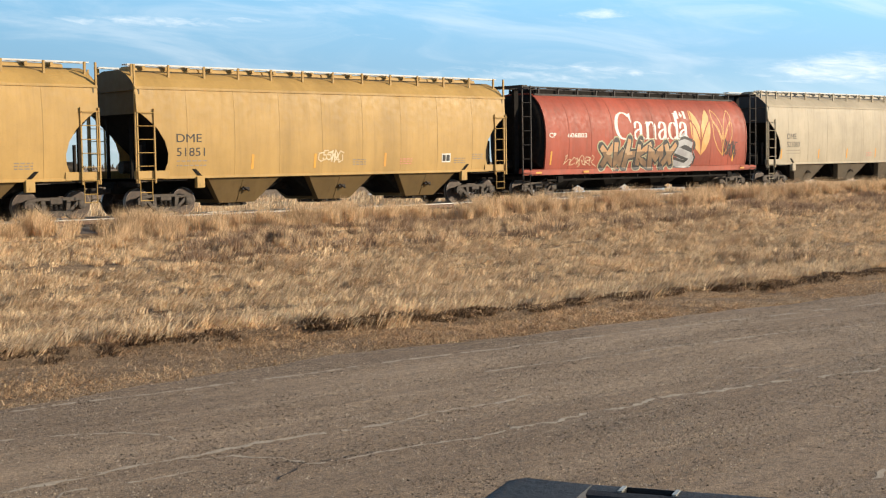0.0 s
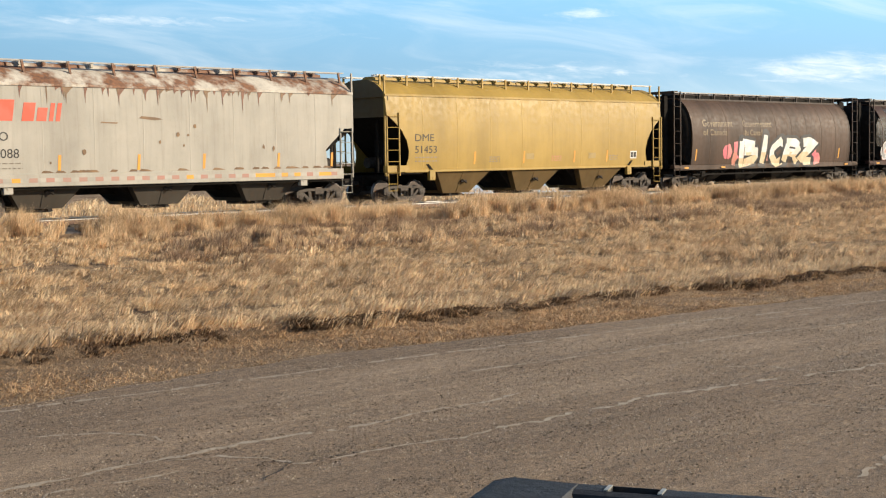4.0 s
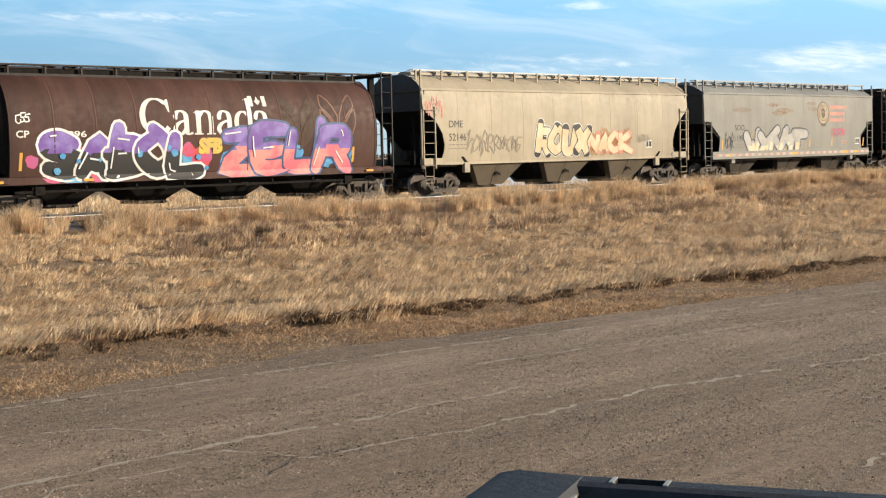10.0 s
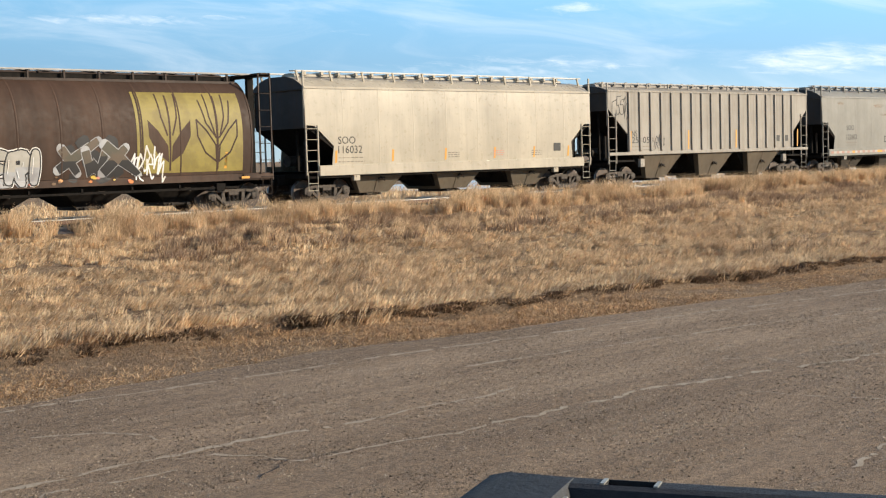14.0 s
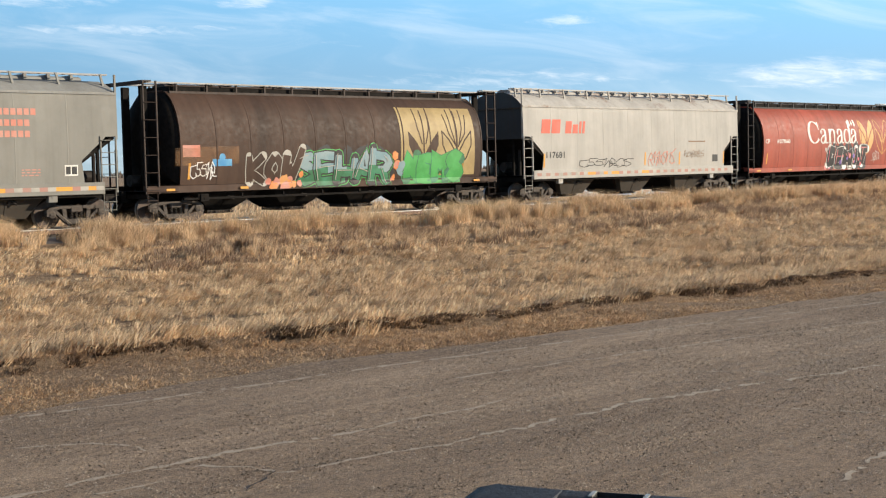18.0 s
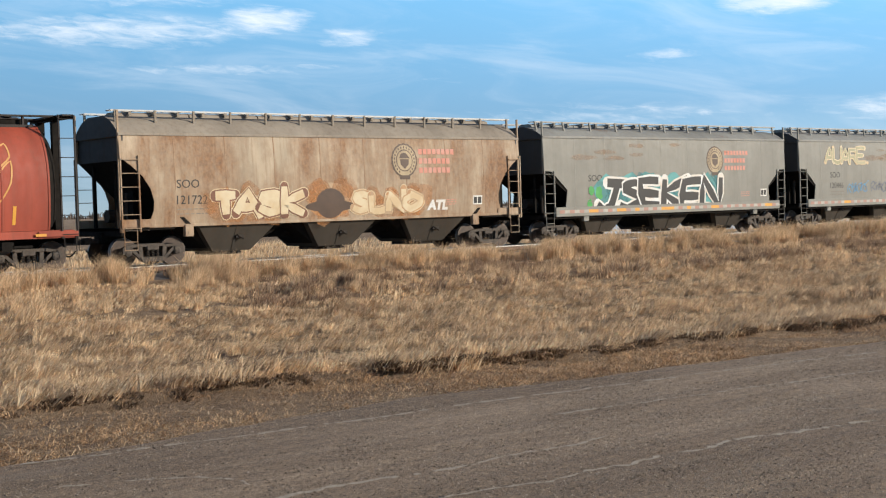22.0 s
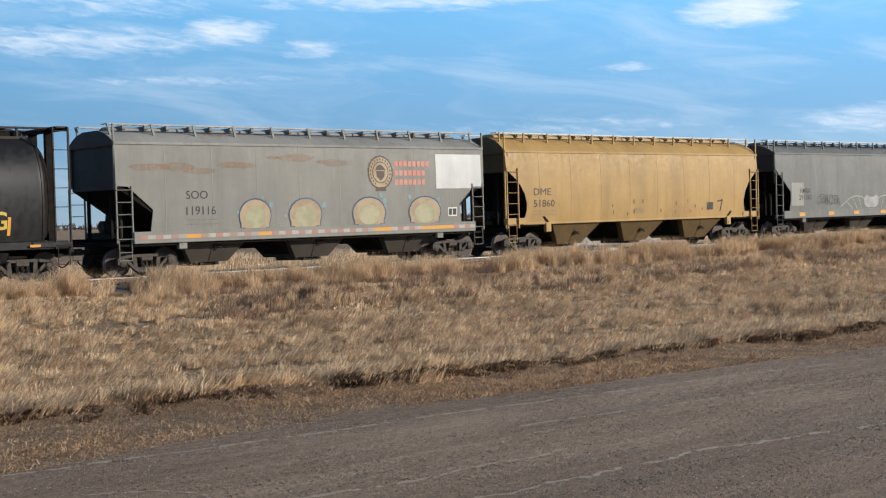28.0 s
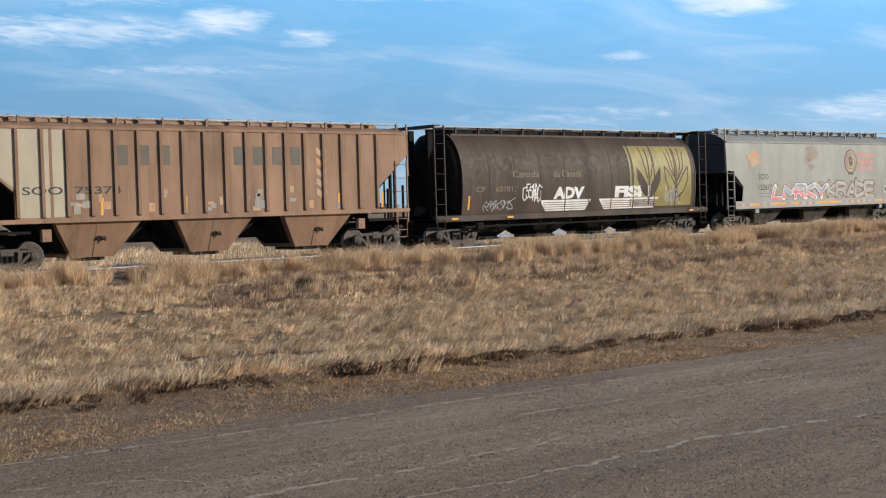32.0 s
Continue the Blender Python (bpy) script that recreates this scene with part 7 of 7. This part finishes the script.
Flat(0.05).piece("SEHAR", -2.0, 2.4, 1.06, 2.32, S_DKGREEN, S_BLACK, S_BLACK, 92, S_ICE, LIGHT, 0.40, 0.06, S_GREEN, False, 1.3, 0.5).put("graffiti", c, H, "grey letters with green shadow")
Flat(0.05).spots(2.3, 2.9, 1.2, 2.2, 7, 0.2, (S_ORANGE, PALERED), 94).spots(2.8, 3.2, 1.5, 1.9, 3, 0.2, (S_ICE,), 95, 3).put("orange_tag", c, H)
Flat(0.05).rect(3.2, 6.3, 1.06, 1.55, S_GREEN, 0).piece("NEMS", 3.2, 6.3, 1.06, 2.35, S_GREEN, S_DKGREEN, None, 93, None, None, 0.52, 0.05, None, False, 0.4).put("graffiti", c, H, "bright green block letters")
Flat(0.05).rect(-5.7, -4.9, 1.88, 2.12, S_BLUE, 1).ellipse(-5.3, 2.18, 0.13, 0.13, S_BLUE, 2).rect(-6.9, -6.2, 2.2, 2.6, PALERED, 0).rect(-6.3, -4.6, 1.95, 2.55, H_RUST, 0).rect(-7.2, -6.3, 1.9, 2.5, H_RUST, 1).put("paint_patch", c, H, "blue and faded red paint patches")
# off-white car
c, H = sheet(79.74, "R", 8.05, 17.85, P_WHITE2, P_ROOF2, "off-white covered hopper car with rust-spotted roof", 0.20, P_UNDER)
blocks(c, H, 0.2, -6.72, -5.4, 3.02, 3.62, 2, RED, 0.08, 0.14)
blocks(c, H, 0.2, -5.15, -3.75, 3.02, 3.55, 4, RED, 0.08, 0.2, WORD_BARS)
Flat(0.2).word("117681", -6.4, 1.95, 1.2, 0.28, INK, 0, 0.02).put("car_number", c, H)
Flat(0.2).scrawl(-4.2, -0.6, 1.55, 1.9, S_BLACK, 3, 0.035, 10).put("black_tag", c, H)
Flat(0.2).scrawl(0.8, 2.8, 1.55, 2.2, PALERED, 4, 0.05, 9).scrawl(3.6, 5.2, 1.9, 2.2, S_BROWN, 5, 0.03, 10).put("faded_tag", c, H)
Flat(0.2).rect(4.0, 5.4, 2.62, 2.68, S_BROWN, 0).put("rust_scratch", c, H)
stripes(c, 0.2, 8.05, 94)
data_box(c, H, 0.2, 6.0, 1.66, INK)
posts_of_tape(c, H, 0.2, (-6.6, 0.5, 3.2, 6.9), 1.55, 0.6)
# second red barrel
c, H = tank(97.74, 18.1, P_REDTANK, P_TRIM, "red cylindrical hopper car with black and purple graffiti", -0.38)
canada(c, H, -0.38, -2.96, 2.20)
Flat(-0.38).word("CP", -7.24, 2.52, 0.43, 0.22, WHITE, 0, 0.02).word("607060", -6.11, 2.52, 1.26, 0.22, WHITE, 0, 0.02).put("car_number", c, H, "white car number")
Flat(-0.38).piece("DEMIT", -0.9, 3.3, 1.06, 2.42, S_BLACK, S_WHITE, S_BLACK, 101, None, S_PINK, 0.50, 0.035, S_BLACK, False, 0.6).spots(0.3, 2.8, 1.3, 2.1, 9, 0.13, (S_PINK, S_PURPLE), 102, 18).spots(-1.5, -0.5, 1.12, 1.25, 4, 0.14, (S_PINK,), 103).put("graffiti", c, H, "black and purple letters edged in white")
wheat(c, H, -0.38, 3.35, 1.85, 1.8, 2.0, WHEAT, WHEAT)
Flat(-0.38).scrawl(4.0, 4.8, 1.5, 2.0, S_WHITE, 8, 0.03, 8).scrawl(-1.3, -0.9, 2.0, 2.3, S_WHITE, 9, 0.03, 5).put("white_tag", c, H)
# rusty stained car
c, H = grey_car(115.6, 0.06, "121722", "rust-stained cream covered hopper car with orange graffiti", P_RUSTY, P_ROOFR, 0, "E", 8.5, -6.28, P_UNDER)
Flat(0.06).spots(-5.3, 3.9, 1.5, 2.3, 34, 0.45, (H_ORANGE,), 110).piece("TASK", -5.2, -1.6, 1.40, 2.36, S_CREAM, S_RUST, None, 111, None, None, 0.46, 0.05, S_CREAM, False, 0.9).put("graffiti", c, H, "cream letters on an orange cloud")
Flat(0.06).ellipse(-0.5, 1.85, 0.62, 0.52, BROWN, 2).ellipse(-0.5, 1.75, 1.05, 0.2, BROWN, 2).ellipse(-0.5, 1.95, 1.0, 0.62, S_GLOW, 0).put("painted_dome", c, H, "brown dome shape sprayed between the words")
Flat(0.06).piece("SUNO", 0.5, 3.5, 1.42, 2.25, S_CREAM, S_GLOW, None, 112, None, None, 0.46, 0.06, S_CREAM, False, 0.9).word("ATL", 3.85, 1.5, 1.0, 0.38, S_WHITE, 3, 0.06, 0.15).put("graffiti", c, H, "cream letters on an orange cloud")
# grey car with teal piece
c, H = grey_car(133.05, 0.40, "120", "grey covered hopper car with black, white and teal graffiti", seed=121)
Flat(0.4).spots(-4.4, 3.4, 1.5, 2.5, 30, 0.5, (H_TEAL,), 121).spots(-5.0, -4.3, 1.5, 2.1, 4, 0.25, (S_GREEN,), 123).piece("JSEKEN", -4.4, 3.5, 1.10, 2.62, S_BLACK, S_WHITE, S_TEAL, 122, None, None, 0.36, 0.07, None, False, 1.5).put("graffiti", c, H, "angular black letters edged white on teal")
# grey car with cream word
c, H = grey_car(150.26, 0.27, "120446", "grey covered hopper car with a cream word and blue scrawl", seed=131)
Flat(0.27).piece("AUARE", -5.55, -2.15, 3.10, 3.95, S_SAGE, S_CREAM, None, 132, None, None, 0.24, 0.07, None, False, 0.1).ellipse(-1.9, 3.18, 0.10, 0.09, S_CREAM, 2).put("graffiti", c, H, "cream sprayed word")
Flat(0.27).scrawl(-3.7, -2.0, 1.7, 2.2, S_BLUE, 4, 0.04, 9).scrawl(-1.6, 0.0, 1.75, 2.2, S_NAVY, 6, 0.03, 7).put("blue_tag", c, H, "thin blue scrawl")
Flat(0.27).rect(0.3, 1.4, 1.8, 2.15, INK, 0).rect(0.34, 1.36, 1.84, 2.11, P_GREY, 1).put("data_panel", c, H, "outlined data panel")
# off-white car with green letters
c, H = sheet(167.72, "R", 8.0, 17.8, P_WHITE2, P_ROOFG, "off-white covered hopper car with dark green graffiti", 0.22, P_UNDER)
blocks(c, H, 0.22, -6.64, -5.75, 3.02, 3.65, 2, RED, 0.08, 0.14)
blocks(c, H, 0.22, -5.5, -4.2, 3.02, 3.58, 4, RED, 0.08, 0.2, WORD_BARS)
Flat(0.22).piece("HATVX", -5.6, -0.8, 1.46, 2.3, S_DKGREEN, S_BLACK, H_TEAL, 141, S_TEAL, S_WHITE, 0.42, 0.08, S_SAGE, False, 1.5).put("graffiti", c, H, "dark green letters on light green")
Flat(0.22).piece("FASKMR", -0.6, 6.6, 1.36, 2.25, S_DKGREEN, S_BLACK, S_SAGE, 142, S_BLACK, S_WHITE, 0.42, 0.07, S_GREEN, False, 1.4).put("graffiti", c, H, "black letters edged in pale green")
stripes(c, 0.22, 8.0, 143)
# black barrel
c, H = tank(185.74, 18.2, P_BLACK, P_TRIM, "black glossy cylindrical hopper car with pale blue graffiti", 0.18)
blocks(c, H, 0.18, -6.75, -5.2, 3.42, 3.92, 2, S_GREY, 0.0, 0.4)
blocks(c, H, 0.18, -5.0, -3.6, 3.40, 3.80, 4, S_GREY, 0.0, 0.3, WORD_BARS)
Flat(0.18).word("385455", -6.4, 2.11, 1.2, 0.22, WHITE, 0, 0.01).put("car_number", c, H, "white car number")
Flat(0.18).rect(-7.0, -6.65, 1.75, 2.1, S_GOLD, 0).rect(-6.95, -6.7, 1.8, 2.05, INK, 1).put("yellow_stencil", c, H)
Flat(0.18).piece("COVE", -6.0, -3.0, 1.08, 2.0, S_BLACK, S_ICE, None, 151, S_TEAL, None, 0.34, 0.10, None, False, 1.5).spots(-3.2, -2.4, 1.1, 1.4, 3, 0.26, (S_ICE,), 153).put("graffiti", c, H, "pale blue letters")
Flat(0.18).piece("SNORES", -1.4, 2.9, 1.08, 1.95, S_FADED, S_SAGE, None, 152, None, None, 0.40, 0.10, S_BROWN, True, 1.4).put("graffiti", c, H, "cream and olive letters")
Flat(0.18).scrawl(4.4, 5.6, 1.5, 1.9, S_GOLD, 4, 0.04, 7).word("G", 6.03, 1.62, 0.45, 0.55, S_GOLD, 2, 0.02).put("yellow_tag", c, H)
# grey car with four painted domes
c, H = grey_car(203.48, 0.28, "119116", "grey covered hopper car with four painted dome shapes", seed=161)
for x0, x1 in ((-3.24, -1.71), (-1.21, 0.46), (1.56, 3.38), (4.22, 6.09)):
    x, w = (x0 + x1) / 2, (x1 - x0) / 2 * 0.82
    f = Flat(0.28).spots(x - w * 1.3, x + w * 1.3, 1.6, 2.5, 8, 0.09, (S_ICE,), int(x * 10) + 90)
    f.ellipse(x, 1.86, w * 1.06, 0.60, S_NAVY, 3).rect(x - w * 0.95, x + w * 0.95, 1.46, 1.75, S_NAVY, 3)
    f.ellipse(x, 1.86, w, 0.55, TAN, 4).rect(x - w * 0.90, x + w * 0.90, 1.47, 1.78, TAN, 4).ellipse(x, 1.80, w * 0.66, 0.36, S_SAGE, 5)
    f.scrawl(x - w * 0.75, x + w * 0.75, 1.6, 2.25, S_BROWN, int(x * 10) + 50, 0.07, 6)
    f.put("painted_dome", c, H, "tan dome shape in dark blue outline")
# the corner panel's sun glint, laid on as a white rectangle
Flat(0.28).rect(5.75, 8.1, 2.72, 4.02, P_GLINT, 0).put("glint_panel", c, H, "white panel painting the sun's glint on the sheet")
# yellow
c, H = sheet(221.3, "D", 8.45, 18.3, P_OLDYEL, P_OLDYEL, "ochre yellow covered hopper car with few scuffs", 0.12, P_UNDERY)
numbers(c, H, 0.12, "DME", "51860", -6.81, -5.80, -5.59, 2.41, 1.93)
small_prints(c, H, 0.12, ((-0.5, 1.6), (3.0, 1.6)))
data_box(c, H, 0.12, 4.6, 1.62, INK)
Flat(0.12).stroke([(5.6, 1.55), (5.75, 2.05), (5.4, 2.0)], 0.07, S_BLACK, 0).put("black_tag", c, H)
f = Flat(0.12)
rnd = random.Random(5)
for i in range(14):
    x, z = rnd.uniform(-2, 5), rnd.uniform(1.5, 2.1)
    f.ellipse(x, z, rnd.uniform(0.03, 0.07), rnd.uniform(0.05, 0.12), S_BROWN, 0, 6)
f.put("scuff_marks", c, H)
# plain grey car
c, H = sheet(239.54, "G", 8.25, 18.1, P_STEELGREY, P_STEELGREY, "plain grey covered hopper car with outlined wing graffiti", 0.10, P_UNDER)
Flat(0.1).rect(-6.83, -5.75, 1.68, 2.83, P_PALE, 0).put("paint_patch", c, H, "pale paint patch")
Flat(0.1).word("HMBX", -6.10, 2.29, 0.92, 0.25, INK, 1, 0.01).put("reporting_mark", c, H)
Flat(0.1).word("291362", -6.18, 1.97, 1.1, 0.25, INK, 1, 0.01).put("car_number", c, H)
f = Flat(0.1).scrawl(-4.6, -2.6, 1.75, 2.2, S_BLACK, 3, 0.03, 12)
f.put("black_tag", c, H, "thin black handwriting")
f = Flat(0.1)
for s in (-1, 1):
    p = [(0.55 + s * (0.6 + 2.3 * u), 1.5 + 0.62 * math.sin(math.pi * (0.25 + 0.7 * u))) for u in (0, 0.15, 0.3, 0.45, 0.6, 0.75, 0.9, 1.0)]
    f.stroke(p, 0.045, LIGHT, 0)
    for u in (0.3, 0.55, 0.8):
        f.stroke([(0.55 + s * (0.6 + 2.3 * u), 1.5 + 0.62 * math.sin(math.pi * (0.25 + 0.7 * u))), (0.55 + s * (0.5 + 1.6 * u), 1.45)], 0.035, LIGHT, 0)
    f.ellipse(0.55 + s * 0.45, 1.85, 0.26, 0.30, LIGHT, 1).ellipse(0.55 + s * 0.45, 1.85, 0.2, 0.24, S_GREY, 2)
f.rect(0.1, 1.0, 1.5, 2.05, LIGHT, 0).rect(0.16, 0.94, 1.5, 2.0, S_GREY, 1)
f.put("graffiti", c, H, "white outlined wing shapes")
f = Flat()
for x in (-6.4, -3.8, -1.4, 1.2, 3.8, 6.9):
    f.rect(x, x + 0.5, 1.16, 1.34, ORANGE)
f.put("reflector_patch", c, lambda z: 1.662, "orange square reflectors")
data_box(c, H, 0.1, 5.6, 1.66)
# rusty ribbed car
c, H = sheet(257.64, "B", 8.42, 18.1, P_RIBRUST, P_RIBRUST, "rust-brown ribbed covered hopper car with pale end panels", 0.32, P_RIBRUST)
Flat(0.32).shape([(-8.05, 4.33), (-5.55, 4.33), (-5.55, 1.64), (-6.6, 1.64), (-6.6, 2.45), (-8.05, 3.62)], P_CREAM, 0).rect(-5.45, -5.05, 1.64, 4.33, P_CREAM, 0).put("pale_panel", c, H, "cream repainted end panels")
blocks(c, H, 0.32, -3.36, -1.1, 3.22, 3.86, 3, S_FADED, 0.0, 0.35)
blocks(c, H, 0.32, 1.08, 4.2, 3.22, 3.84, 4, S_FADED, 0.0, 0.5)
Flat(0.32).word("SOO  75374", -6.45, 2.33, 3.3, 0.24, INK, 1, 0.01).put("car_number", c, H)
f = Flat(0.32)
for i in range(5):
    for s in (-1, 1):
        f.shape([(4.7, 2.05 + 0.36 * i), (4.7 + s * 0.22, 2.2 + 0.36 * i), (4.7 + s * 0.2, 2.42 + 0.36 * i), (4.7, 2.28 + 0.36 * i)], S_GLOW, 1)
f.put("wheat_ear", c, H, "orange wheat ear")
posts_of_tape(c, H, 0.32, (-6.7, -3.9, -0.9, 2.3, 5.4, 7.4), 1.66, 0.55)
f = Flat(0.32)
rnd = random.Random(9)
for i in range(26):
    x, z = rnd.uniform(-5, 6.8), rnd.uniform(1.66, 2.3)
    f.rect(x, x + rnd.uniform(0.1, 0.35), z, z + rnd.uniform(0.08, 0.3), P_RIB if i % 2 else S_GLOW, i % 4)
f.put("paint_patches", c, H, "pale and orange paint patches")
# dark barrel with yellow wheat
c, H = tank(275.73, 18.1, P_UMBER, P_TRIMB, "dark brown cylindrical hopper car with white boat-like graffiti", 0.33, M_walk)
wheat_band(c, H, 0.33, 3.4, 7.5, OLIVE, P_UMBER)
Flat(0.33).word("Canada", -3.95, 2.69, 1.5, 0.28, FAINT, 0, 0.0).word("du Canada", -1.6, 2.69, 1.7, 0.28, FAINT, 0, 0.0).put("faded_lettering", c, H, "faded yellow lettering")
Flat(0.33).word("CP", -5.97, 2.13, 0.5, 0.22, FAINT, 0, 0.0).word("601017", -4.9, 2.13, 1.2, 0.22, FAINT, 0, 0.0).put("car_number", c, H, "faded car number")
for x0, x1, wd in ((-2.4, 0.7, "ADV"), (1.2, 5.2, "FISH")):
    f = Flat(0.33).shape([(x0, 1.75), (x1, 1.75), (x1 - 0.35, 1.3), (x0 + 0.35, 1.3)], S_WHITE, 0)
    for k in range(4):
        f.rect(x0 + 0.2, x1 - 0.2, 1.36 + 0.09 * k, 1.39 + 0.09 * k, S_BROWN, 1)
    f.word(wd, x0 + (x1 - x0) * 0.25, 1.78, (x1 - x0) * 0.6, 0.5, S_WHITE, 1, 0.06, 0.1)
    f.put("graffiti", c, H, "white boat shape with letters")
Flat(0.33).scrawl(-3.4, -2.4, 1.8, 2.4, S_WHITE, 3, 0.06, 8).scrawl(-5.6, -4.0, 1.4, 1.8, S_GREY, 4, 0.04, 9).scrawl(5.6, 6.6, 1.5, 2.2, S_GREY, 5, 0.04, 8).put("white_tag", c, H)
# the last car in view
c, H = grey_car(293.32, 0.60, "122615", "pale grey covered hopper car with orange rust spots and graffiti", P_PALE, P_ROOFG, 171)
Flat(0.6).piece("LMRKY", -3.6, 1.0, 1.42, 2.2, S_PINK, S_WHITE, H_CREAM, 172, S_GREY, None, 0.34, 0.06, S_NAVY).put("graffiti", c, H, "pink and red letters in pale outline")
Flat(0.6).piece("KRADE", 1.2, 5.6, 1.42, 2.3, LIGHT, S_BROWN, None, 173, None, None, 0.36, 0.06).spots(-5.5, 0.5, 3.0, 3.8, 5, 0.55, (H_RUST, S_GLOW), 174, 0, 0.6).put("graffiti", c, H, "grey letters in green outline")


def motions():
    ts = [t for t, s in TRAVEL]
    ss = [s for t, s in TRAVEL]

    def travel(t):
        """The train's way along the track, smooth between the rows."""
        i = min(max(int(t // 2), 1), len(ts) - 2)
        a, b, c = ss[i - 1], ss[i], ss[i + 1]
        u = (t - ts[i]) / 2
        return b + u * (c - a) / 2 + u * u * (a - 2 * b + c) / 2

    for car, at, wheels in TRAIN:
        walk(car, [(t, pose(at - s, TRACK_Y, RAIL_Z)) for t, s in TRAVEL])
        # the wheels roll while their car is in view
        seen = [k / FPS for k in range(0, 32 * FPS + 1) if 8 < at - travel(k / FPS) < 100]
        times = sorted({0.0, *seen, 32.0})
        for w, place in wheels:
            walk(w, [(t, Matrix.Translation(place) @ Matrix.Rotation(-travel(min(max(t, seen[0]), seen[-1])) / WHEEL_R, 4, "Y")) for t in times])


motions()
